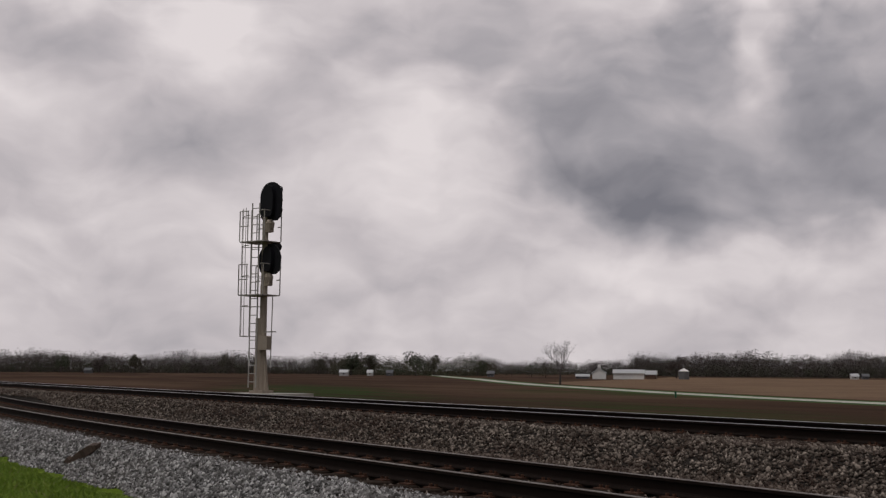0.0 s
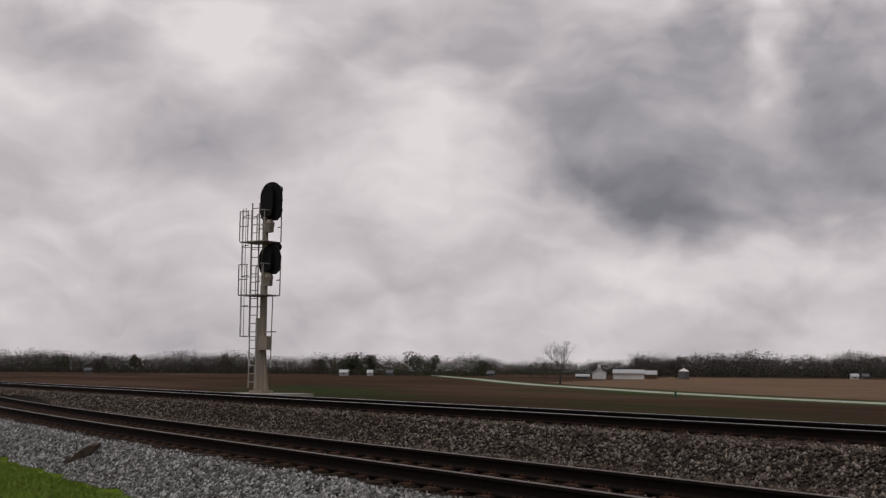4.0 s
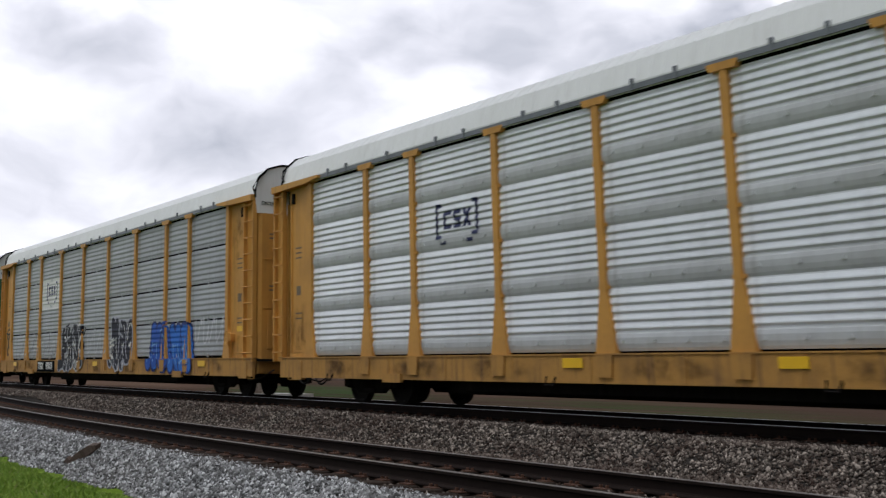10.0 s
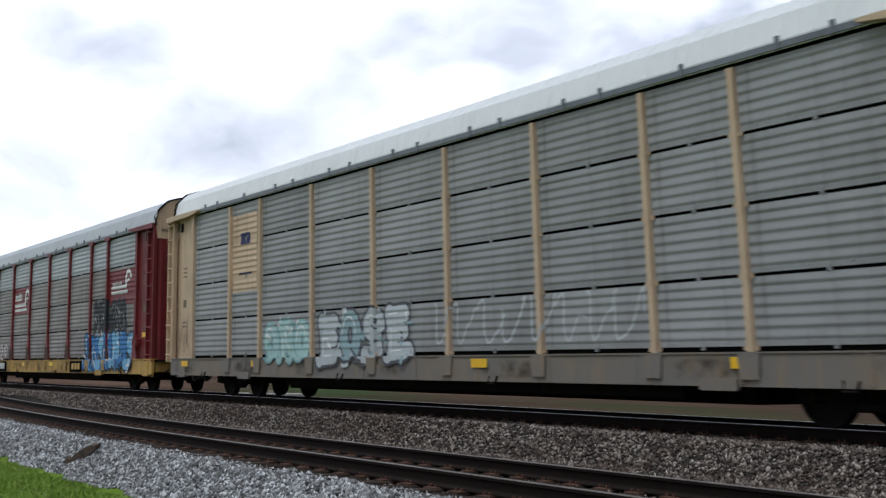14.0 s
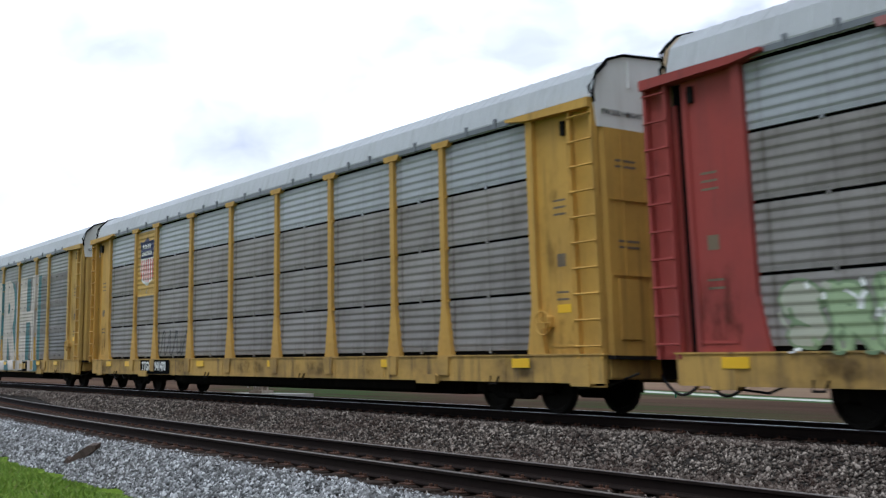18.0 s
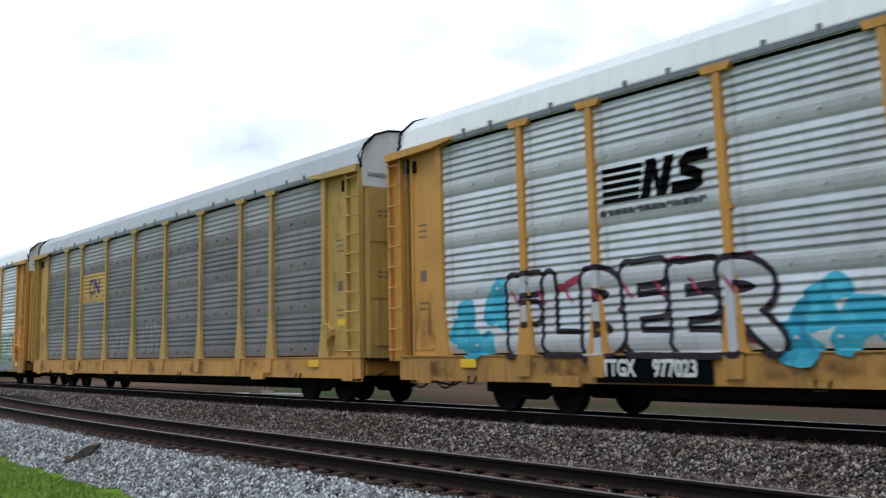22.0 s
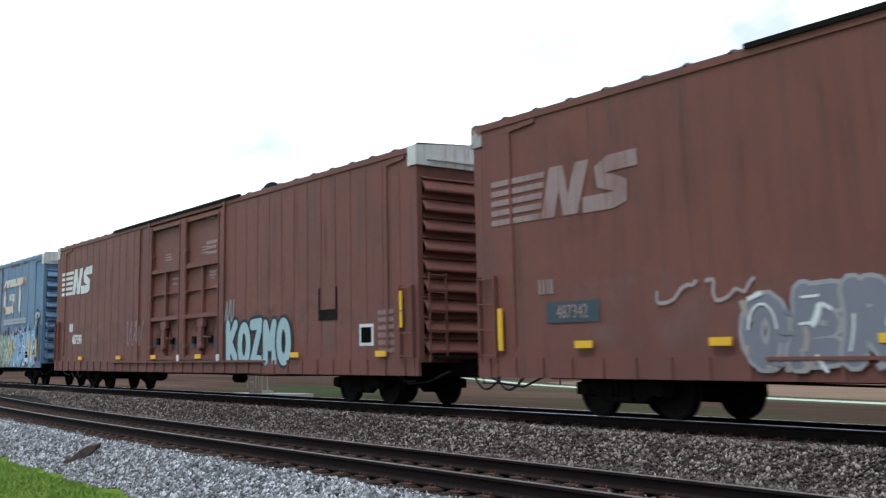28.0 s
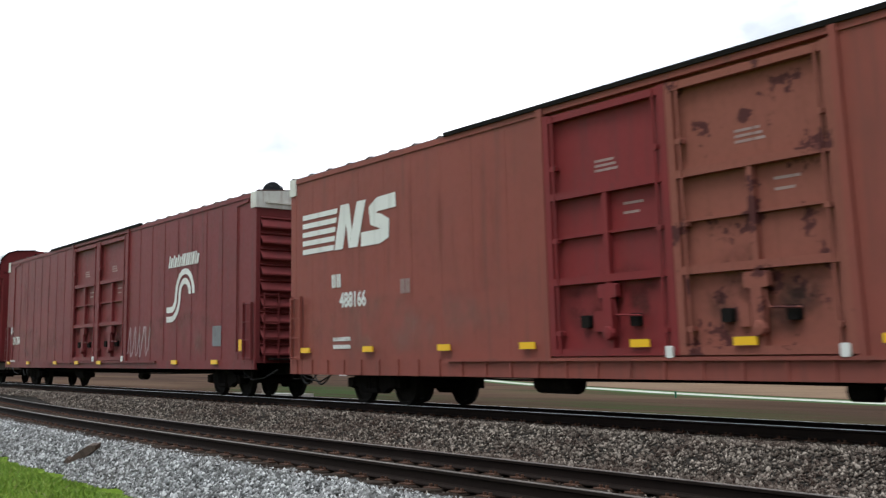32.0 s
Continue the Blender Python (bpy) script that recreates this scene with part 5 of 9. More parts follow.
def loco_truck(loco, x):
    s = Shape()
    s.box(-0.3, 0.3, -0.9, 0.9, 0.55, 0.85, 0.04)
    s.box(-2.4, 2.4, -0.5, 0.5, 0.6, 0.8)
    t = part("truck", s, M["black"], loco, at=pose(x, 0, 0))
    for ax in (-1.35, 0.6, 2.45):
        part("traction_motor", Shape().box(ax - 0.42, ax + 0.42, -0.62, 0.62, 0.2, 0.78, 0.08), M["black"], t)
    for ax in (-2.75, 2.85):
        part("brake_rigging", Shape().box(ax - 0.1, ax + 0.1, -0.95, 0.95, 0.26, 0.75, 0.02), M["black"], t)
    for side in (-1, 1):
        s = Shape()
        s.prism([(-2.75, 0.55), (-2.75, 0.78), (-2.2, 0.92), (-1.6, 0.92), (-1.2, 0.78), (-0.6, 0.78), (-0.3, 0.95), (0.3, 0.95), (0.6, 0.78), (1.2, 0.78), (1.6, 0.92), (2.2, 0.92), (2.75, 0.78), (2.75, 0.55), (2.3, 0.6), (2.1, 0.42), (1.6, 0.42), (1.35, 0.62), (0.9, 0.5), (0.3, 0.42), (-0.3, 0.42), (-0.9, 0.5), (-1.35, 0.62), (-1.6, 0.42), (-2.1, 0.42), (-2.3, 0.6)], side * 1.0, side * 1.14)
        for ax in (-1.95, 0.0, 1.95):
            s.lathe([(0.0, side * 1.26), (0.13, side * 1.25), (0.16, side * 1.16), (0.2, side * 1.0)], (ax, 0, LOCO_R), "y", 12)
            for dx in (-0.28, 0.28):
                s.lathe([(0.08, 0.62), (0.08, 0.98)], (ax + dx, side * 1.08, 0), "z", 8)
            s.prism([(ax - 0.62, 0.95), (ax - 0.5, 1.08), (ax + 0.5, 1.08), (ax + 0.62, 0.95), (ax + 0.3, 0.62), (ax - 0.3, 0.62)], side * 1.12, side * 1.17)
            for dx in (-0.66, 0.66):
                s.box(ax + dx - 0.05, ax + dx + 0.05, *sorted((side * 0.72, side * 0.86)), 0.3, 0.75)
                s.tube([(ax + dx, side * 1.1, 0.62), (ax + dx * 0.9, side * 0.95, 0.2)], 0.03, 5)
        s.tube([(-2.5, side * 1.2, 0.9), (-1.0, side * 1.2, 0.98), (1.0, side * 1.2, 0.94), (2.5, side * 1.2, 0.9)], 0.025)
        for bx in (-0.95, 0.95):
            s.lathe([(0.1, -0.22), (0.12, -0.2), (0.12, 0.2), (0.1, 0.22)], (bx, side * 1.2, 0.88), "x", 10)
        part("side_frame", s, M["tank"], t)
    for ax in (-1.95, 0.0, 1.95):
        w = part("wheelset", LOCO_WHEELSET, M["wheel"], t, at=pose(ax, 0, LOCO_R))
        AXLES.append((w, loco, x + ax, ax, LOCO_R))


def handrail(loco, pts, r=0.02, material=None, name="handrail"):
    return part(name, Shape().tube(pts, r, 6), material or M["rail_white"], loco)


def locomotive(label, body, wing_paint, number, lead, mark):
    """A six-axle road diesel facing +x. lead: lamps lit and the clean lettering; otherwise the peeling second unit."""
    lo = thing("locomotive", label, "locomotive", "locomotives")
    near = -1 if lead else 1
    WALK = 1.72
    s = Shape()
    s.box(-10.3, 10.0, -1.3, 1.3, 1.25, WALK - 0.02)
    s.box(-10.4, 10.0, -1.54, 1.54, WALK - 0.06, WALK)
    s.box(-10.2, 9.8, -0.9, 0.9, 0.86, 1.3)
    part("frame", s, M["black"], lo)
    for side in (-1, 1):
        s = Shape()
        y = sorted((side * 1.5, side * 1.56))
        for a, b in ((-9.35, -4.1), (-3.95, 0.3), (0.42, 5.6), (5.75, 9.3)):
            s.box(a, b, *y, WALK - 0.13, WALK + 0.01)
        part("sill_stripe", s, M["stripe"], lo, "cream stripe along the walkway edge")
        s = Shape()
        s.box(-9.35, 9.3, *sorted((side * 1.49, side * 1.54)), WALK - 0.36, WALK - 0.13)
        part("side_sill", s, M["black"], lo)
    # long hood
    hood = Shape()
    hood.prism([(-0.93, WALK), (0.93, WALK), (0.93, 4.2), (0.78, 4.42), (0.4, 4.52), (-0.4, 4.52), (-0.78, 4.42), (-0.93, 4.2)], -9.4, 1.3, "x")
    h = part("long_hood", hood, body, lo)
    for side in (-1, 1):
        for i in range(11):
            x = -4.9 + i * 0.55
            s = Shape().box(x - 0.26, x + 0.26, *sorted((side * 0.925, side * 0.942)), WALK + 0.1, 3.95, 0.02)
            for z in (2.1, 3.6):
                s.box(x + 0.18, x + 0.22, *sorted((side * 0.93, side * 0.96)), z, z + 0.12)
            d_ = part("hood_door", s, body, h)
            part("door_gap", Shape().box(x + 0.262, x + 0.288, *sorted((side * 0.925, side * 0.9345)), WALK + 0.1, 3.95), M["seam"], d_)
    # radiator end with overhanging wings
    s = Shape()
    s.prism([(-1.05, WALK), (1.05, WALK), (1.05, 4.05), (-1.05, 4.05)], -9.46, -5.0, "x")
    rad = part("radiator_section", s, M["red_sooty"] if lead else body, lo)
    s = Shape()
    for side in (-1, 1):
        if lead:
            for i, (w, a, b) in enumerate(((0.32, 1.95, 3.2), (0.3, 2.1, 3.05), (0.3, 1.95, 3.2), (0.26, 2.1, 3.0), (0.26, 1.95, 3.15), (0.26, 1.95, 3.2), (0.4, 1.95, 3.2), (0.3, 2.1, 3.0), (0.48, 1.95, 3.15))):
                part("grille", Shape().box(-9.2 + 0.46 * i, -9.2 + 0.46 * i + w, *sorted((side * 1.05, side * 1.062)), a, b, 0.02), M["black"], rad)
                part("warning_label", Shape().box(-9.18 + 0.46 * i, -9.0 + 0.46 * i, *sorted((side * 1.05, side * 1.056)), 3.28, 3.36), M["cream"], rad)
        else:
            for x in (-5.95, -6.6):
                for z in (2.0, 2.68):
                    part("grille", Shape().box(x, x + 0.45, *sorted((side * 1.05, side * 1.062)), z, z + 0.56, 0.02), M["black"], rad)
            for x, w, a, b in ((-7.1, 0.34, 2.05, 3.05), (-7.75, 0.4, 2.0, 2.4), (-8.3, 0.36, 2.05, 3.2), (-8.72, 0.28, 2.1, 3.15), (-9.15, 0.26, 2.1, 3.1)):
                part("grille", Shape().box(x, x + w, *sorted((side * 1.05, side * 1.062)), a, b, 0.02), M["black"], rad)
            for x, z in ((-8.9, 3.3), (-8.0, 3.28), (-6.9, 3.2)):
                part("warning_label", Shape().box(x, x + 0.24, *sorted((side * 1.05, side * 1.056)), z, z + 0.12), M["cream"], rad)
        part("radiator_screen", Shape().prism([(-6.1, 3.95), (-6.3, 3.5), (-8.95, 3.5), (-9.0, 3.95)], *sorted((side * 1.05, side * 1.064))), M["black"], rad, "dark radiator screen")
    part("end_window", Shape().box(-9.475, -9.455, 0.02, 0.32, 3.5, 3.95), M["seat_glass"], rad)
    part("end_lamp", Shape().lathe([(0.0, -9.5), (0.1, -9.49), (0.12, -9.44)], (0, 0.15, 3.86 if lead else 4.0), "x", 14), M["lamp_off"], rad)
    s = Shape()
    s.prism([(-1.5, 4.02), (1.5, 4.02), (1.54, 4.14), (1.54, 4.42), (1.3, 4.66), (-1.3, 4.66), (-1.54, 4.42), (-1.54, 4.14)], -9.85, -4.9, "x")
    wings = part("radiator_wing", s, wing_paint, lo, "overhanging radiator roof")
    for y in (-0.8, 0.8):
        part("wing_bracket", Shape().prism([(-9.8, 4.03), (-9.46, 3.5), (-9.46, 4.03)], y - 0.03, y + 0.03), wing_paint, wings)
    for side in (-1, 1):
        for x in (-9.3, -8.0, -6.7, -5.4):
            part("wing_bracket", Shape().prism([(side * 1.04, 3.5), (side * 1.48, 4.03), (side * 1.04, 4.03)], x - 0.03, x + 0.03, "x"), wing_paint, wings)
    s = Shape()
    s.tube([(-9.6, -0.3, 4.66), (-9.6, -0.3, 4.76), (-9.6, 0.3, 4.76), (-9.6, 0.3, 4.66)], 0.015, 5)
    part("lifting_eye", s, M["black"], wings)
    # exhaust stack and horns
    s = Shape().box(-2.9, -1.3, -0.45, 0.45, 4.45, 4.74, 0.03)
    s.box(-2.95, -1.25, -0.5, 0.5, 4.73, 4.77)
    part("exhaust_housing", s, M["rack_white"] if lead else M["black"], lo, "pale exhaust housing" if lead else "")
    s = Shape()
    for i, y in enumerate((-0.3, -0.1, 0.1, 0.3)):
        s.lathe([(0.03, -0.25), (0.05, 0.0), (0.12, 0.22), (0.13, 0.24), (0.0, 0.2)], (-0.5 + 0.12 * (i % 2), y, 4.68 + 0.1 * (i % 2)), "x", 10)
    s.box(-0.65, -0.3, -0.35, 0.35, 4.5, 4.6)
    part("horn", s, M["black"], lo)
    # equipment cabin behind the cab
    s = Shape()
    s.prism([(-1.5, WALK), (1.5, WALK), (1.5, 4.58), (1.25, 4.78), (-1.25, 4.78), (-1.5, 4.58)], 1.25, 6.0, "x")
    aux = part("equipment_cabin", s, body, lo)
    if lead:
        part("cabin_roof", Shape().prism([(-1.52, 4.5), (-1.515, 4.6), (-1.26, 4.8), (1.26, 4.8), (1.515, 4.6), (1.52, 4.5), (1.25, 4.78), (-1.25, 4.78)], 1.22, 5.94, "x"), M["wing_black"], aux, "sooty black cabin roof")
    for side in (-1, 1):
        for a, b in ((1.4, 2.2), (3.4, 3.95), (4.12, 4.7)) if lead else ((1.3, 2.1), (2.5, 3.25), (3.42, 4.1)):
            o = part("air_intake", Shape().box(a, b, *sorted((side * 1.5, side * 1.515)), 3.82, 4.42), M["black"], aux)
            f = Shape()
            for x in (a, b):
                f.box(x - 0.025, x + 0.025, *sorted((side * 1.5, side * 1.53)), 3.8, 4.44)
            f.box(a, b, *sorted((side * 1.5, side * 1.53)), 3.79, 3.83).box(a, b, *sorted((side * 1.5, side * 1.53)), 4.41, 4.45)
            part("intake_frame", f, body, o)
        y = sorted((side * 1.5, side * 1.512))
        s = Shape()
        for x in (2.0, 2.9, 3.75, 4.6, 5.4):
            s.box(x - 0.015, x + 0.015, *y, WALK + 0.1, 3.6)
        s.box(1.3, 5.95, *y, 3.62, 3.66)
        part("door_seam", s, M["seam"], aux)
        for x in (2.25, 3.9):
            s = Shape()
            for z in (2.15, 2.25, 2.35, 2.45):
                s.box(x, x + 0.5, *sorted((side * 1.5, side * 1.525)), z, z + 0.05)
            part("louvre", s, body, aux)
    # cab
    cab = Shape()
    sec = [(-1.5, WALK), (1.5, WALK), (1.54, 2.2), (1.54, 4.52), (1.42, 4.8), (0.75, 5.02), (-0.75, 5.02), (-1.42, 4.8), (-1.54, 4.52), (-1.54, 2.2)]
    cab.prism(sec, 6.0, 7.95, "x")
    vs = [(7.95, y, z) for y, z in ((-1.54, 3.5), (1.54, 3.5), (1.54, 4.52), (1.42, 4.8), (0.75, 5.02), (-0.75, 5.02), (-1.42, 4.8), (-1.54, 4.52))]
    vs += [(8.55, -1.5, 3.5), (8.55, 1.5, 3.5), (8.32, 1.48, 4.50), (8.29, 1.38, 4.75), (8.24, 0.72, 4.97), (8.24, -0.72, 4.97), (8.29, -1.38, 4.75), (8.32, -1.48, 4.50)]
    cab.add(vs, [(8, 9, 10, 11, 12, 13, 14, 15)] + [(i, (i + 1) % 8, 8 + (i + 1) % 8, 8 + i) for i in range(8)])
    c = part("cab", cab, body, lo)
    s = Shape()
    s.prism([(-1.56, 4.52), (-1.43, 4.82), (-0.75, 5.05), (0.75, 5.05), (1.43, 4.82), (1.56, 4.52), (1.42, 4.8), (0.75, 5.02), (-0.75, 5.02), (-1.42, 4.8)], 5.95, 8.2, "x")
    for x, y in ((6.4, -0.4), (7.3, 0.3)):
        s.box(x, x + 0.35, y, y + 0.25, 5.04, 5.12, 0.02)
    s.tube([(7.7, -0.5, 5.04), (7.7, -0.5, 5.13), (7.7, 0.1, 5.13), (7.7, 0.1, 5.04)], 0.012, 5)
    part("cab_roof", s, M["roof_dust"] if lead else body, c, "dusty cab roof")
    # nose
    n1 = Shape()
    lowv = [(7.9, -1.53, WALK), (9.5, -1.5, WALK), (9.96, -1.12, WALK), (10.04, -0.5, WALK), (10.04, 0.5, WALK), (9.96, 1.12, WALK), (9.5, 1.5, WALK), (7.9, 1.53, WALK)]
    top = [(7.9, -1.53, 3.58), (9.36, -1.47, 3.33), (9.84, -1.14, 3.42), (9.92, -0.5, 3.52), (9.92, 0.5, 3.52), (9.84, 1.14, 3.42), (9.36, 1.47, 3.33), (7.9, 1.53, 3.58)]
    crown = [(7.9, -0.95, 3.9), (9.7, -0.48, 3.74), (9.7, 0.48, 3.74), (7.9, 0.95, 3.9)]
    n1.add(lowv + top + crown, [tuple(range(8))] + [(i, i + 1, 9 + i, 8 + i) for i in range(7)] + [(8, 9, 10, 17, 16), (10, 11, 17), (11, 12, 18, 17), (12, 13, 18), (13, 14, 15, 19, 18), (16, 17, 18, 19)])
    nose = part("nose", n1, body, lo)
    s = Shape()
    s.box(9.9, 10.0, 0.1, 0.66, 2.6, 3.42, 0.03)
    s.box(9.95, 10.04, 0.1, 0.66, 1.8, 2.6, 0.03)
    d_ = part("nose_door", s, body, nose)
    part("nose_window", Shape().box(9.98, 10.01, 0.28, 0.5, 2.95, 3.3, 0.04), M["glass"], d_)
    s = Shape()
    for i in range(9):
        s.tube([(9.93, -0.06 + 0.02 * (i % 2), 3.55 - 0.07 * i), (9.95, -0.02 - 0.02 * (i % 2), 3.5 - 0.07 * i)], 0.014, 4)
    part("safety_chain", s, M["rail_white"], nose)
    # windows
    def pane(name, pts, normal):
        nrm = Vector(normal)
        return part(name, Shape().add([Vector(p) + nrm * 0.012 for p in pts], [(0, 1, 2, 3)]), M["glass"], c)
    w = lambda t, y: (8.575 - 0.256 * (0.1 + 0.80 * t), y, 3.86 + 0.70 * t)
    for sgn in (-1, 1):
        a, b = sgn * 0.1, sgn * 1.38
        pane("windshield", [w(0.2, a), w(0.2, b), w(0.95, b), w(0.95, a)], (1, 0, 0.35))
        s = Shape()
        for p, q in (((0.17, a), (0.17, b)), ((0.17, b), (0.98, b)), ((0.98, b), (0.98, a)), ((0.98, a), (0.17, a))):
            s.tube([Vector(w(*p)) + Vector((0.012, 0, 0)), Vector(w(*q)) + Vector((0.012, 0, 0))], 0.022, 5)
        part("window_gasket", s, M["black"], c)
        s = Shape().tube([Vector(w(1.0, (a + b) / 2)) + Vector((0.03, 0, 0)), Vector(w(0.5, (a + b) / 2 + 0.2 * sgn)) + Vector((0.03, 0, 0))], 0.012, 5)
        part("wiper", s, M["black"], c)
        y = sgn * 1.545
        pane("side_window", [(6.25, y, 3.74), (7.12, y, 3.74), (7.12, y, 4.36), (6.25, y, 4.36)], (0, sgn, 0))
        pane("side_window", [(7.2, y, 3.74), (7.82, y, 3.74), (7.82, y, 4.36), (7.2, y, 4.36)], (0, sgn, 0))
        s = Shape()
        for x in (6.22, 7.16, 7.86):
            s.box(x - 0.03, x + 0.03, *sorted((sgn * 1.54, sgn * 1.585)), 3.7, 4.4)
        for z in (3.71, 4.39):
            s.box(6.2, 7.88, *sorted((sgn * 1.54, sgn * 1.585)), z - 0.025, z + 0.025)
        part("window_frame", s, M["lamp_off"] if not lead else M["black"], c)
        if lead:
            part("window_shade", Shape().box(7.18, 7.42, *sorted((sgn * 1.585, sgn * 1.64)), 3.75, 4.36, 0.02), M["stripe"], c, "pale side-window shade")
    # number boards, lamps
    for sgn in (-1, 1):
        s = Shape()
        a, b = Vector((9.4, sgn * 1.44, 0)), Vector((9.86, sgn * 1.06, 0))
        d = (b - a).normalized()
        nn = Vector((d.y, -d.x, 0))
        nn = nn if nn.x > 0 else -nn
        vs = [a + nn * o + Vector((0, 0, z)) for o in (-0.1, 0.06) for z in (3.0, 3.28)] + [b + nn * o + Vector((0, 0, z)) for o in (-0.1, 0.06) for z in (3.0, 3.28)]
        s.add(vs, [(0, 1, 3, 2), (4, 5, 7, 6), (0, 2, 6, 4), (1, 3, 7, 5), (2, 3, 7, 6), (0, 1, 5, 4)])
        nb = part("number_board", s, M["black"], nose)
        mid = (a + b) / 2 + nn * 0.066
        ang = math.degrees(math.atan2(nn.y, nn.x))
        lettering("number_text", number, 0.23, M["board_text"], nb, mid.x, mid.y, 3.135, turn=pose(0, 0, 0, 90, 0, ang + 90))
    lampm = M["lamp"] if lead else M["lamp_off"]
    hl = part("headlight_housing", Shape().box(9.8, 9.93, -0.16, 0.16, 3.24, 3.72, 0.03), M["black"], nose)
    for z in (3.37, 3.60):
        part("headlight", Shape().lathe([(0.0, 9.95), (0.07, 9.945), (0.075, 9.91)], (0, 0, z), "x", 14), lampm, hl)
    for y in (-0.83, 0.83):
        dl = part("ditch_light_housing", Shape().box(10.2, 10.6, y - 0.13, y + 0.13, 1.92, 2.22, 0.03).box(10.3, 10.5, y - 0.04, y + 0.04, WALK, 1.95), M["red"] if lead else M["black"], nose)
        part("ditch_light", Shape().lathe([(0.0, 10.65), (0.08, 10.64), (0.09, 10.6)], (0, y, 2.07), "x", 14), lampm, dl)
    # front platform, stairs, plough
    s = Shape()
    s.prism([(10.0, 1.55), (10.65, 1.55), (10.7, 1.62), (10.65, WALK), (10.0, WALK)], -1.3, 1.3)
    s.box(10.1, 10.5, -0.9, 0.9, 0.7, 1.55, 0.05)
    s.box(10.45, 10.62, -0.45, 0.45, 1.0, 1.35, 0.05)
    part("front_platform", s, M["black"], lo)
    part("platform_edge", Shape().box(10.66, 10.71, -1.0, 1.0, WALK - 0.07, WALK + 0.01), M["stripe"], lo)
    for end in (-1, 1):
        for side in (-1, 1):
            x0 = end * 9.8
            st = part("steps", Shape().box(min(x0, x0 + end * 0.62), max(x0, x0 + end * 0.62), *sorted((side * 1.12, side * 1.16)), 0.4, WALK), M["black"], lo)
            for z in (0.42, 0.74, 1.06, 1.38):
                tread = part("step", Shape().box(min(x0, x0 + end * 0.6), max(x0, x0 + end * 0.6), *sorted((side * 1.16, side * 1.5)), z, z + 0.03), M["black"], st)
            e = Shape()
            for z in (0.42, 0.74, 1.06, 1.38):
                e.box(min(x0, x0 + end * 0.6), max(x0, x0 + end * 0.6), *sorted((side * 1.5, side * 1.51)), z + 0.012, z + 0.026)
            part("step_edge", e, M["lamp_off"], st)
            for dx in (-0.35, 0.62):
                part("step_cheek", Shape().box(min(x0 + end * dx, x0 + end * (dx + 0.03)), max(x0 + end * dx, x0 + end * (dx + 0.03)), *sorted((side * 1.15, side * 1.5)), 0.4, WALK), M["black"], st)
            part("step_panel", Shape().box(min(x0, x0 - end * 0.35), max(x0, x0 - end * 0.35), *sorted((side * 1.42, side * 1.5)), 0.4, WALK), M["black"], st)
            yy = side * 1.53
            handrail(lo, [(x0 - end * 0.08, yy, 0.95), (x0 - end * 0.08, yy, 1.8), (x0 + end * 0.02, yy * 0.98, 1.95), (x0 + end * 0.1, yy * 0.75, 2.45), (x0 + end * 0.1, yy * 0.75, 2.85)])
            handrail(lo, [(x0 + end * 0.68, yy, 1.0), (x0 + end * 0.62, yy, 1.1), (x0 + end * 0.62, yy, 1.75), (x0 + end * 0.65, yy * 0.9, 1.95), (x0 + end * 0.68, yy * 0.4, 2.75), (x0 + end * 0.68, yy * 0.15, 2.8)])
            handrail(lo, [(x0 + end * 0.7, side * 1.0, 1.72), (x0 + end * 0.85, side * 0.95, 1.95), (x0 + end * 0.85, side * 0.6, 1.95), (x0 + end * 0.7, side * 0.55, 1.72)], 0.015)
    s = Shape()
    for sgn in (-1, 1):
        s.add([(10.85, 0, 0.12), (10.95, 0, 0.9), (10.3, sgn * 1.5, 0.14), (10.52, sgn * 1.6, 1.3), (10.7, 0, 0.12), (10.8, 0, 0.9), (10.2, sgn * 1.45, 0.14), (10.4, sgn * 1.55, 1.3)], [(0, 1, 3, 2), (4, 5, 7, 6), (0, 1, 5, 4), (2, 3, 7, 6), (1, 3, 7, 5), (0, 2, 6, 4)])
    if lead:
        part("snow_plough", s, M["black"], lo)
    s = Shape()
    s.tube([(10.6, 0.5, 1.3), (10.75, 0.55, 0.95), (10.8, 0.45, 0.6)], 0.03)
    part("air_hose", s, M["hose"], lo)
    if lead:
        part("red_cable", Shape().tube([(10.4, 0.75, 2.0), (10.7, 0.7, 1.7), (10.8, 0.3, 1.3), (10.75, 0.1, 1.15)], 0.026), M["red_cable"], lo)
    for end in (-1, 1):
        part("coupler", COUPLER, M["frame_dark"], lo, at=pose(end * 10.5, 0, 0, 0, 0, 0 if end > 0 else 180))
    s = Shape().box(-10.9, -10.3, -1.3, 1.3, 1.2, WALK, 0.04)
    part("rear_platform", s, M["black"], lo)
    # walkway railings
    for side in (-1, 1):
        y = side * 1.5
        handrail(lo, [(-9.3, y, 2.75), (1.15, y, 2.75), (1.5, y, 2.95), (2.3, y, 3.5), (2.5, y, 3.56), (5.9, y * 1.03, 3.56)], 0.022, M["black"])
        for x in (2.55, 3.7, 4.8):
            part("stanchion", Shape().tube([(x, y * 1.02, 2.6), (x, y * 1.02, 3.56)], 0.02, 5), M["black"], lo)
        for x in (-9.3, -8.2, -7.1, -6.0, -4.9, -3.8, -2.7, -1.6, -0.5, 0.6):
            part("stanchion", Shape().tube([(x, y, WALK), (x, y, 2.75)], 0.018, 5), M["black"], lo)
    for y in (-1.25, -0.45, 0.45, 1.25):
        part("end_stanchion", Shape().tube([(-10.75, y, WALK), (-10.75, y, 2.75)], 0.02, 5), M["black"], lo)
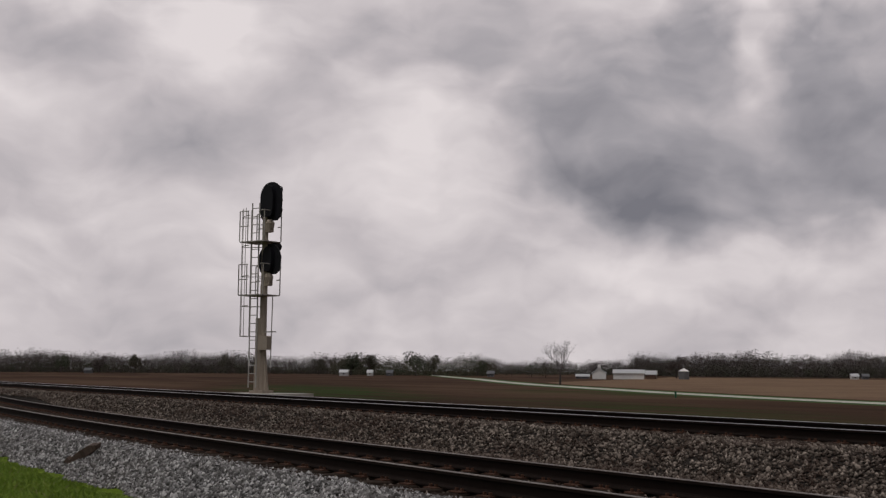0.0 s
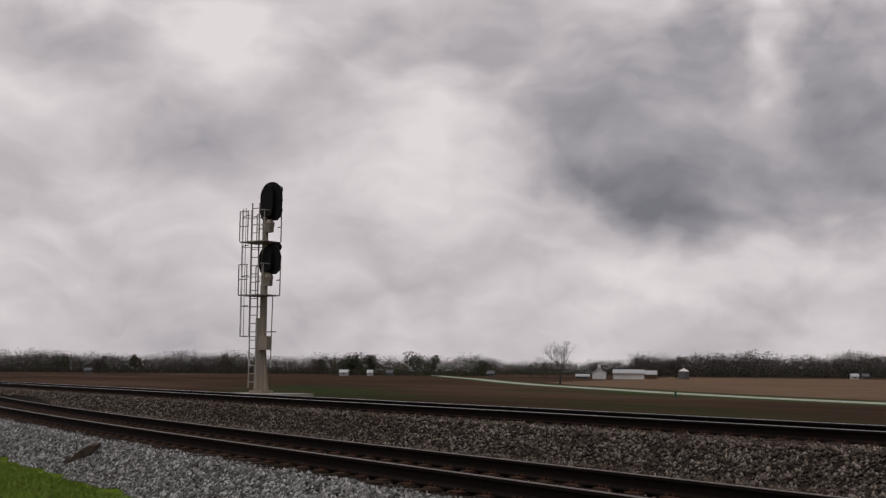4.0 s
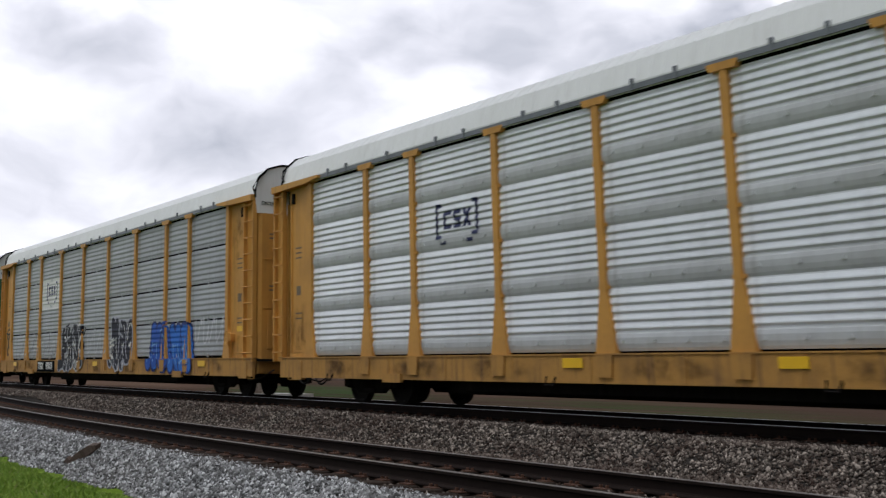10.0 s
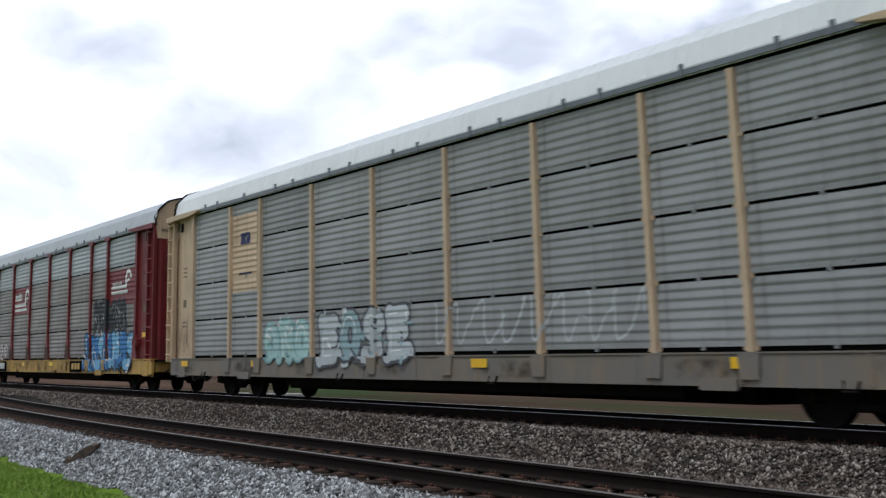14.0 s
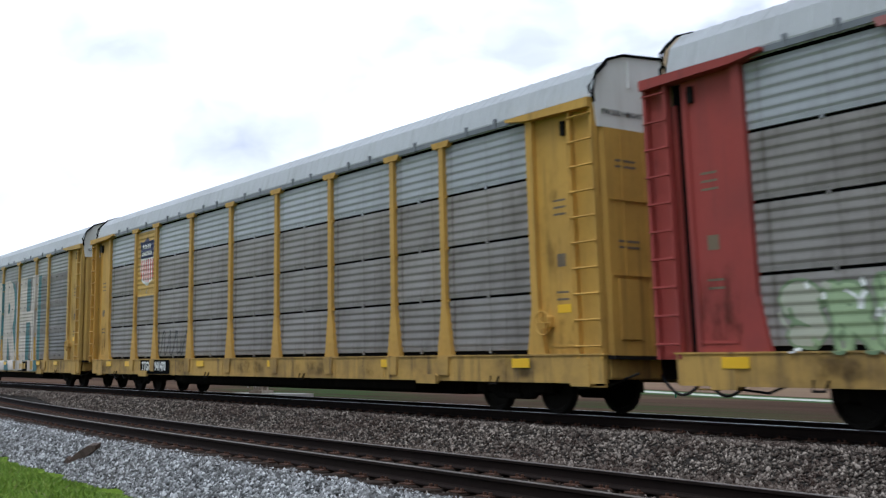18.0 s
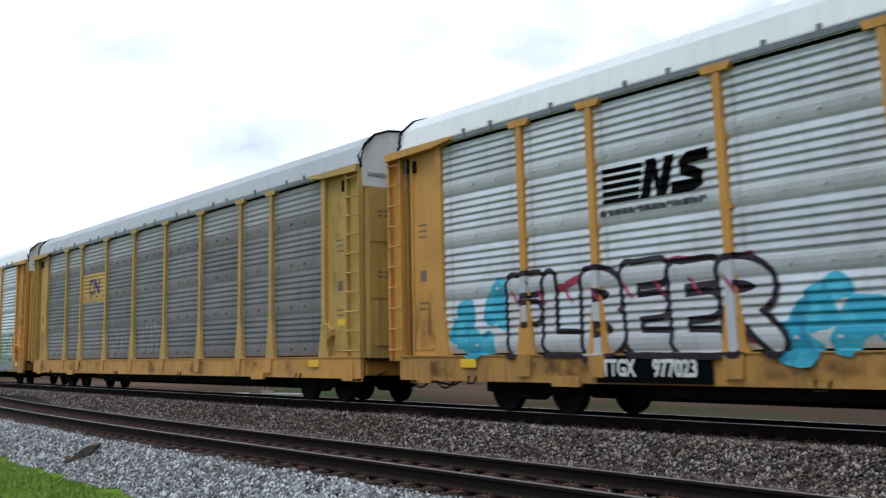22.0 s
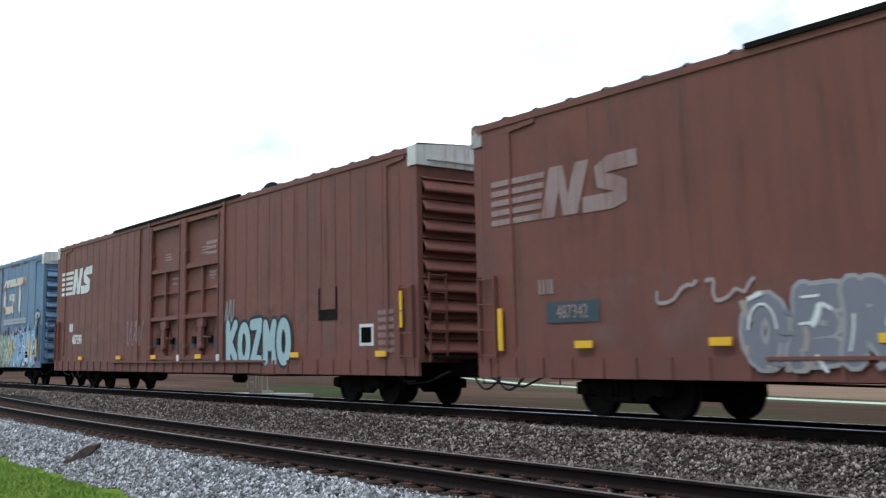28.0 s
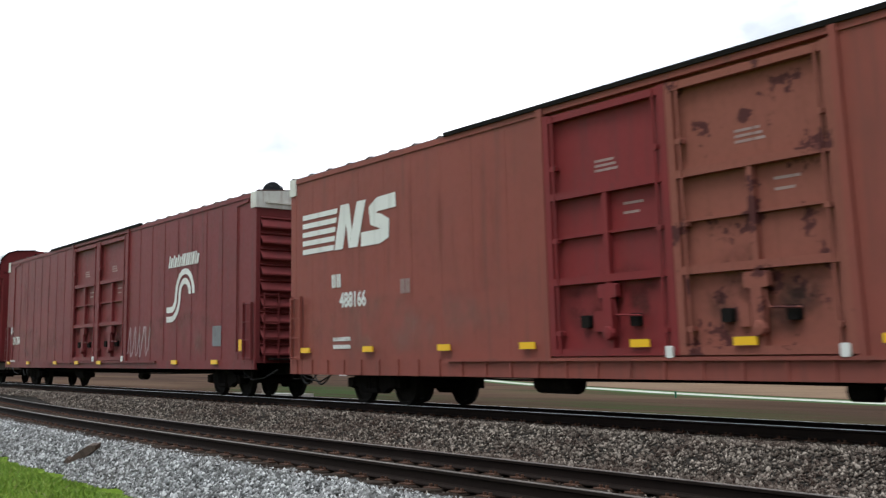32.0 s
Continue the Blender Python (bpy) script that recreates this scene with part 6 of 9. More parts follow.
    for a, b in ((-1.25, -0.45), (0.45, 1.25)):
        part("end_railing", Shape().tube([(-10.75, a, 2.75), (-10.75, b, 2.75)], 0.02, 5), M["black"], lo)
    # fuel tank and reservoirs
    s = Shape()
    s.prism([(-1.45, 0.85), (-1.25, 0.26), (1.25, 0.26), (1.45, 0.85), (1.45, 1.2), (-1.45, 1.2)], -3.7, 3.7, "x")
    part("fuel_tank", s, M["tank"], lo)
    if lead:
        for a, b in ((-2.75, -0.8), (-0.25, 1.75)):
            s = Shape()
            s.lathe([(0.0, a), (0.2, a + 0.03), (0.22, a + 0.12), (0.22, b - 0.12), (0.2, b - 0.03), (0.0, b)], (0, -1.35, 1.15), "x", 14)
            part("air_reservoir", s, M["tank"], lo)
        part("equipment_box", Shape().box(1.85, 3.4, -1.5, -1.1, 0.85, 1.45, 0.03), M["tank"], lo)
        part("equipment_box", Shape().box(-4.0, -2.95, -1.5, -1.1, 0.9, 1.45, 0.03), M["tank"], lo)
    for x in (-6.65, 6.65):
        loco_truck(lo, x)
    # lettering on the side that shows
    ys = near * 1.562
    yh = near * 0.952
    if lead:
        lettering("cab_number", number, 0.6, M["name_cream"], lo, 6.92, ys, 3.36, bold=0.014, squeeze=0.95)
        for n_, x0, x1, z0, z1, sd in ((8, -2.95, 1.5, 3.4, 3.82, 4), (7, -2.8, 0.35, 2.6, 2.98, 5)):
            w_ = (x1 - x0) / n_
            for i in range(n_):
                bars = [rect(x0 + i * w_, x0 + (i + 0.66) * w_, z0, z1 + (0.14 if i == 0 else 0.0))]
                plate(bars, "name_bar", M["name_cream"], lo, yh)
        plate([[(-4.1 + 0.62 * math.cos(a), 3.1 + 0.8 * math.sin(a)) for a in [0.2618 * k for k in range(24)]]], "crest", M["crest_rim"], lo, -0.952, "faded gold crest")
        plate([[(-4.1 + 0.4 * math.cos(a), 3.02 + 0.56 * math.sin(a)) for a in [0.2618 * k for k in range(24)]], rect(-4.3, -3.9, 3.5, 3.8)], "crest_field", M["gold"], lo, -0.957)
        plate([rect(8.05, 8.35, 2.0, 2.3)], "builder_plate", M["cream"], lo, ys)
        s = Shape()
        for q in (rect(-0.66, -0.52, 2.42, 2.9), rect(-0.519, -0.14, 2.78, 2.9), rect(-0.519, -0.14, 2.42, 2.54), rect(-0.26, -0.14, 2.541, 2.62), rect(-0.26, -0.14, 2.7, 2.779), rect(0.1, 0.22, 2.4, 2.9), rect(0.2, 0.45, 2.78, 2.9), rect(0.2, 0.45, 2.58, 2.68), rect(0.4, 0.5, 2.6, 2.88)):
            s.prism([(u - 0.1, v + 0.1) for u, v in q], 9.93, 9.992, "x")
        part("nose_emblem", s, M["cream"], nose, "cream block emblem")
    else:
        lettering("cab_number", number, 0.55, M["white"], lo, 7.2, ys, 3.3, side=1, bold=0.012, squeeze=0.95)
        s = Shape().prism([(8.8, 2.05), (9.3, 2.05), (9.3, 2.85), (9.17, 3.05), (8.93, 3.05), (8.8, 2.85)], 1.50, 1.545)
        part("crest", s, M["cream"], lo, "cream shield decal")
        for q in blocks(2, -0.1, 0.9, 3.0, 3.75, 3) + blocks(3, -4.3, -2.4, 2.95, 3.8, 9, fill=0.66) + blocks(1, -1.6, -1.0, 3.05, 3.6, 8):
            part("name_bar", Shape().prism(q, 0.945, 0.952), M["olive"], lo, "peeling gold lettering")
        for q in blocks(4, -1.6, -0.2, 2.5, 2.78, 5):
            part("name_bar", Shape().prism([(-x - 1.6, z) for x, z in q], 0.945, 0.952), M["name_cream"], lo)
        s = Shape().prism([(-5.0, 3.6), (-3.9, 3.6), (-3.9, 3.95), (-5.0, 3.95)], 0.953, 0.958)
        part("blue_patch", s, M["blue_patch"], lo)
        lettering("end_number", number, 0.66, M["rail_white"], lo, -9.47, 0.0, 3.0, bold=0.02, turn=pose(0, 0, 0, 90, 0, -90))
        s = Shape()
        for x in (3.3, 4.3, 5.3):
            s.box(x, x + 0.18, 1.545, 1.552, WALK - 0.32, WALK - 0.18)
        part("reflector", s, M["red_reflector"], lo)
        # soot and oil run down from the cabin's seams
        rng = random.Random(95)
        for x in (1.5, 1.9, 2.3, 2.75, 3.2, 3.6, 4.1, 4.6, 5.1, 5.5):
            top, w_, ln = 3.62, rng.uniform(0.08, 0.26), rng.uniform(0.25, 1.1)
            q = [(x - w_, top), (x + w_, top), (x + w_ * 0.7, top - ln * 0.35), (x + w_ * 0.25, top - ln * 0.5), (x + w_ * 0.1, top - ln), (x - w_ * 0.15, top - ln * 0.9), (x - w_ * 0.4, top - ln * 0.4)]
            part("soot_streak", Shape().prism(q, 1.49, 1.5035), M["soot"], aux)
        ragged = [(1.3, WALK + 0.02), (8.9, WALK + 0.02)] + [(8.9 - 0.2 * i, 3.3 + 0.24 * math.sin(1.7 * i) * math.sin(0.6 * i) + rng.uniform(-0.1, 0.1) - 0.5 * max(0, 7 - i) / 7) for i in range(38)]
        part("grime", Shape().prism(ragged, 1.5405, 1.5435), M["red_grime"], lo, "brown road grime over the lower cab side")
        for x0_, x1_, z0_, z1_ in ((1.35, 2.0, 1.85, 3.0), (2.1, 3.05, 1.85, 3.0), (3.15, 4.15, 1.85, 3.05), (4.25, 5.0, 1.85, 3.55), (6.3, 7.5, 1.85, 2.55)):
            fr = Shape()
            for a, b, p_, q_ in ((x0_, x1_, z0_, z0_ + 0.03), (x0_, x1_, z1_ - 0.03, z1_), (x0_, x0_ + 0.03, z0_, z1_), (x1_ - 0.03, x1_, z0_, z1_)):
                fr.box(a, b, 1.54, 1.556, p_, q_)
            part("hatch_frame", fr, M["red_grime"], lo)
        for x, z in ((1.6, 3.75), (2.9, 3.72), (5.2, 2.35), (5.6, 2.4), (6.4, 2.2)):
            part("warning_label", Shape().box(x, x + 0.2, 1.545, 1.549, z, z + 0.09), M["cream"], lo)
    return lo

M["rack_white"] = paint("white_roof_paint", (0.76, 0.75, 0.73), (0.42, 0.39, 0.35), 0.3, 0.5, scale=0.8)
M["rack_rail"] = paint("galvanised_top_rail", (0.22, 0.23, 0.25), (0.1, 0.1, 0.1), 0.5, 0.5, 0.4)
M["blue_patch"] = paint("faded_blue_patch", (0.06, 0.05, 0.09), (0.1, 0.03, 0.035), 0.8, 0.6)
M["rack_yellow"] = paint("yellow_rack_paint", (0.60, 0.30, 0.065), (0.26, 0.14, 0.055), 0.6, 0.55)
M["rack_yellow_old"] = paint("faded_yellow_rack_paint", (0.52, 0.33, 0.09), (0.22, 0.14, 0.07), 0.6, 0.6)
M["rack_gold"] = paint("gold_rack_paint", (0.57, 0.33, 0.07), (0.2, 0.12, 0.04), 0.6, 0.6)
M["rack_green"] = paint("green_rack_paint", (0.012, 0.105, 0.052), (0.05, 0.07, 0.04), 0.6, 0.5)
M["rack_cream"] = paint("cream_rack_paint", (0.60, 0.44, 0.29), (0.25, 0.17, 0.12), 0.6, 0.6)
M["rack_maroon"] = paint("maroon_rack_paint", (0.17, 0.022, 0.025), (0.06, 0.03, 0.028), 0.5, 0.5)
M["rack_red"] = paint("faded_red_rack_paint", (0.33, 0.062, 0.052), (0.14, 0.05, 0.048), 0.6, 0.6)
M["rack_pink"] = paint("faded_maroon_posts", (0.42, 0.17, 0.165), (0.14, 0.07, 0.06), 0.8, 0.6)
M["panel_bright"] = paint("bright_galvanised_sheet", (0.82, 0.83, 0.85), (0.52, 0.52, 0.53), 0.5, 0.42, 0.25, random_tint=0.06)
M["panel_grey"] = paint("grey_galvanised_sheet", (0.40, 0.41, 0.425), (0.23, 0.225, 0.22), 0.6, 0.5, 0.25, random_tint=0.07)
M["panel_brown"] = paint("sooty_galvanised_sheet", (0.285, 0.262, 0.245), (0.125, 0.103, 0.09), 1.0, 0.55, 0.2, random_tint=0.10)
M["rack_grime"] = stain("greasy_grime", (0.06, 0.036, 0.022), 2.6, 0.45, 0.72, 0.55, (1, 1, 0.5))
# grime on the sills; on box wagon doors it also paints in shade
M["sill_grime_door_shade"] = stain("sill_grime_door_shade", (0.045, 0.034, 0.028), 1.6, 0.42, 0.68, 0.6)
M["side_streaks"] = stain("rain_streaks", (0.045, 0.026, 0.022), 1.1, 0.48, 0.85, 0.26, (3.0, 3.0, 0.3))
M["side_dust"] = stain("pale_road_dust", (0.30, 0.22, 0.19), 1.2, 0.42, 0.8, 0.5, (1.2, 1.2, 0.8))
M["stencil"] = paint("worn_black_stencil", (0.2, 0.15, 0.1), (0.1, 0.08, 0.06), 0.6, 0.7)
M["panel_dark"] = paint("dark_weathered_sheet", (0.33, 0.325, 0.315), (0.18, 0.168, 0.16), 0.7, 0.55, 0.2, random_tint=0.12)
M["panel_silver_old"] = paint("dirty_silver_sheet", (0.62, 0.635, 0.66), (0.36, 0.35, 0.34), 0.85, 0.5, 0.2, random_tint=0.09)
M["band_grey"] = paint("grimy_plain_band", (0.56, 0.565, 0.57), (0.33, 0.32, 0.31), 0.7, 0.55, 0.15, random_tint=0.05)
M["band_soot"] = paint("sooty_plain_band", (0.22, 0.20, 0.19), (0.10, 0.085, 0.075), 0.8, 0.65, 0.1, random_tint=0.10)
M["panel_soot"] = paint("sooty_brown_sheet", (0.205, 0.197, 0.190), (0.10, 0.092, 0.086), 0.95, 0.6, 0.1, random_tint=0.14)
M["roof_white"] = paint("white_sheet_roof", (0.78, 0.77, 0.76), (0.55, 0.53, 0.5), 0.3, 0.45, scale=0.6)
M["roof_pale"] = paint("pale_grey_sheet_roof", (0.58, 0.58, 0.59), (0.40, 0.39, 0.38), 0.6, 0.5, 0.1, scale=0.6)
M["roof_grey"] = paint("grey_sheet_roof", (0.47, 0.475, 0.49), (0.34, 0.335, 0.33), 0.6, 0.5, 0.1, scale=0.6)
M["sill_yellow"] = paint("yellow_flat_wagon_sill", (0.47, 0.245, 0.06), (0.14, 0.08, 0.045), 0.95, 0.65, scale=1.8)
M["sill_patchy"] = paint("patchy_yellow_sill", (0.52, 0.32, 0.085), (0.06, 0.05, 0.045), 0.95, 0.65, scale=1.2)
M["sill_grey"] = paint("grimy_grey_sill", (0.20, 0.18, 0.16), (0.30, 0.2, 0.1), 0.7, 0.65, scale=1.2)
M["box_brown"] = paint("oxide_brown_wagon_paint", (0.188, 0.076, 0.057), (0.115, 0.064, 0.052), 0.85, 0.6, scale=0.8, bump=0.08)
M["box_brown_light"] = paint("faded_oxide_wagon_paint", (0.25, 0.07, 0.053), (0.155, 0.06, 0.048), 0.7, 0.6, scale=0.7, bump=0.08)
M["box_maroon"] = paint("maroon_wagon_paint", (0.175, 0.032, 0.034), (0.095, 0.038, 0.035), 0.6, 0.55, scale=0.8, bump=0.08)
M["box_blue"] = paint("faded_blue_wagon_paint", (0.148, 0.231, 0.352), (0.24, 0.285, 0.328), 0.8, 0.6, scale=0.8, bump=0.08)
M["wing_black"] = paint("sooty_black_roof", (0.006, 0.006, 0.006), (0.012, 0.010, 0.010), 0.5, 0.9, gloss=0.03)
M["blue_door"] = paint("blue_door_paint", (0.065, 0.14, 0.28), (0.15, 0.21, 0.29), 0.6, 0.6, scale=1.2)
M["door_red"] = paint("red_replacement_door", (0.20, 0.026, 0.028), (0.10, 0.034, 0.033), 0.5, 0.55)


def flaking(name, color, under, at=0.57):
    """Paint coming off in hard-edged flakes."""
    m, n, l, b = node_mat(name)
    co = n.new("ShaderNodeTexCoord").outputs["Object"]
    big, fine, st = tex_noise(n, l, co, 1.5, 7, 0.68), tex_noise(n, l, co, 12, 4, 0.6), tex_noise(n, l, co, 1.0, 5, 0.6, (7, 7, 0.5))
    c = mixc(n, l, ramp_out(n, l, fine, 0.4, 0.8, 0.4), color, tuple(0.75 * q for q in color))
    c = mixc(n, l, ramp_out(n, l, st, 0.5, 0.8, 0.5), c, tuple(0.6 * q for q in color))
    c = mixc(n, l, ramp_out(n, l, big, at, at + 0.03, 0.95), c, under)
    l.new(c, b.inputs["Base Color"])
    b.inputs["Roughness"].default_value = 0.75
    b.inputs["Specular IOR Level"].default_value = 0.2
    return m


M["door_rust"] = flaking("flaking_rusty_door", (0.25, 0.085, 0.062), (0.07, 0.02, 0.02))
M["box_roof"] = paint("dark_wagon_roof", (0.09, 0.055, 0.05), (0.05, 0.045, 0.045), 0.7, 0.7)
M["rust_white"] = paint("rust_stained_white", (0.70, 0.68, 0.64), (0.25, 0.13, 0.07), 0.6, 0.6, scale=2)
M["rust_brown_white"] = flaking("rusted_through_white", (0.40, 0.38, 0.36), (0.19, 0.085, 0.07), 0.46)
M["white_faded"] = paint("faded_white_emblem", (0.33, 0.235, 0.22), (0.19, 0.085, 0.07), 1.0, 0.6, scale=1.6)
M["slate"] = paint("slate_blue_patch", (0.055, 0.085, 0.10), (0.12, 0.07, 0.06), 0.5, 0.6)
M["navy"] = paint("navy_emblem_paint", (0.03, 0.035, 0.10), (0.1, 0.1, 0.13), 0.4, 0.6)
M["sign_red"] = paint("red_emblem_paint", (0.55, 0.07, 0.05), (0.4, 0.15, 0.12), 0.4, 0.6)
M["sign_orange"] = paint("orange_emblem_paint", (0.75, 0.13, 0.03), (0.4, 0.15, 0.1), 0.4, 0.6)
M["rust_letter"] = flaking("rusting_letter_paint", (0.66, 0.60, 0.53), (0.30, 0.11, 0.05), 0.54)

M["rust_foot"] = paint("rust_at_post_foot", (0.10, 0.05, 0.04), (0.05, 0.03, 0.026), 0.8, 0.85, scale=3)
foot_mesh("rust_foot")

PITCH0 = -192.3


def gap(k):
    """Place of the k-th coupling behind the locomotives, from the train's zero."""
    return PITCH0 - 28.19 * k if k <= 11 else PITCH0 - 28.19 * 11 - 28.0 * (k - 11)


def hook(ob, k):
    TRAIN.append((ob, (gap(k) + gap(k + 1)) / 2 - (0.1 if 11 <= k <= 16 else 0.0), False))
    return ob


FRONT = -1.598
OLD_POSTS = (-9.28, -7.36, -4.53, -1.73, 1.12, 3.9, 6.56, 8.42)


def bracket_emblem(c, x, z):
    """Two brackets round three blocks, like a wagon on wheels."""
    r = lambda a, b, p, q: rect(x + a, x + b, z + p, z + q)
    skin([r(-0.72, -0.64, -0.33, 0.36), r(-0.64, -0.52, 0.29, 0.36), r(-0.64, -0.52, -0.33, -0.26), r(0.64, 0.72, -0.33, 0.36), r(0.52, 0.64, 0.29, 0.36), r(0.52, 0.64, -0.33, -0.26), r(-0.45, -0.36, -0.15, 0.2), r(-0.36, -0.18, 0.12, 0.2), r(-0.36, -0.18, -0.15, -0.07), r(-0.1, 0.14, 0.12, 0.2), r(-0.1, -0.02, 0.0, 0.12), r(-0.02, 0.14, -0.02, 0.06), r(0.06, 0.14, -0.15, -0.02), r(-0.1, 0.06, -0.15, -0.07), [(x + 0.2, z - 0.15), (x + 0.3, z - 0.15), (x + 0.5, z + 0.2), (x + 0.4, z + 0.2)], [(x + 0.4, z - 0.15), (x + 0.5, z - 0.15), (x + 0.3, z + 0.2), (x + 0.2, z + 0.2)], r(-0.55, -0.35, -0.45, -0.38), r(0.35, 0.55, -0.45, -0.38)], "emblem", M["navy"], c, 0.008, "dark blue bracketed emblem")


def owner_patch(c, x):
    """Black patch with three yellow bars on the sill."""
    plate([rect(x - 0.75, x + 0.75, SILL + 0.03, DECK - 0.05)], "black_panel", M["black"], c, -1.626)
    plate([rect(x - 0.5 + 0.36 * i, x - 0.24 + 0.36 * i, 0.68, 0.9) for i in range(3)], "owner_bar", M["rack_yellow_old"], c, -1.632)


def build_train():
    a = locomotive("red freight locomotive with lit headlights and dusty lettering", M["red"], M["wing_black"], "9815", True, "")
    TRAIN.append((a, -159.45, False))
    b = locomotive("grimy red freight locomotive running backwards with peeling letters", M["red_faded"], M["red_clean"], "9538", False, "")
    TRAIN.append((b, -181.6, True))
    YA, GR = M["rack_yellow"], M["panel_grey"]

    # silver and yellow, white roof
    c = hook(autorack("yellow autorack wagon with bright silver side sheets and white roof", YA, M["panel_bright"], M["roof_white"], M["sill_yellow"], "banded"), 0)
    bracket_emblem(c, -5.9, 3.62)
    sill_marks(c, (-2.5, 2.0, 6.5, 10.5))

    # grey and yellow with dark and blue graffiti
    c = hook(autorack("yellow autorack wagon with grey side sheets and blue graffiti", YA, GR, M["roof_white"], M["sill_yellow"], "split"), 1)
    plate([rect(-7.3, -4.75, 3.0, 4.2)], "sign_panel", M["white"], c, -1.545)
    bracket_emblem(c, -5.9, 3.7)
    graffiti(c, -4.3, -1.4, 0.62, 2.35, 4, (0.42, 0.42, 0.44), [(0.012, 0.012, 0.02)], 21)
    graffiti(c, 1.6, 3.9, 0.65, 2.4, 3, (0.4, 0.4, 0.45), [(0.015, 0.015, 0.03)], 22)
    graffiti(c, 5.4, 8.9, 0.6, 2.1, 4, (0.015, 0.03, 0.14), [(0.02, 0.09, 0.42), (0.03, 0.15, 0.55)], 23, shine=(0.2, 0.4, 0.7))
    scrawl(c, 9.0, 11.4, 1.4, 2.2, (0.6, 0.6, 0.62), 24)
    scrawl(c, -10.6, -4.8, 1.15, 1.8, (0.55, 0.55, 0.55), 25, loops=7)
    scrawl(c, -11.3, -4.8, 1.0, 2.1, (0.1, 0.1, 0.1), 26, w=0.03, loops=4)
    scrawl(c, -1.2, 1.4, 1.2, 2.0, (0.5, 0.5, 0.52), 27, loops=4)
    curl = [[(-12.85, 2.0), (-12.8, 2.3), (-12.55, 2.4), (-12.35, 2.3), (-12.4, 2.05), (-12.65, 1.95), (-12.6, 1.7), (-12.4, 1.55), (-12.45, 1.3), (-12.7, 1.25), (-12.8, 1.45), (-12.6, 1.6)], [(-12.95, 2.2), (-12.6, 2.15), (-12.35, 2.2)]]
    s = Shape()
    for i, p in enumerate(fat_lines(curl, 0.09)):
        s.prism(p, -1.507 - 0.0002 * (i % 9), -1.5005)
    part("graffiti", s, spray((0.05, 0.04, 0.03)), c, "black sprayed curl on the corner sheet")
    sill_marks(c, (-10.8, 0.2, 9.8), -6.05, "975131")

    # green
    c = hook(autorack("green autorack wagon with sooty grey side sheets and yellow sill", M["rack_green"], M["panel_brown"], M["roof_pale"], M["sill_yellow"], "worn"), 2)
    plate([rect(-7.3, -4.7, 2.95, 4.1)], "sign_panel", M["rack_green"], c, -1.545)
    e = plate([[(-7.1, 3.05), (-6.2, 3.05), (-5.95, 3.2), (-5.9, 3.45), (-6.05, 3.55), (-5.92, 3.7), (-5.98, 3.92), (-6.15, 4.0), (-7.0, 4.0), (-6.9, 3.75), (-6.62, 3.75), (-6.75, 3.35), (-7.0, 3.3)]], "emblem", M["white"], c, -1.551, "white block emblem")
    plate(blocks(8, -5.8, -4.9, 3.62, 3.78, 3) + blocks(7, -5.8, -5.0, 3.36, 3.52, 4), "name_bars", M["white"], c, -1.551)
    tag_letters(c, "EKSOR", 7.2, 11.4, 1.1, 1.98, (0.03, 0.03, 0.03), (0.5, 0.5, 0.5), 0.2, 0.05)
    quads([stroke([(10.6, 1.2), (11.0, 1.05), (11.35, 0.85), (11.55, 0.7)], 0.12)], "graffiti", spray((0.5, 0.5, 0.5)), c, 0.01)
    sill_marks(c, (-11.3, -8.6, -4.0, 0.5, 3.4, 7.4, 11.4), -6.1, "990819")

    # cream
    c = hook(autorack("cream autorack wagon with dark grey sheets, faded graffiti and white roof", M["rack_cream"], M["panel_dark"], M["roof_white"], M["sill_grey"], "split", False), 3)
    plate([rect(-9.25, -7.5, 2.75, 4.8)], "sign_panel", M["rack_cream"], c, -1.545)
    plate([rect(-8.7, -8.1, 4.0, 4.3), rect(-8.8, -8.0, 3.2, 3.25)], "emblem", M["navy"], c, -1.551)
    graffiti(c, -7.2, -4.7, 0.9, 2.0, 3, (0.25, 0.42, 0.42), [(0.4, 0.55, 0.52)], 31)
    graffiti(c, -4.3, -0.3, 0.8, 2.1, 4, (0.1, 0.1, 0.11), [(0.5, 0.52, 0.52), (0.3, 0.4, 0.42)], 32)
    scrawl(c, 0.5, 6.5, 1.2, 2.1, (0.5, 0.5, 0.5), 33, loops=8)
    sill_marks(c, (-12.3, -7.5, 2.2, 8.5))

    # maroon, twice
    for k, seed in ((4, 41), (5, 51)):
        fp = M["rack_maroon"] if k == 4 else M["rack_red"]
        c = hook(autorack("maroon autorack wagon with grey sheets, black-and-blue graffiti and yellow sill" if k == 4 else "faded maroon autorack wagon with grey sheets and pale green graffiti", fp, M["panel_brown"], M["roof_grey"], M["sill_patchy"], "split", True, M["rack_cream"], OLD_POSTS, "rust_foot", None if k == 4 else M["rack_pink"]), k)
        plate([rect(-4.45, -1.85, 2.95, 4.08)], "sign_panel", M["rack_maroon"], c, -1.545)
        plate(blocks(7, -4.3, -3.15, 3.55, 3.85, 3), "name_bars", M["white"], c, -1.551)
        rail_emblem(c, -4.35, 3.1, 0.88, M["white"], -1.551)
        plate([rect(8.44, 11.4, 2.83, 4.0)], "sign_panel", M["rack_maroon"], c, -1.545)
        plate(blocks(12, 8.9, 9.9, 3.5, 3.6, 3), "name_bars", M["white"], c, -1.551)
        rail_emblem(c, 8.8, 3.2, 0.75, M["white"], -1.551)
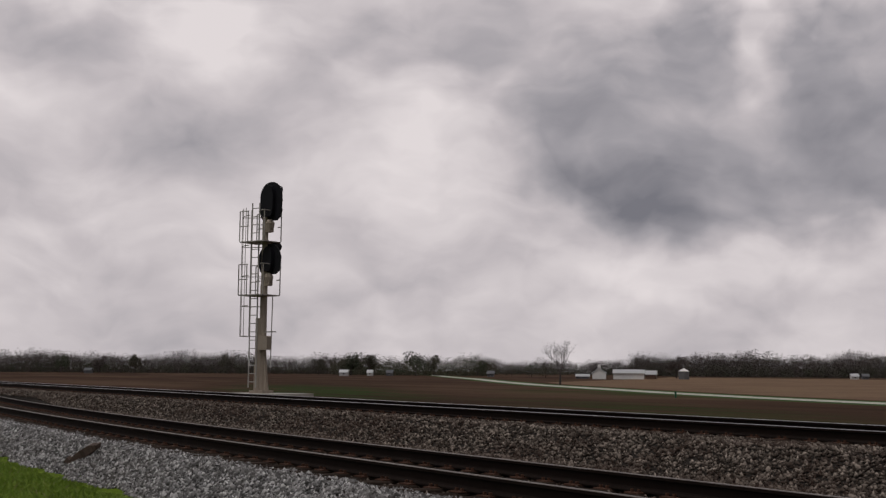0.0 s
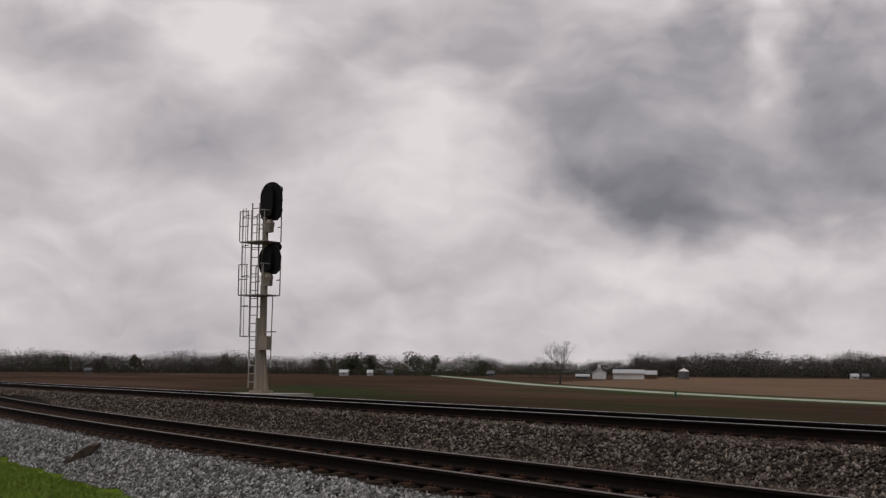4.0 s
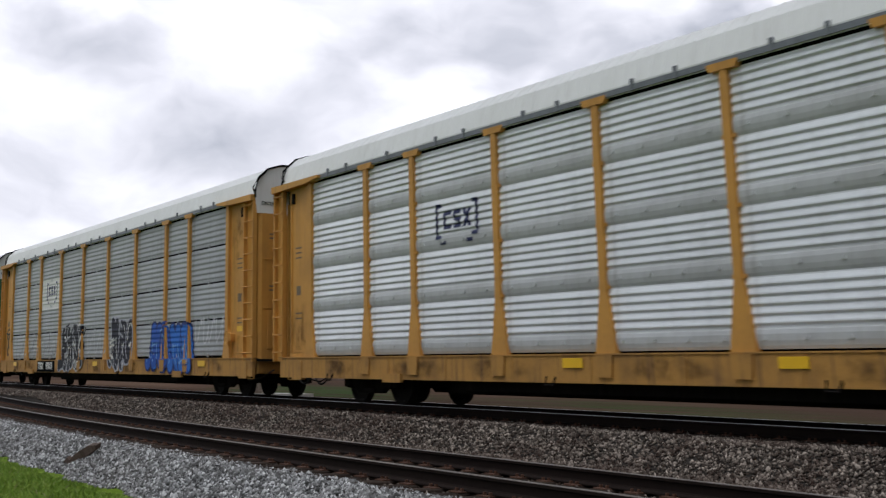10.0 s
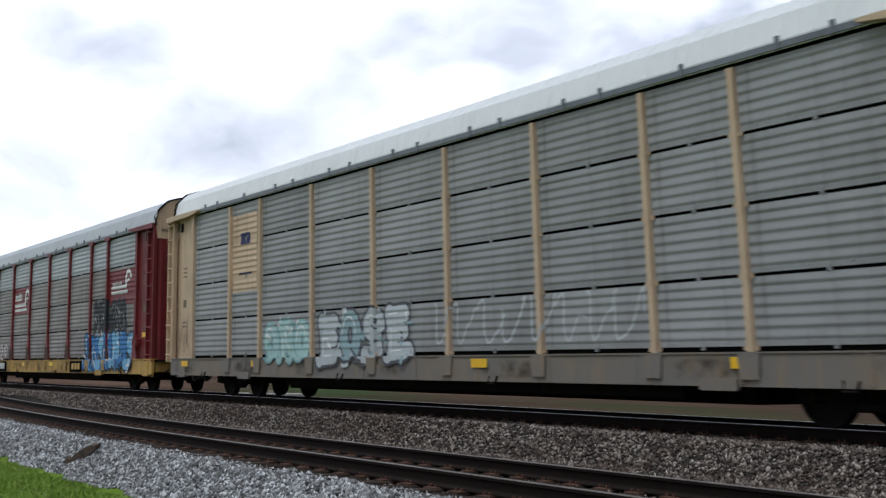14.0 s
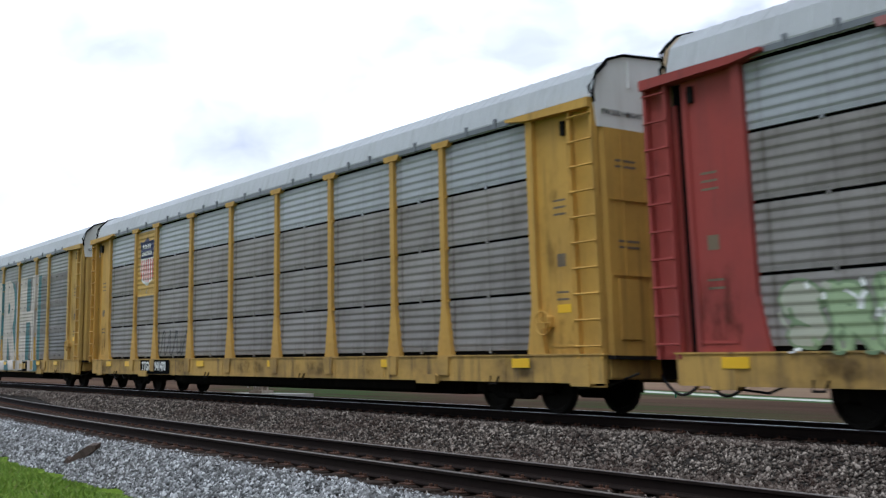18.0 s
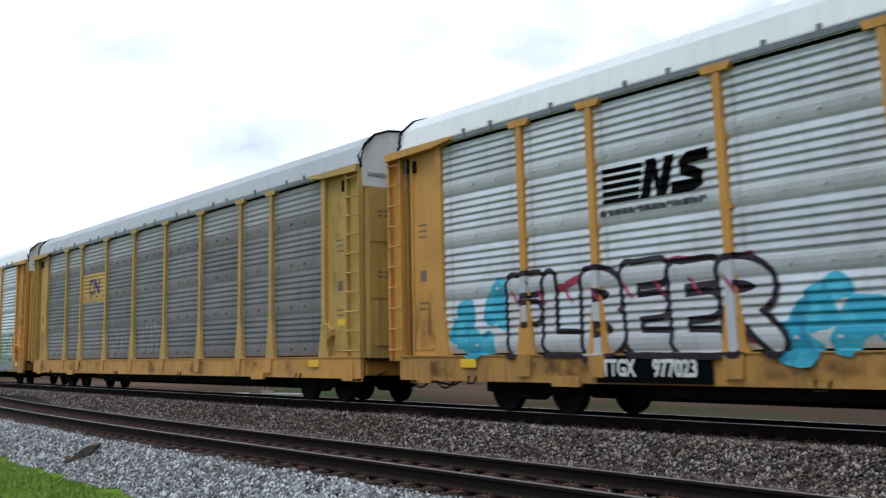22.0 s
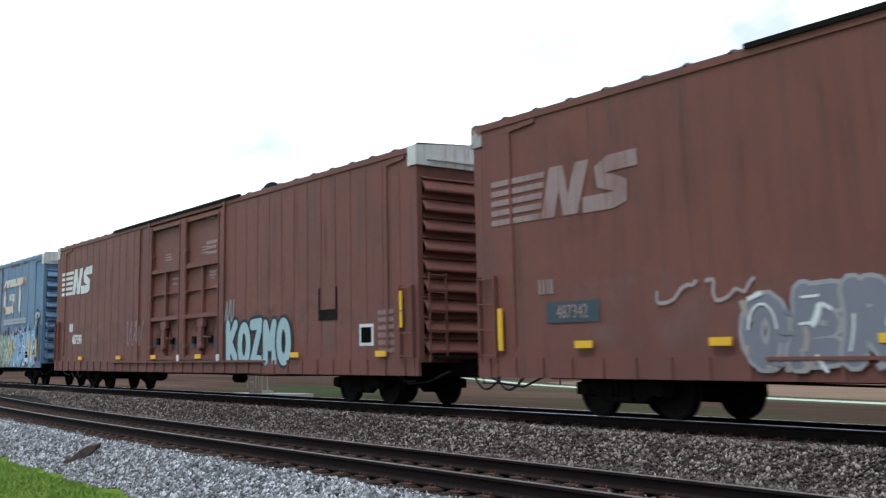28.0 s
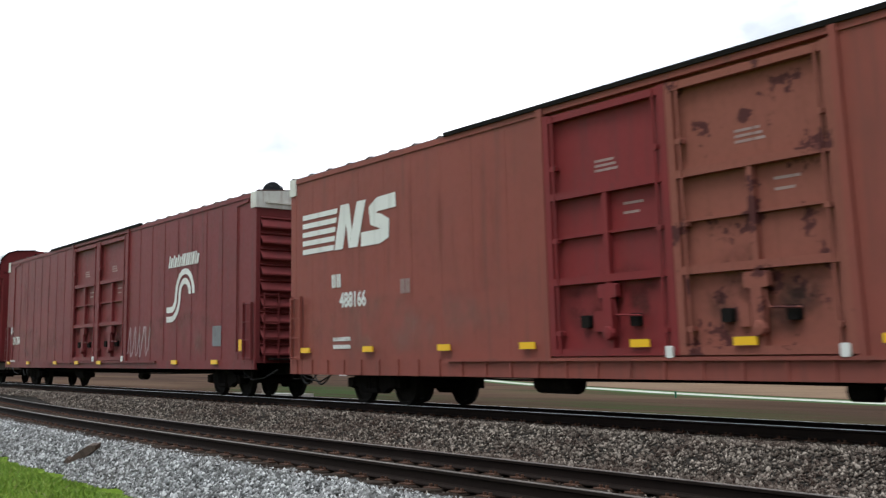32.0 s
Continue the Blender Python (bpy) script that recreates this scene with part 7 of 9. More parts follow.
        if k == 4:
            graffiti(c, 6.9, 10.4, 1.98, 3.1, 4, (0.025, 0.025, 0.03), [(0.03, 0.03, 0.035)], 45, shine=(0.3, 0.3, 0.3))
            graffiti(c, 6.0, 11.3, 0.62, 1.95, 7, (0.02, 0.03, 0.06), [(0.05, 0.18, 0.42), (0.2, 0.42, 0.62), (0.05, 0.1, 0.3)], 42)
            graffiti(c, -8.7, -5.2, 1.05, 1.8, 4, (0.26, 0.07, 0.08), [(0.42, 0.40, 0.39)], 43)
        else:
            graffiti(c, -11.5, -8.6, 1.0, 1.95, 4, (0.2, 0.27, 0.15), [(0.33, 0.42, 0.24), (0.42, 0.42, 0.33)], 52)
            graffiti(c, -8.0, -1.8, 0.75, 2.15, 7, (0.22, 0.3, 0.29), [(0.42, 0.44, 0.38), (0.34, 0.42, 0.39), (0.30, 0.2, 0.16)], 53)
        owner_patch(c, 5.3)
        sill_marks(c, (-12.3, -2.0, 2.0, 7.0, 10.9), -6.2, "978799" if k == 5 else "978201")

    # yellow with shield
    c = hook(autorack("gold autorack wagon with grey side sheets and a shield emblem", M["rack_gold"], M["panel_brown"], M["roof_grey"], M["sill_patchy"], "split"), 6)
    x0, x1 = -9.25, -7.5
    plate([rect(x0, x1, 3.0, 5.05)], "sign_panel", M["rack_yellow_old"], c, -1.545)
    xm = (x0 + x1) / 2
    sh = [(xm, 3.3), (xm + 0.5, 3.5), (xm + 0.6, 3.9), (xm + 0.55, 4.4), (xm + 0.62, 4.75), (xm + 0.3, 4.72), (xm, 4.85), (xm - 0.3, 4.72), (xm - 0.62, 4.75), (xm - 0.55, 4.4), (xm - 0.6, 3.9), (xm - 0.5, 3.5)]
    plate([sh], "shield", M["white"], c, -1.551, "shield emblem")
    plate([[(xm - 0.55, 4.2), (xm + 0.55, 4.2), (xm + 0.56, 4.42), (xm + 0.62, 4.75), (xm + 0.3, 4.72), (xm, 4.85), (xm - 0.3, 4.72), (xm - 0.62, 4.75), (xm - 0.56, 4.42)]], "shield_band", M["navy"], c, -1.557)
    plate([rect(xm - 0.5 + 0.2 * i, xm - 0.41 + 0.2 * i, 3.52 - 0.1 * (2 - abs(i - 2.5)) * 0.6, 4.15) for i in range(6)], "shield_stripes", M["sign_red"], c, -1.557)
    plate(blocks(5, xm - 0.38, xm + 0.38, 4.5, 4.63, 2) + blocks(7, xm - 0.45, xm + 0.45, 4.28, 4.42, 3), "name_bars", M["white"], c, -1.563)
    scrawl(c, -7.3, -4.9, 1.1, 1.9, (0.05, 0.05, 0.05), 61)
    sill_marks(c, (-11.6, -9.7, -3.6, 1.0, 6.5, 11.0), -7.2, "941470")

    # huge letters
    c = hook(autorack("yellow autorack wagon covered by huge white graffiti letters", M["rack_yellow_old"], M["panel_soot"], M["roof_grey"], M["sill_patchy"], "worn"), 7)
    shadow, fill = spray((0.07, 0.17, 0.18), 0.8), spray((0.56, 0.49, 0.43), 0.95)
    for ch, xa, xb, za in (("S", -9.45, -5.35, 0.62), ("H", -4.7, -1.75, 0.62), ("U", -1.35, 0.95, 0.62), ("R", 1.3, 3.85, 0.62)):
        skin(letter_mesh(ch, xa + 0.25, xb + 0.5, za, 4.46, 0.055), "graffiti", shadow, c, 0.004, "dark teal letter shadow")
        skin(letter_mesh(ch, xa, xb, za, 4.52, 0.055), "graffiti_fill", fill, c, 0.009, "huge white sprayed letter")
    arm = [(5.2, 2.6), (5.2, 3.05), (5.85, 3.05), (6.05, 3.3), (6.05, 4.5), (6.98, 4.5), (6.98, 3.1), (6.6, 2.82), (6.98, 2.5), (6.98, 0.62), (6.05, 0.62), (6.05, 2.3), (5.85, 2.6)]
    skin([rect(4.4, 5.75, 0.62, 4.4), [(x + 0.4, z - 0.06) for x, z in arm]], "graffiti", shadow, c, 0.004, "dark teal letter shadow")
    skin([rect(4.08, 5.2, 0.62, 4.5), arm], "graffiti_fill", fill, c, 0.009, "huge white sprayed letter")
    for p in POST_AT[c.name]:
        if -2.2 < p < 7.5:
            skin([rect(p - 0.083, p + 0.083, 1.04, 4.38)], "post_paint", fill, c, 0.006, "white spray over a rack post")
    skin([rect(-7.3, -4.75, 4.72, 5.05)], "sign_panel", M["sign_red"], c, 0.014)
    owner_patch(c, 5.3)
    skin([rect(-9.8, -8.9, 0.6, 1.0, 0.1), rect(-7.5, -6.9, 0.6, 1.0, -0.1), rect(-3.9, -2.7, 0.6, 1.0, 0.1), rect(-1.3, 0.2, 0.6, 1.0, -0.15), rect(0.9, 2.1, 0.6, 1.0, 0.1), rect(3.8, 6.9, 0.6, 1.0, 0.1)], "graffiti_fill", fill, c, 0.006)
    skin([rect(-8.75, -8.1, 0.6, 1.0, -0.2), rect(0.3, 0.8, 0.6, 1.0, 0.2), rect(2.2, 3.5, 0.6, 1.0, -0.2), rect(7.0, 7.6, 0.6, 1.0, -0.2)], "graffiti", shadow, c, 0.006)
    sill_marks(c, (-11.2, -8.2, -5.6, -2.9, -0.2, 2.3, 5.1, 7.7, 10.2), -6.3, "980741", y_up=True)

    # silver with blue lettering
    c = hook(autorack("yellow autorack wagon with silver sheets and light blue graffiti", YA, M["panel_silver_old"], M["roof_white"], M["sill_yellow"], "banded"), 8)
    mane_emblem(c, -7.2, -4.85, 3.42, 4.02, M["black"])
    plate(blocks(14, -7.25, -4.9, 3.22, 3.32, 6), "name_bars", M["black"], c, -1.551)
    teal = cloudy_spray("teal_spray", (0.05, 0.33, 0.47), (0.09, 0.42, 0.54), (0.03, 0.22, 0.36))
    rng = random.Random(88)
    for xa, xb, n_ in ((-11.6, -9.9, 6), (-3.7, -0.9, 9)):
        for i in range(n_):
            skin([blob(rng, xa + (xb - xa) * (i + 0.5) / n_, rng.uniform(1.1, 1.95), 0.34, rng.uniform(0.22, 0.42), 16, 0.45)], "graffiti_cloud", teal, c, 0.002 + 0.0006 * i, "soft-edged turquoise spray cloud")
    skin(fat_lines([[(-9.9 + 5.7 * t, 2.17 + 0.2 * t + 0.09 * math.sin(19 * t)) for t in [i / 24 for i in range(25)]], [(-4.3 + 0.25 * math.sin(3 * t), 2.3 - 1.1 * t) for t in [i / 8 for i in range(9)]]], 0.13), "graffiti", spray((0.36, 0.05, 0.09)), c, 0.004, "red sprayed line round the letters")
    tag_letters(c, "FLBEER", -9.85, -3.75, 1.02, 2.38, (0.022, 0.014, 0.02), (0.53, 0.52, 0.53), 0.29, 0.10, seed=5)
    skin(fat_lines([[(-9.7 + 0.72 * i + 0.2 * t, 2.12 - 0.22 * t) for t in (0, 0.5, 1)] for i in range(8)], 0.05), "graffiti_shine", spray((0.36, 0.05, 0.09)), c, 0.034)
    scrawl(c, -0.4, 3.3, 1.2, 2.05, (0.10, 0.10, 0.11), 83, loops=9, w=0.09)
    graffiti(c, 4.0, 7.8, 0.6, 2.15, 4, (0.015, 0.06, 0.1), [(0.03, 0.30, 0.44), (0.06, 0.36, 0.5)], 85, cloud=(0.04, 0.32, 0.46))
    scrawl(c, 8.9, 10.9, 1.8, 2.3, (0.05, 0.34, 0.48), 86, w=0.1)
    sill_marks(c, (-11.0, 9.7, 12.2), -6.2, "977023")

    # dark sheets, yellow
    c = hook(autorack("yellow autorack wagon with dark sooty side sheets", M["rack_yellow_old"], M["panel_soot"], M["roof_grey"], M["rack_yellow"], "worn"), 9)
    plate([rect(-7.35, -4.65, 3.05, 4.05)], "sign_panel", M["rack_yellow_old"], c, -1.545)
    plate([rect(-6.55, -6.43, 3.36, 3.8), rect(-6.43, -6.1, 3.74, 3.86), rect(-6.43, -6.1, 3.3, 3.42), rect(-6.0, -5.88, 3.3, 3.86), [(-5.879, 3.86), (-5.879, 3.62), (-5.501, 3.3), (-5.501, 3.54)], rect(-5.5, -5.38, 3.3, 3.86)], "emblem", M["navy"], c, -1.551, "dark rounded emblem")
    scrawl(c, -4.2, -2.1, 1.1, 1.8, (0.36, 0.355, 0.35), 91, w=0.04)
    scrawl(c, -1.2, 0.6, 1.2, 2.2, (0.36, 0.355, 0.35), 92, w=0.04)
    sill_marks(c, (11.0,))

    # silver with orange emblem
    c = hook(autorack("yellow autorack wagon with silver sheets and black, green and teal graffiti", YA, M["panel_silver_old"], M["roof_white"], M["sill_yellow"], "banded"), 10)
    plate(blocks(4, 4.1, 6.3, 3.62, 3.92, 4, 0.18), "emblem", M["sign_orange"], c, -1.551, "orange slanted emblem")
    plate([[(3.95, 3.42), (6.3, 3.42), (6.32, 3.5), (3.95, 3.56)]], "emblem_bar", M["navy"], c, -1.551)
    graffiti(c, -4.3, 0.0, 0.62, 2.3, 5, (0.02, 0.08, 0.14), [(0.08, 0.32, 0.27), (0.2, 0.36, 0.2), (0.4, 0.44, 0.26)], 101, cloud=(0.4, 0.13, 0.04))
    graffiti(c, 1.05, 5.9, 0.6, 2.35, 5, (0.36, 0.35, 0.34), [(0.012, 0.012, 0.018)], 102, cloud=(0.2, 0.08, 0.075))
    graffiti(c, 6.9, 11.0, 0.95, 2.15, 4, (0.06, 0.25, 0.08), [(0.4, 0.44, 0.38), (0.36, 0.42, 0.34)], 103)
    scrawl(c, -11.0, -9.6, 1.3, 1.8, (0.15, 0.2, 0.25), 104)
    skin([rect(6.9, 11.6, 0.6, 1.0)], "sill_overspray", spray((0.27, 0.27, 0.25)), c, 0.002, "grey overspray on the sill")
    skin([rect(0.9, 6.0, 0.6, 1.0)], "sill_overspray", cloudy_spray("rusty_overspray", (0.19, 0.08, 0.07), (0.30, 0.28, 0.26), (0.36, 0.15, 0.04)), c, 0.002, "rusty overspray on the sill")
    skin([rect(-4.4, 0.2, 0.6, 1.0)], "sill_overspray", cloudy_spray("green_overspray", (0.08, 0.24, 0.2), (0.34, 0.14, 0.04), (0.2, 0.3, 0.2)), c, 0.002, "green and orange overspray on the sill")
    sill_marks(c, (12.0,), -6.7, "962733")

    # brown covered wagons
    def numbers(c, text, x, z, mark=True, material=None):
        material = material or M["white"]
        if mark:
            plate(blocks(2, x - 0.5, x - 0.05, z + 0.45, z + 0.75, 2), "marking", material, c, -1.552)
        lettering("wagon_number", text, 0.46, material, c, x + 0.45, -1.553, z + 0.14, squeeze=0.85, bold=0.012)
        plate(blocks(9, x - 0.45, x + 0.35, z - 0.75, z - 0.66, 5) + blocks(9, x - 0.45, x + 0.35, z - 0.92, z - 0.83, 6), "data_bars", material, c, -1.552)

    B = M["box_brown"]
    c = hook(box_wagon("oxide-brown covered wagon with a bold white striped emblem", B, (M["door_red"], B), M["box_roof"], M["box_brown"]), 11)
    mane_emblem(c, -12.75, -8.8, 3.42, 4.3, M["white"])
    numbers(c, "487649", -10.65, 1.72)
    side_reflectors(c, (-10.6, -6.9, -4.0, 5.2, 8.2, 12.3), 1.2)
    c = hook(box_wagon("oxide-brown covered wagon with a faded emblem and pale graffiti", B, (B, B), M["box_roof"], M["rust_brown_white"]), 12)
    mane_emblem(c, -12.45, -8.55, 3.35, 4.22, M["white_faded"])
    plate([rect(-10.95, -9.6, 1.55, 1.9)], "number_patch", M["slate"], c, -1.552)
    lettering("wagon_number", "487342", 0.32, M["white_faded"], c, -10.28, -1.558, 1.72, squeeze=0.85)
    tag_letters(c, "SHEK", 3.3, 6.25, 0.8, 2.0, (0.16, 0.30, 0.36), (0.50, 0.55, 0.56), 0.34, 0.05, seed=4)
    graffiti(c, -6.6, -3.3, 0.75, 1.95, 4, (0.36, 0.34, 0.34), [(0.22, 0.22, 0.25), (0.38, 0.33, 0.28)], 121, -1.604)
    scrawl(c, 7.45, 8.3, 0.98, 1.85, (0.36, 0.31, 0.30), 122, -1.556, 0.09, 4)
    scrawl(c, 8.7, 9.2, 0.98, 1.8, (0.36, 0.31, 0.30), 123, -1.556, 0.09, 3)
    film(8.8, 12.0, 1.5, 2.5, -1.5485, M["patch_grey"], c, "paint_patch", "faint grey patch of overpainted graffiti")
    part("roof_hatch_frame", Shape().box(9.85, 10.38, -1.57, -1.53, 1.55, 1.97, 0.02), M["frame_dark"], c)
    plate([rect(10.62, 11.05, 1.19, 1.55)], "data_panel", M["white"], c, -1.552)
    plate([rect(10.66 + 0.19 * i, 10.82 + 0.19 * i, z, z + 0.14) for i in range(2) for z in (1.22, 1.38)], "data_panel_inner", M["black"], c, -1.558)
    plate([rect(10.72, 10.9, 0.98, 1.16)], "data_tag", M["white"], c, -1.552)
    plate([rect(11.43, 11.85, 0.94, 1.1)], "stencil_patch", M["stripe"], c, -1.552)
    plate(blocks(2, -11.15, -10.7, 2.05, 2.3, 2), "marking", M["white_faded"], c, -1.552)
    scrawl(c, -8.3, -6.5, 1.75, 2.1, (0.40, 0.33, 0.31), 124, -1.556, 0.06, 2)
    side_reflectors(c, (-9.95, -7.0, -4.2, 3.6, 6.95, 10.05), 1.18)
    side_reflectors(c, (12.2, -12.2), 1.1, True)
    c = hook(box_wagon("oxide-brown covered wagon with white emblem and turquoise graffiti", B, (B, B), M["box_roof"], M["rust_white"], seam=0.75, rib=0.008, doors=(-2.63, 0.24, 3.16)), 13)
    mane_emblem(c, -12.35, -8.6, 3.42, 4.35, M["white"])
    numbers(c, "487590", -10.65, 1.6)
    tag_letters(c, "KOZMO", 3.4, 7.3, 0.8, 2.0, (0.02, 0.035, 0.045), (0.40, 0.52, 0.53), 0.28, 0.085, seed=6)
    scrawl(c, -4.7, -3.1, 1.4, 2.3, (0.34, 0.28, 0.28), 131, -1.556, 0.045, 4)
    scrawl(c, 3.2, 3.9, 1.95, 2.6, (0.36, 0.34, 0.33), 132, -1.556, 0.06, 3)
    for xa, xb, z, h_ in ((1.76, 2.28, 4.93, 0.07), (1.78, 2.5, 4.22, 0.09), (1.78, 2.45, 4.08, 0.09), (1.78, 2.5, 3.94, 0.07), (2.0, 2.55, 3.41, 0.06), (2.0, 2.5, 3.3, 0.06), (2.12, 2.58, 2.94, 0.08), (-0.3, -0.08, 2.62, 0.09), (-0.3, -0.08, 2.46, 0.09)):
        plate([rect(xa, xb, z, z + h_)], "stencil_bar", M["white_faded"], c, -1.4755)
    for x, z in ((-2.25, 1.35), (-0.55, 1.3), (0.85, 1.3), (2.5, 1.28)):
        plate([rect(x - 0.13, x + 0.13, z, z + 0.26)], "door_patch", M["slate"], c, -1.4755)
    plate([rect(8.7, 9.6, 1.85, 2.1), rect(8.7, 8.78, 1.85, 2.6), rect(9.52, 9.6, 1.85, 2.6)], "roof_hatch_frame", M["frame_dark"], c, -1.552)
    plate([rect(10.6, 11.2, 1.25, 1.72)], "data_panel", M["white"], c, -1.552)
    plate([rect(10.68, 11.12, 1.32, 1.65)], "data_panel_inner", M["black"], c, -1.558)
    plate([q for i in range(6) for q in blocks(6, 11.4, 12.05, 1.1 + 0.16 * i, 1.2 + 0.16 * i, i)], "data_bars", M["white_faded"], c, -1.552)
    side_reflectors(c, (-9.5, -5.3, -2.0, 1.6, 7.6, 11.6), 1.08)
    side_reflectors(c, (12.4,), 1.6, True)

    # blue
    BL = M["box_blue"]
    c = hook(box_wagon("faded blue covered wagon with rusting white letters and large graffiti", BL, (M["blue_door"], M["blue_door"]), M["box_blue"], M["rust_white"], low_sill=False, rib=0.012, trucks=9.9, doors=(-2.52, 0.42, 3.5)), 14)
    g0 = 6.5
    plate([[(g0 + 1.95, 4.22), (g0 + 1.95, 4.55), (g0 + 0.25, 4.55), (g0, 4.32), (g0, 3.28), (g0 + 0.25, 3.05), (g0 + 1.72, 3.05), (g0 + 1.95, 3.26), (g0 + 1.95, 3.9), (g0 + 1.05, 3.9), (g0 + 1.05, 3.62), (g0 + 1.6, 3.62), (g0 + 1.6, 3.38), (g0 + 0.4, 3.38), (g0 + 0.35, 3.44), (g0 + 0.35, 4.16), (g0 + 0.4, 4.22)], rect(g0 + 1.951, g0 + 3.8, 4.22, 4.55), rect(g0 + 2.65, g0 + 3.0, 3.05, 4.219)], "emblem", M["rust_letter"], c, -1.556, "rusting white block emblem")
    plate([rect(g0 + 0.1, g0 + 3.95, 2.56, 2.84)], "emblem_line", M["line_grey"], c, -1.554, "pale grey painted band")
    for z in (2.57, 2.69, 2.81):
        plate([rect(g0 + 0.1, g0 + 3.95, z, z + 0.02)], "emblem_line_edge", M["white_faded"], c, -1.559)
    red = cloudy_spray("brick_red_spray", (0.20, 0.05, 0.045), (0.15, 0.04, 0.04), (0.30, 0.11, 0.09))
    sage = cloudy_spray("sage_green_spray", (0.27, 0.33, 0.22), (0.36, 0.42, 0.35), (0.19, 0.25, 0.16))
    ice = cloudy_spray("ice_blue_spray", (0.25, 0.40, 0.56), (0.35, 0.48, 0.60), (0.09, 0.22, 0.48))
    rng = random.Random(77)
    for i in range(18):
        skin([blob(rng, 3.6 + 0.5 * i, 2.12 + 0.06 * math.sin(i) + rng.uniform(-0.06, 0.12), 0.2, 0.15, 22, 0.55)], "graffiti_shadow", spray(((0.02, 0.02, 0.025), (0.16, 0.035, 0.06), (0.03, 0.028, 0.035))[i % 3]), c, 0.0006 + 0.0005 * i, "", -1.560)
    skin([rect(3.62, 12.15, 0.76, 2.0)], "graffiti_ground", cloudy_spray("dark_spray_ground", (0.03, 0.03, 0.045), (0.09, 0.06, 0.10), (0.20, 0.26, 0.30)), c, 0.010, "dark sprayed ground behind the letters", -1.562)
    pale = cloudy_spray("pale_spray_ground", (0.47, 0.47, 0.45), (0.40, 0.44, 0.42), (0.10, 0.30, 0.42))
    for i in range(9):
        skin([blob(rng, -9.5 + 0.75 * i, 1.55 + 0.1 * math.sin(2.2 * i), 0.7, 0.86, 20, 0.18)], "graffiti_cloud", pale, c, 0.002 + 0.0008 * i, "white sprayed ground behind red letters", -1.562)
    graffiti(c, -9.9, -3.2, 0.74, 2.42, 6, (0.46, 0.46, 0.44), [red], 144, -1.576, thin=0.2, weight=0.8)
    graffiti(c, 3.75, 8.2, 0.72, 2.2, 7, (0.03, 0.035, 0.035), [sage], 142, -1.576, thin=0.1)
    graffiti(c, 7.9, 12.2, 0.72, 2.3, 6, (0.05, 0.04, 0.09), [ice], 146, -1.576, thin=0.09)
    skin([[(10.6, 2.05), (11.2, 2.05), (11.05, 2.52), (10.95, 2.6)], [(7.55, 1.2), (7.8, 1.1), (8.2, 2.1), (8.05, 2.3)]], "graffiti_spike", ice, c, 0.012, "pale blue sprayed spikes", -1.576)
    skin([blob(rng, x, z, 0.12, 0.1, 10, 0.3) for x, z in ((9.1, 2.32), (10.3, 2.3), (12.0, 1.1), (12.3, 0.95), (8.7, 2.2))], "graffiti_spots", spray((0.5, 0.3, 0.36)), c, 0.03, "pink sprayed spots", -1.576)
    for xa, xb in ((3.2, 3.9), (5.2, 6.0), (7.6, 9.1), (9.8, 10.3), (11.9, 12.7), (-6.3, -6.0)):
        plate([[(xa, 5.2), (xb, 5.19), (xb - 0.1, 5.08), ((xa + xb) / 2, 5.13), (xa + 0.12, 5.05)]], "rust_patch", M["rust_streak"], c, -1.566)
    plate([[(12.32, 2.78), (12.5, 2.78), (12.42, 2.0), (11.78, 2.12)]], "graffiti_beam", cloudy_spray("straw_spray", (0.46, 0.42, 0.24), (0.36, 0.34, 0.2), (0.1, 0.09, 0.06)), c, -1.585, "straw-coloured sprayed beam")
    plate([[(12.42, 2.78), (12.5, 2.78), (12.46, 2.0), (12.3, 2.0)]], "graffiti_beam_edge", spray((0.03, 0.03, 0.03)), c, -1.590)
    plate([[(12.03, 2.76), (12.1, 2.86), (12.3, 2.94), (12.3, 3.04), (12.42, 3.1), (12.6, 3.08), (12.66, 2.94), (12.8, 2.84), (12.78, 2.76), (12.6, 2.7), (12.2, 2.7)]], "graffiti_lamp", spray((0.52, 0.53, 0.53)), c, -1.597, "white sprayed lamp shade")
    plate([[(12.3, 2.95), (12.3, 3.04), (12.42, 3.1), (12.6, 3.08), (12.66, 2.95), (12.48, 2.99)]], "graffiti_lamp_top", spray((0.02, 0.02, 0.022)), c, -1.603)
    plate([blob(random.Random(3), 12.45, 2.8, 0.08, 0.1, 10, 0.1)], "graffiti_lamp_bulb", spray((0.05, 0.05, 0.055)), c, -1.603)
    skin([blob(random.Random(60 + i), 12.66 + 0.1 * (i % 2), 1.1 + 0.14 * i, 0.14, 0.09, 10, 0.4) for i in range(5)], "graffiti_spots", spray((0.42, 0.42, 0.40)), c, 0.002, "pale sprayed spots", -1.556)
    for i, (z, h_, xb) in enumerate(((4.42, 0.2, -8.2), (4.06, 0.2, -8.5), (3.36, 0.24, -8.2), (2.62, 0.18, -8.9))):
        plate(blocks(9, -10.2, xb, z, z + h_, i), "faded_bars", M["white_faded2"], c, -1.556)
    for z in (3.72, 3.14):
        plate([rect(-10.2, -8.1, z, z + 0.05)], "faded_line", M["white_faded2"], c, -1.556)
    for x in (-6.2, 6.1):
        plate([[(x - 0.05, 2.3), (x + 0.04, 2.1), (x + 0.07, 4.0), (x + 0.1, 5.2), (x - 0.1, 5.2), (x - 0.07, 3.6)]], "rust_streak", M["rust_streak"], c, -1.558)
    plate([rect(10.76, 11.17, 0.97, 1.42)], "data_panel", M["white"], c, -1.606)
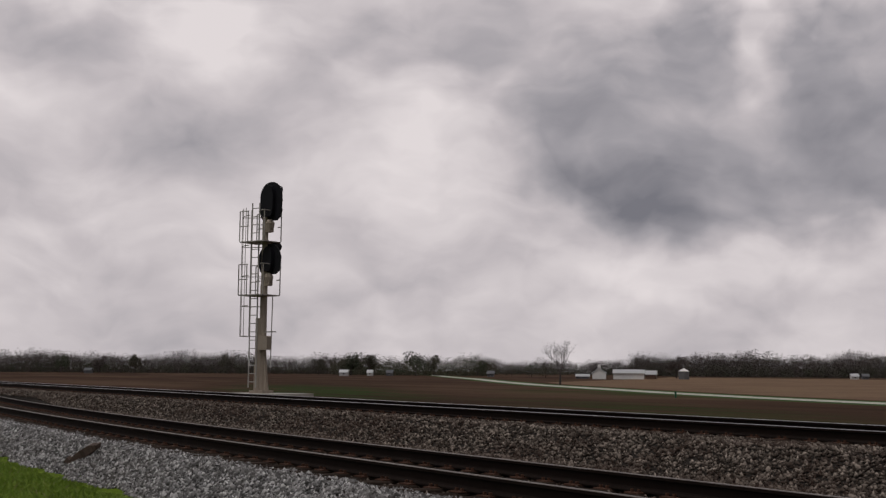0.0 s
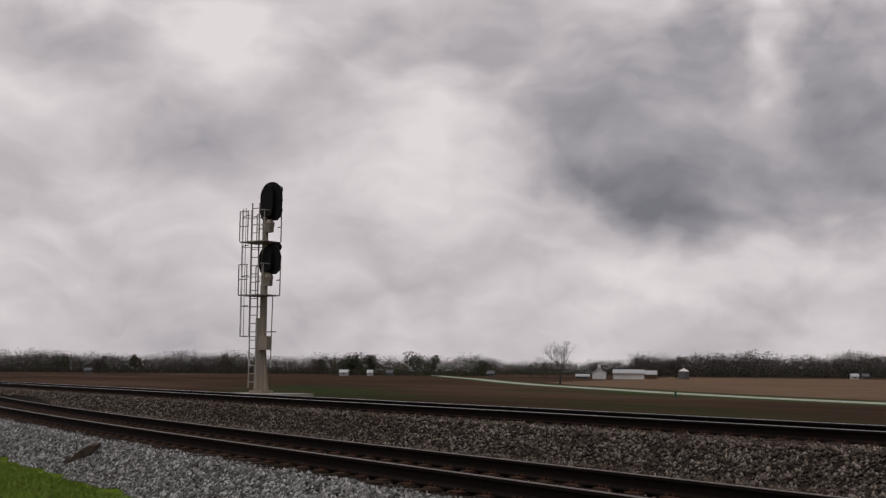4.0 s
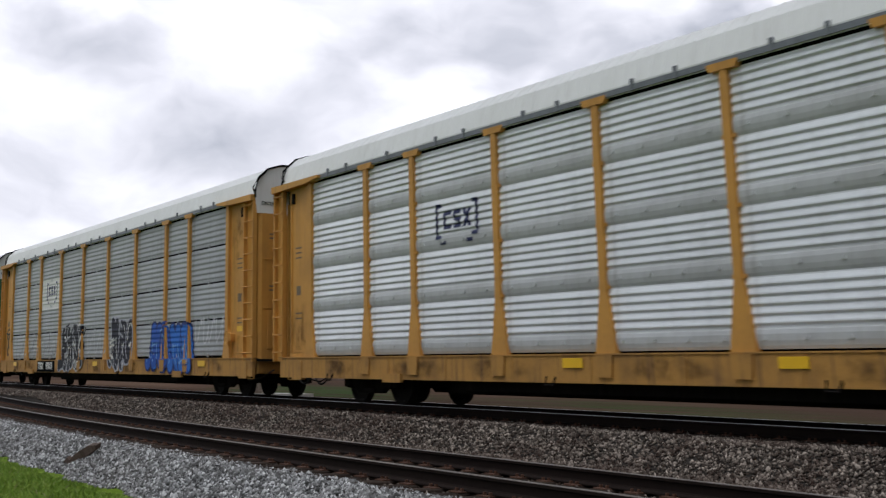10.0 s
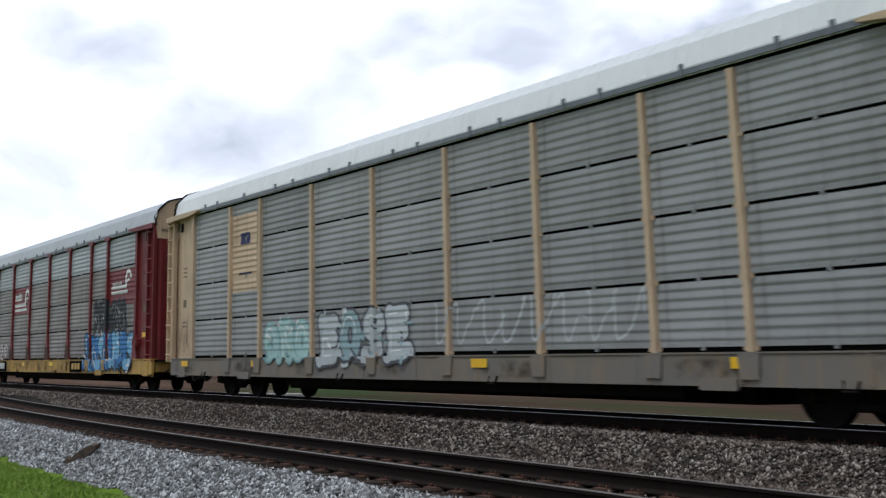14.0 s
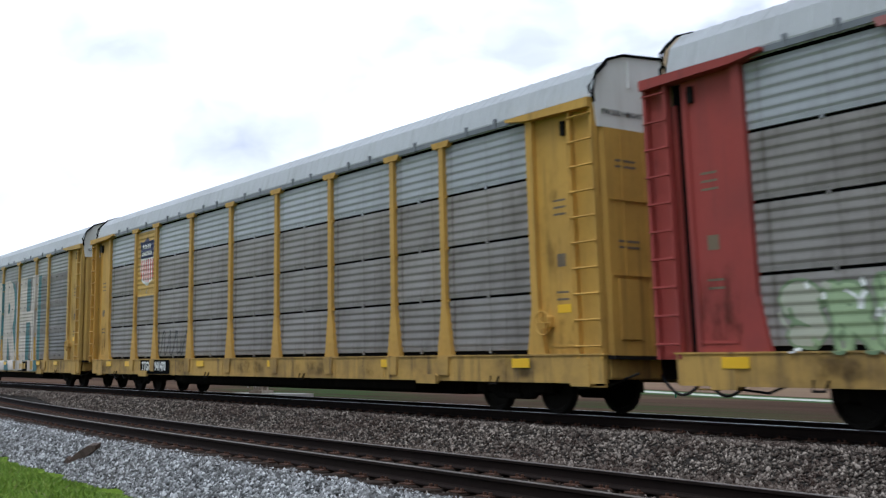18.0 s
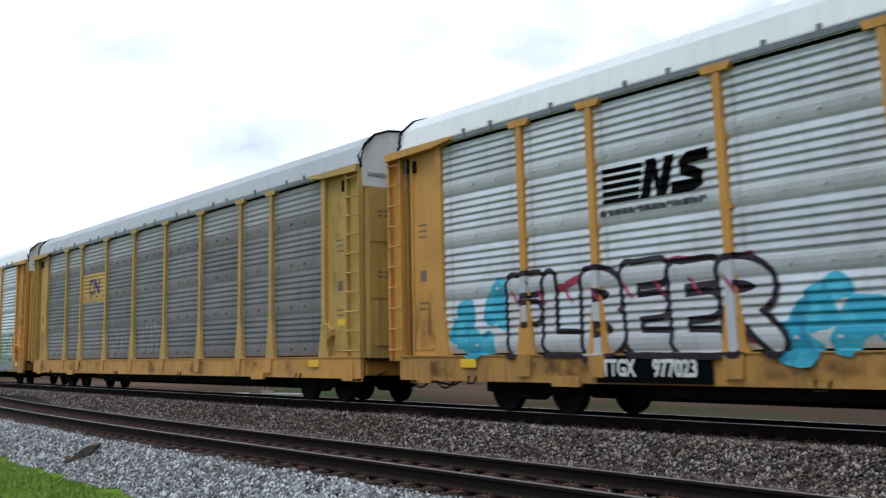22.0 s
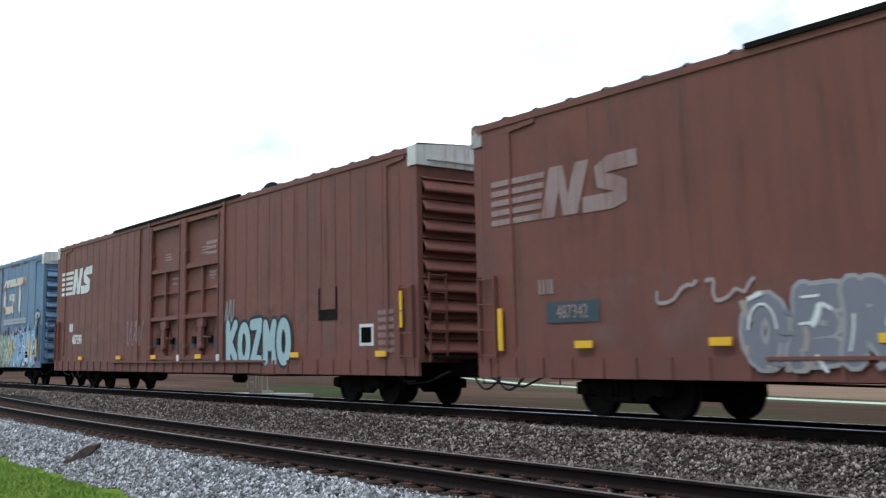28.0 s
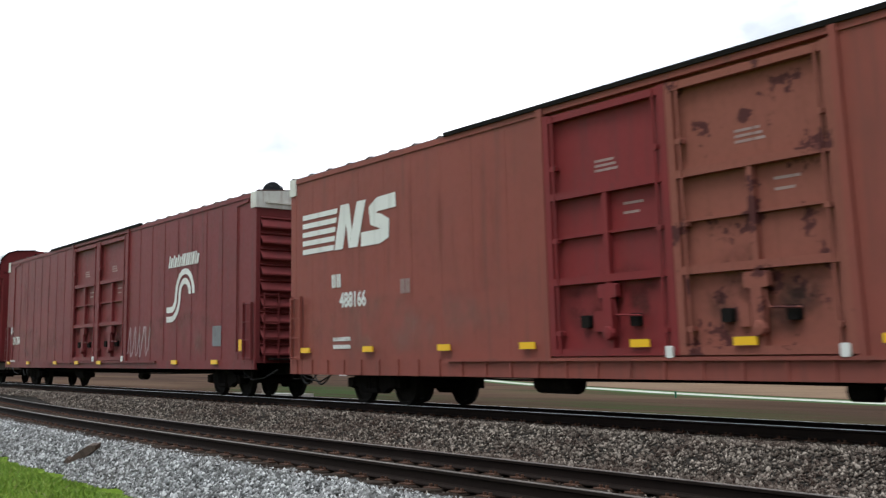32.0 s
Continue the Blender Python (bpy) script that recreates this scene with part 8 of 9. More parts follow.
    plate([rect(10.79 + 0.18 * i, 10.96 + 0.18 * i, z, z + h_) for i in range(2) for z, h_ in ((1.12, 0.14), (1.28, 0.11))], "data_panel_inner", M["black"], c, -1.612)
    side_reflectors(c, (-11.9, -8.0, -4.6, -2.0, 2.2, 5.6, 8.5, 11.45), 1.15, True)
    side_reflectors(c, (12.45,), 1.15, True)

    # faded brown with two doors
    FB = M["box_brown_light"]
    c = hook(box_wagon("faded brown covered wagon with one red and one flaking door", FB, (M["door_red"], M["door_rust"]), M["box_roof"], M["rust_white"], rib=0.003, trucks=9.9, battens=False), 15)
    mane_emblem(c, -12.35, -8.1, 3.42, 4.42, M["white"])
    numbers(c, "488166", -10.4, 2.12)
    plate(blocks(2, -7.95, -7.55, 2.3, 2.6, 4), "marking", M["white_faded"], c, -1.552)
    plate([rect(7.6, 8.15, 1.8, 1.92), rect(8.0, 8.14, 1.93, 2.2)], "roof_hatch_frame", M["frame_dark"], c, -1.552)
    plate([rect(9.6, 10.1, 1.5, 1.9)], "data_panel", M["white"], c, -1.552)
    plate([rect(9.67, 10.03, 1.56, 1.84)], "data_panel_inner", M["black"], c, -1.558)
    side_reflectors(c, (-12.1, -9.2, -6.3, -3.7, -0.9, 1.2, 3.6, 6.2, 8.6, 12.0), 1.18)

    # maroon with wheel-on-rail emblem
    MA = M["box_maroon"]
    c = hook(box_wagon("maroon covered wagon with a white wheel-on-rail emblem", MA, (MA, MA), M["box_roof"], M["rust_white"], low_sill=False, rib=0.010, trucks=9.9), 16)
    plate(blocks(7, 6.75, 9.15, 3.72, 4.08, 3, 0.1), "name_bars", M["white"], c, -1.553)
    rail_emblem(c, 6.65, 2.1, 0.78, M["white"], -1.553, True)
    scrawl(c, 2.9, 5.2, 1.05, 2.1, (0.5, 0.4, 0.42), 161, -1.553, 0.04)
    numbers(c, "291784", -11.7, 1.7, True)
    plate([rect(10.2, 10.8, 1.35, 1.9)], "data_panel", M["rack_rail"], c, -1.553)
    side_reflectors(c, (-12.2, -9.0, -5.0, -2.2, 0.4, 7.5, 10.5), 0.92)
    plate([rect(12.0, 12.3, 1.2, 1.5)], "reflector", M["yellow_reflector"], c, -1.575)

    # the next wagon, dark
    c = hook(autorack("dark grimy autorack wagon with sooty sheets", M["rack_maroon"], M["panel_dark"], M["roof_grey"], M["sill_grey"], "even", False, M["rack_maroon"]), 17)
    sill_marks(c, (-5, 5))


M["line_grey"] = paint("pale_grey_band", (0.36, 0.41, 0.45), (0.24, 0.31, 0.38), 0.6, 0.6)
M["white_faded2"] = paint("ghost_lettering", (0.30, 0.37, 0.45), (0.2, 0.29, 0.41), 0.9, 0.6)
M["patch_grey"] = stain("grey_overpaint", (0.10, 0.095, 0.105), 1.9, 0.42, 0.6, 0.55)
M["rust_streak"] = paint("rust_streak", (0.20, 0.105, 0.07), (0.13, 0.14, 0.17), 0.9, 0.85, scale=3)
# ---- signal beside the main line ----
M["signal_paint"] = paint("aluminium_paint", (0.46, 0.44, 0.42), (0.25, 0.2, 0.16), 0.5, 0.5, 0.2)
M["signal_black"] = paint("matt_black_target", (0.012, 0.012, 0.016), (0.03, 0.03, 0.035), 0.3, 0.55, streak=False)
M["mast"] = paint("weathered_mast_paint", (0.40, 0.34, 0.28), (0.2, 0.15, 0.11), 0.6, 0.65)
M["concrete"] = paint("pale_concrete", (0.50, 0.47, 0.43), (0.28, 0.24, 0.2), 0.5, 0.9, streak=False, bump=0.4)


def build_lineside():
    sg = thing("railway_signal", "tall two-head railway signal seen from behind with caged ladder", "signal", at=pose(-38.8, 4.0, -0.12, 0, 0, 22))
    P, B = M["signal_paint"], M["signal_black"]
    # local x: across the mast as seen from the line, y: away
    s = Shape().lathe([(0.13, 0.0), (0.13, 3.9), (0.11, 4.0), (0.11, 6.4)], (0, 0, 0), "z", 14)
    part("mast", s, M["mast"], sg)
    s = Shape()
    s.box(-0.34, 0.30, -0.3, 0.3, 0.0, 0.1)
    s.box(-0.27, -0.04, -0.14, 0.14, 0.1, 1.0, 0.02)
    s.box(-0.25, 0.05, -0.13, 0.13, 1.0, 2.7, 0.02)
    s.prism([(0.1, 0.1), (0.3, 0.1), (0.2, 0.9), (0.15, 1.5), (0.1, 1.5)], -0.04, 0.04)
    part("mast_base", s, M["mast"], sg)
    s = Shape().box(-0.02, 0.46, -0.28, -0.05, 1.55, 2.05, 0.03)
    part("junction_box", s, M["mast"], sg)
    s = Shape().box(-1.2, 1.6, -1.0, 1.0, -0.35, 0.0)
    part("footing", s, M["concrete"], sg)
    for z, hh, nm in ((6.97, 0.72, "upper_head"), (4.85, 0.56, "lower_head")):
        s = Shape()
        w = 0.53
        pts = []
        for i in range(13):
            a = math.pi * i / 12
            pts.append((w * math.cos(a), hh - w + w * math.sin(a)))
        c = 0.36
        pts += [(-w, -hh + c), (-w * 0.86, -hh + 0.12), (-w * 0.6, -hh), (w * 0.6, -hh), (w * 0.86, -hh + 0.12), (w, -hh + c)]
        s.prism([(x + 0.22, q + z) for x, q in pts], 0.02, 0.06)
        s.prism([(x * 0.42 + 0.22, q * 0.8 + z) for x, q in pts], -0.14, 0.02)
        for k in ((-0.28, 0.1, 0.48) if hh > 0.5 else (-0.22, 0.2)):
            s.lathe([(0.13, 0.16), (0.15, 0.5), (0.13, 0.5), (0.12, 0.16)], (0.22, 0, z + k), "y", 12)
        hd = part(nm, s, B, sg, "black signal head and backing plate")
        s = Shape().box(-0.05, 0.3, -0.1, 0.12, z - hh - 0.42, z - hh - 0.28, 0.03)
        s.lathe([(0.14, z - hh - 0.3), (0.17, z - hh - 0.1), (0.1, z - hh + 0.05)], (0.2, 0.02, 0), "z", 10)
        part("bracket", s, M["mast"], hd)
    for z in (5.5, 3.55):
        s = Shape()
        s.box(-0.85, 0.36, -0.45, 0.45, z - 0.04, z, 0.01)
        part("platform", s, P, sg)
        for x, y in ((-0.85, -0.45), (-0.85, 0.45), (-0.45, -0.45), (-0.45, 0.45), (0.36, -0.45), (0.36, 0.45)):
            part("railing_post", Shape().tube([(x, y, z), (x, y, z + 1.1)], 0.022, 5), P, sg)
        for y in (-0.45, 0.45):
            for h in (0.55, 1.1):
                part("railing", Shape().tube([(-0.85, y, z + h), (-0.4, y, z + h)], 0.02, 5), P, sg)
                part("railing", Shape().tube([(0.2, y, z + h), (0.36, y, z + h)], 0.02, 5), P, sg)
        part("railing", Shape().tube([(0.36, -0.45, z + 1.1), (0.36, 0.45, z + 1.1)], 0.02, 5), P, sg)
    stiles = part("ladder", Shape().tube([(-0.38, -0.3, 0.2), (-0.38, -0.3, 6.9)], 0.025, 5).tube([(-0.02, -0.3, 0.2), (-0.02, -0.3, 6.9)], 0.025, 5), P, sg)
    for i in range(22):
        part("rung", Shape().tube([(-0.38, -0.3, 0.4 + 0.3 * i), (-0.02, -0.3, 0.4 + 0.3 * i)], 0.016, 5), P, stiles)
    s = Shape()
    for k in range(5):
        z = 2.05 + 1.1 * k
        s.tube([(-0.42 + 0.38 * math.sin(a) * -1.0 - 0.36 + 0.36 * abs(math.cos(a)), 0.38 * math.cos(a), z) for a in [math.pi * i / 10 for i in range(11)]], 0.016, 5)
    for a in (0.5, 1.0, 1.57, 2.1, 2.6):
        s.tube([(-0.78 + 0.36 * abs(math.cos(a)) - 0.38 * math.sin(a) + 0.0, 0.38 * math.cos(a), 2.05), (-0.78 + 0.36 * abs(math.cos(a)) - 0.38 * math.sin(a), 0.38 * math.cos(a), 6.75)], 0.013, 5)
    part("ladder_cage", s, P, sg)
    s = Shape().box(0.1, 0.62, -0.02, 0.02, 2.18, 2.22)
    s.tube([(0.3, 0.1, 0.9), (0.34, 0.1, 3.5)], 0.02, 5)
    part("conduit", s, P, sg)
    # dark scrap of wood half buried in the shoulder
    s = Shape()
    s.prism([(-0.3, -0.03), (0.28, -0.04), (0.34, 0.02), (0.2, 0.09), (-0.06, 0.1), (-0.28, 0.06)], -0.09, 0.08)
    s.prism([(-0.36, -0.04), (-0.2, -0.04), (-0.24, 0.13), (-0.33, 0.1)], -0.06, 0.05)
    solid("wood_scrap", s, M["scrap"], "dark rotten piece of tie lying on ballast", "debris", at=pose(-18.9, -8.3, -0.66, 14, -32, 36))


M["scrap"] = paint("rotten_wood", (0.14, 0.10, 0.08), (0.025, 0.02, 0.016), 0.8, 0.95, scale=5, bump=0.8)


# ---- farmland in the distance ----
def bark(name, a, b_):
    m, n, l, b = node_mat(name)
    co = n.new("ShaderNodeTexCoord").outputs["Object"]
    r = ramp(n, [(0.36, a), (0.64, b_)])
    l.new(tex_noise(n, l, co, 0.05, 6, 0.7), r.inputs[0])
    speck = n.new("ShaderNodeMapRange")
    speck.inputs["To Max"].default_value = 0.45
    l.new(n.new("ShaderNodeNewGeometry").outputs["Random Per Island"], speck.inputs["Value"])
    l.new(mixc(n, l, speck.outputs[0], r.outputs[0], tuple(0.55 * q for q in a)), b.inputs["Base Color"])
    b.inputs["Roughness"].default_value = 0.95
    b.inputs["Specular IOR Level"].default_value = 0.05
    return m


M["twigs"] = bark("bare_twigs", (0.085, 0.073, 0.070), (0.135, 0.115, 0.107))
M["buds"] = bark("budding_woodland", (0.08, 0.078, 0.058), (0.13, 0.122, 0.09))
M["evergreen"] = bark("dark_foliage", (0.06, 0.07, 0.046), (0.11, 0.122, 0.082))
M["barn_white"] = paint("white_barn_boards", (0.88, 0.87, 0.85), (0.65, 0.63, 0.6), 0.25, 0.7, bump=0.1)
M["barn_roof"] = paint("pale_metal_roof", (0.70, 0.71, 0.72), (0.45, 0.45, 0.45), 0.3, 0.4, 0.3)
M["barn_brown"] = paint("weathered_brown_boards", (0.16, 0.10, 0.075), (0.08, 0.06, 0.05), 0.5, 0.8)
M["silo"] = paint("grey_corrugated_bin", (0.17, 0.175, 0.185), (0.12, 0.12, 0.12), 0.4, 0.7, 0.1)
M["window_dark"] = paint("dark_window", (0.03, 0.03, 0.035), (0.05, 0.05, 0.05), 0.2, 0.3, streak=False)


def crown_faces(rng, n, place, size):
    """Small leaf or twig clumps: n crossed triangles at places."""
    vs, fs = [], []
    for i in range(n):
        p = place(rng)
        s = size * rng.uniform(0.5, 1.4)
        for _ in range(2):
            d = [Vector((rng.uniform(-1, 1), rng.uniform(-1, 1), rng.uniform(-1, 1))) * s for _ in range(3)]
            k = len(vs)
            vs += [p + q for q in d]
            fs.append((k, k + 1, k + 2))
    return vs, fs


def limb(shape, rng, base, way, length, r, depth, tips):
    """A tapering limb that forks."""
    pts = [base]
    d = way.normalized()
    for i in range(3):
        d = (d + Vector((rng.uniform(-0.22, 0.22), rng.uniform(-0.22, 0.22), rng.uniform(-0.05, 0.15)))).normalized()
        pts.append(pts[-1] + d * length / 3)
    shape.tube(pts, r, 5 if depth > 1 else 3, r * 0.55)
    tips.append(pts[-1])
    if depth > 0:
        for _ in range(3 if depth > 1 else 4):
            q = (d + Vector((rng.uniform(-0.9, 0.9), rng.uniform(-0.9, 0.9), rng.uniform(-0.15, 0.7)))).normalized()
            limb(shape, rng, pts[rng.choice((2, 3, 3))], q, length * rng.uniform(0.55, 0.78), r * 0.5, depth - 1, tips)


def bare_tree(x, y, h, seed, label, material="twigs"):
    rng = random.Random(seed)
    t = thing("tree", label, "tree", at=pose(x, y, FIELD_Z))
    s, tips = Shape(), []
    s.tube([(0, 0, -0.2), (0.05, 0.02, h * 0.15), (0.0, 0.1, h * 0.32)], h * 0.028, 7, h * 0.02)
    part("trunk", s, M["twigs"], t)
    s = Shape()
    for k in range(6):
        a = 1.05 * k + rng.uniform(-0.3, 0.3)
        limb(s, rng, Vector((0, 0.1, h * rng.uniform(0.2, 0.33))), Vector((math.cos(a), math.sin(a), rng.uniform(1.1, 3.0))), h * 0.30, h * 0.011, 3, tips)
    part("limbs", s, M["twigs"], t)
    vs, fs = crown_faces(rng, 1500, lambda r: r.choice(tips) + Vector((r.gauss(0, 0.35), r.gauss(0, 0.35), r.gauss(0, 0.35))), 0.06)
    part("crown", Shape().add(vs, fs), M[material], t, "sparse budding twigs")
    return t


def leafy_tree(x, y, h, w, seed, label, material, n=700):
    rng = random.Random(seed)
    t = thing("tree", label, "tree", "trees by the farms", at=pose(x, y, FIELD_Z))
    s, tips = Shape(), []
    s.tube([(0, 0, -0.2), (0.1, 0, h * 0.2), (0, 0.1, h * 0.45)], h * 0.03, 6, h * 0.015)
    for k in range(5):
        a = 1.26 * k
        limb(s, rng, Vector((0, 0, h * 0.3)), Vector((math.cos(a), math.sin(a), 1.1)), h * 0.3, h * 0.012, 1, tips)
    part("trunk", s, M["twigs"], t)
    lobes = [(Vector((rng.uniform(-0.3, 0.3) * w, rng.uniform(-0.3, 0.3) * w, h * rng.uniform(0.38, 0.8))), rng.uniform(0.16, 0.3) * w) for _ in range(9)]

    def place(r):
        c, q = r.choice(lobes)
        v = Vector((r.gauss(0, 1), r.gauss(0, 1), r.gauss(0, 1))).normalized() * q * r.uniform(0.6, 1.0)
        return c + v
    vs, fs = crown_faces(rng, n, place, 0.04 * h)
    part("crown", Shape().add(vs, fs), M[material], t)
    return t


def ray_place(px, dist):
    """A place on the plan at a bearing and a distance from the viewpoint; px counts tenths of a milliradian-like steps across."""
    a = radians(56.335) - math.atan((px - 784) / 2060)
    return -dist * math.sin(a), -13.99 + dist * math.cos(a)


def woods(name, b0, b1, dist, depth, h, n, seed, material, label):
    """A belt of far woodland between two bearings: n trees, each a stem and a loose round crown of twigs, as one sheet of stuff."""
    rs = np.random.RandomState(seed)
    verts = []
    swell = [rs.rand() * 6.28 for _ in range(3)]
    for i in range(n):
        t = (i + rs.rand()) / n
        x, y = ray_place(b0 + (b1 - b0) * t, dist + rs.rand() * depth)
        tall = h * rs.uniform(0.72, 1.0) * (1 + 0.10 * math.sin(19 * t + swell[0]) + 0.07 * math.sin(47 * t + swell[1]))
        wide = tall * rs.uniform(0.26, 0.42)
        c = np.array((x, y, FIELD_Z))
        # twigs: denser in a few lobes, thinning out to the rim
        lobes = rs.normal(0, 1, (7, 3)) * (wide * 0.45, wide * 0.45, tall * 0.15) + (0, 0, tall * 0.6)
        p = lobes[rs.randint(0, 7, 150)] + rs.normal(0, 1, (150, 3)) * (wide * 0.34, wide * 0.34, tall * 0.13)
        p[:, 2] = np.clip(p[:, 2], 0.15 * tall, tall * 1.02)
        verts.append((c + p)[:, None, :] + rs.uniform(-1, 1, (150, 3, 3)) * (tall * 0.035))
        # undergrowth and stem
        q = rs.normal(0, 1, (40, 3)) * (wide * 0.7, wide * 0.7, 0)
        q[:, 2] = rs.rand(40) * tall * 0.42
        verts.append((c + q)[:, None, :] + rs.uniform(-1, 1, (40, 3, 3)) * (tall * 0.06))
        k = tall * 0.014
        verts.append(c + np.array([[(-k, 0, -0.2), (k, 0, -0.2), (0, 0, tall * 0.7)], [(0, -k, -0.2), (0, k, -0.2), (0, 0, tall * 0.7)]]))
    V = np.concatenate(verts).reshape(-1, 3)
    me = bpy.data.meshes.new(name)
    me.from_pydata(V.tolist(), [], np.arange(len(V)).reshape(-1, 3).tolist())
    me.materials.append(M[material])
    return tagged(new(name, me), label, "woodland", kind="stuff")


def house(name, x, y, w, d, wall_h, roof_h, turn, wall, roof, label, windows=2, chimney=False, door=False):
    t = thing(name, label, "building", at=pose(x, y, FIELD_Z, 0, 0, turn))
    s = Shape().box(-w / 2, w / 2, -d / 2, d / 2, 0, wall_h)
    s.prism([(-d / 2, wall_h), (d / 2, wall_h), (0, wall_h + roof_h)], -w / 2 + 0.05, w / 2 - 0.05, "x")
    part("wall", s, wall, t)
    s = Shape()
    for sg in (-1, 1):
        s.prism([(sg * (d / 2 + 0.4), wall_h - 0.15), (0, wall_h + roof_h + 0.1), (0, wall_h + roof_h + 0.3), (sg * (d / 2 + 0.4), wall_h + 0.05)], -w / 2 - 0.3, w / 2 + 0.3, "x")
    r = part("roof", s, roof, t)
    if chimney:
        part("chimney", Shape().box(-0.5, 0.5, -0.5, 0.5, wall_h + roof_h - 0.4, wall_h + roof_h + 1.2), M["barn_white"], r)
    for i in range(windows):
        xx = -w / 2 + w * (i + 1) / (windows + 1)
        wn_ = part("window", Shape().box(xx - 0.3, xx + 0.3, -d / 2 - 0.06, -d / 2 + 0.02, 0.45 * wall_h, 0.8 * wall_h), M["window_dark"], t)
        part("window_frame", Shape().box(xx - 0.36, xx + 0.36, -d / 2 - 0.08, -d / 2 - 0.01, 0.45 * wall_h - 0.06, 0.45 * wall_h), M["barn_white"], wn_)
    if door:
        part("door", Shape().box(-1.8, 1.8, -d / 2 - 0.08, -d / 2 + 0.02, 0, 3.2), M["barn_roof"], t)
    return t


def cloud_material():
    m = bpy.data.materials.new("overcast_clouds")
    m.use_nodes = True
    n, l = m.node_tree.nodes, m.node_tree.links
    n.remove(n["Principled BSDF"])
    uv = n.new("ShaderNodeUVMap").outputs[0]
    warp = n.new("ShaderNodeTexNoise")
    warp.inputs["Scale"].default_value, warp.inputs["Detail"].default_value = 0.42, 3
    l.new(uv, warp.inputs["Vector"])
    add = n.new("ShaderNodeVectorMath")
    add.operation = "MULTIPLY_ADD"
    add.inputs[1].default_value = (2.2, 1.6, 0)
    l.new(warp.outputs["Color"], add.inputs[0])
    l.new(uv, add.inputs[2])
    co = add.outputs[0]
    f1 = tex_noise(n, l, co, 0.42, 5, 0.45, (0.85, 1.25, 1))
    f2 = tex_noise(n, l, co, 1.1, 4, 0.44, (0.75, 1.6, 1))
    # the masses keep their places: only their edges are torn
    torn = n.new("ShaderNodeTexNoise")
    torn.inputs["Scale"].default_value, torn.inputs["Detail"].default_value, torn.inputs["Roughness"].default_value = 0.8, 4, 0.42
    l.new(uv, torn.inputs["Vector"])
    add2 = n.new("ShaderNodeVectorMath")
    add2.operation = "MULTIPLY_ADD"
    add2.inputs[1].default_value = (2.0, 1.5, 0)
    l.new(torn.outputs["Color"], add2.inputs[0])
    l.new(uv, add2.inputs[2])
    place = add2.outputs[0]

    def mound(cx, cy, rx, ry, power=1.0):
        """A soft round mass at a place of the sheet."""
        mp = n.new("ShaderNodeMapping")
        mp.inputs["Location"].default_value = (-(cx + 1.0) / rx, -(cy + 0.75) / ry, 0)
        mp.inputs["Scale"].default_value = (1 / rx, 1 / ry, 0)
        l.new(place, mp.inputs["Vector"])
        g = n.new("ShaderNodeTexGradient")
        g.gradient_type = "SPHERICAL"
        l.new(mp.outputs[0], g.inputs[0])
        k = n.new("ShaderNodeMath")
        k.operation, k.use_clamp = "MULTIPLY", True
        k.inputs[1].default_value = power
        l.new(g.outputs["Fac"], k.inputs[0])
        return k.outputs[0]

    def plus(a, b, w):
        k = n.new("ShaderNodeMath")
        k.operation = "MULTIPLY_ADD"
        l.new(b, k.inputs[0])
        k.inputs[1].default_value = w
        if isinstance(a, float):
            k.inputs[2].default_value = a
        else:
            l.new(a, k.inputs[2])
        return k.outputs[0]
    v = plus(0.31, f1, 0.64)
    v = plus(v, f2, 0.34)
    for cx, cy, rx, ry, pw, w in CLOUD_MASSES:
        v = plus(v, mound(cx, cy, rx, ry, pw), w)
    r = ramp(n, [(0.25, (0.195, 0.20, 0.228)), (0.50, (0.365, 0.36, 0.385)), (0.74, (0.575, 0.548, 0.563)), (1.0, (0.80, 0.765, 0.765))])
    l.new(v, r.inputs[0])
    e = n.new("ShaderNodeEmission")
    l.new(r.outputs[0], e.inputs["Color"])
    e.inputs["Strength"].default_value = 1.28
    l.new(e.outputs[0], n["Material Output"].inputs["Surface"])
    return m


# cloud masses over the plain: bearing, height, half width, half height, hardness, weight (hundreds of steps)
CLOUD_MASSES = [
    (5.6, 2.2, 5.0, 2.35, 5.0, -0.26), (2.9, 0.8, 2.1, 1.0, 1.5, -0.18), (4.6, 1.4, 2.2, 1.2, 1.5, -0.10), (7.9, 1.6, 1.6, 1.6, 2.0, -0.10), (0.6, 3.9, 3.0, 0.9, 2.0, -0.14),
    (-4.9, 1.8, 2.8, 1.0, 1.2, -0.18), (-2.4, 2.9, 2.0, 0.7, 1.2, -0.07), (-7.3, 3.2, 2.0, 1.0, 1.2, -0.16), (-6.6, -0.4, 2.4, 0.5, 1.6, -0.08), (-1.2, -0.9, 2.0, 0.45, 1.6, -0.08),
    (-0.4, 2.1, 1.7, 1.4, 1.3, 0.16), (-0.2, 0.6, 1.2, 0.9, 1.5, 0.10), (-1.6, 1.2, 1.6, 0.8, 1.4, 0.12), (-4.2, 3.7, 1.4, 0.9, 1.6, 0.18), (5.7, 3.9, 0.8, 1.5, 1.5, 0.34), (4.8, -0.5, 4.6, 0.5, 1.6, 0.12), (-7.6, 4.6, 1.6, 0.8, 1.6, 0.14), (0.0, -1.9, 14.0, 1.1, 1.6, -0.06),
]


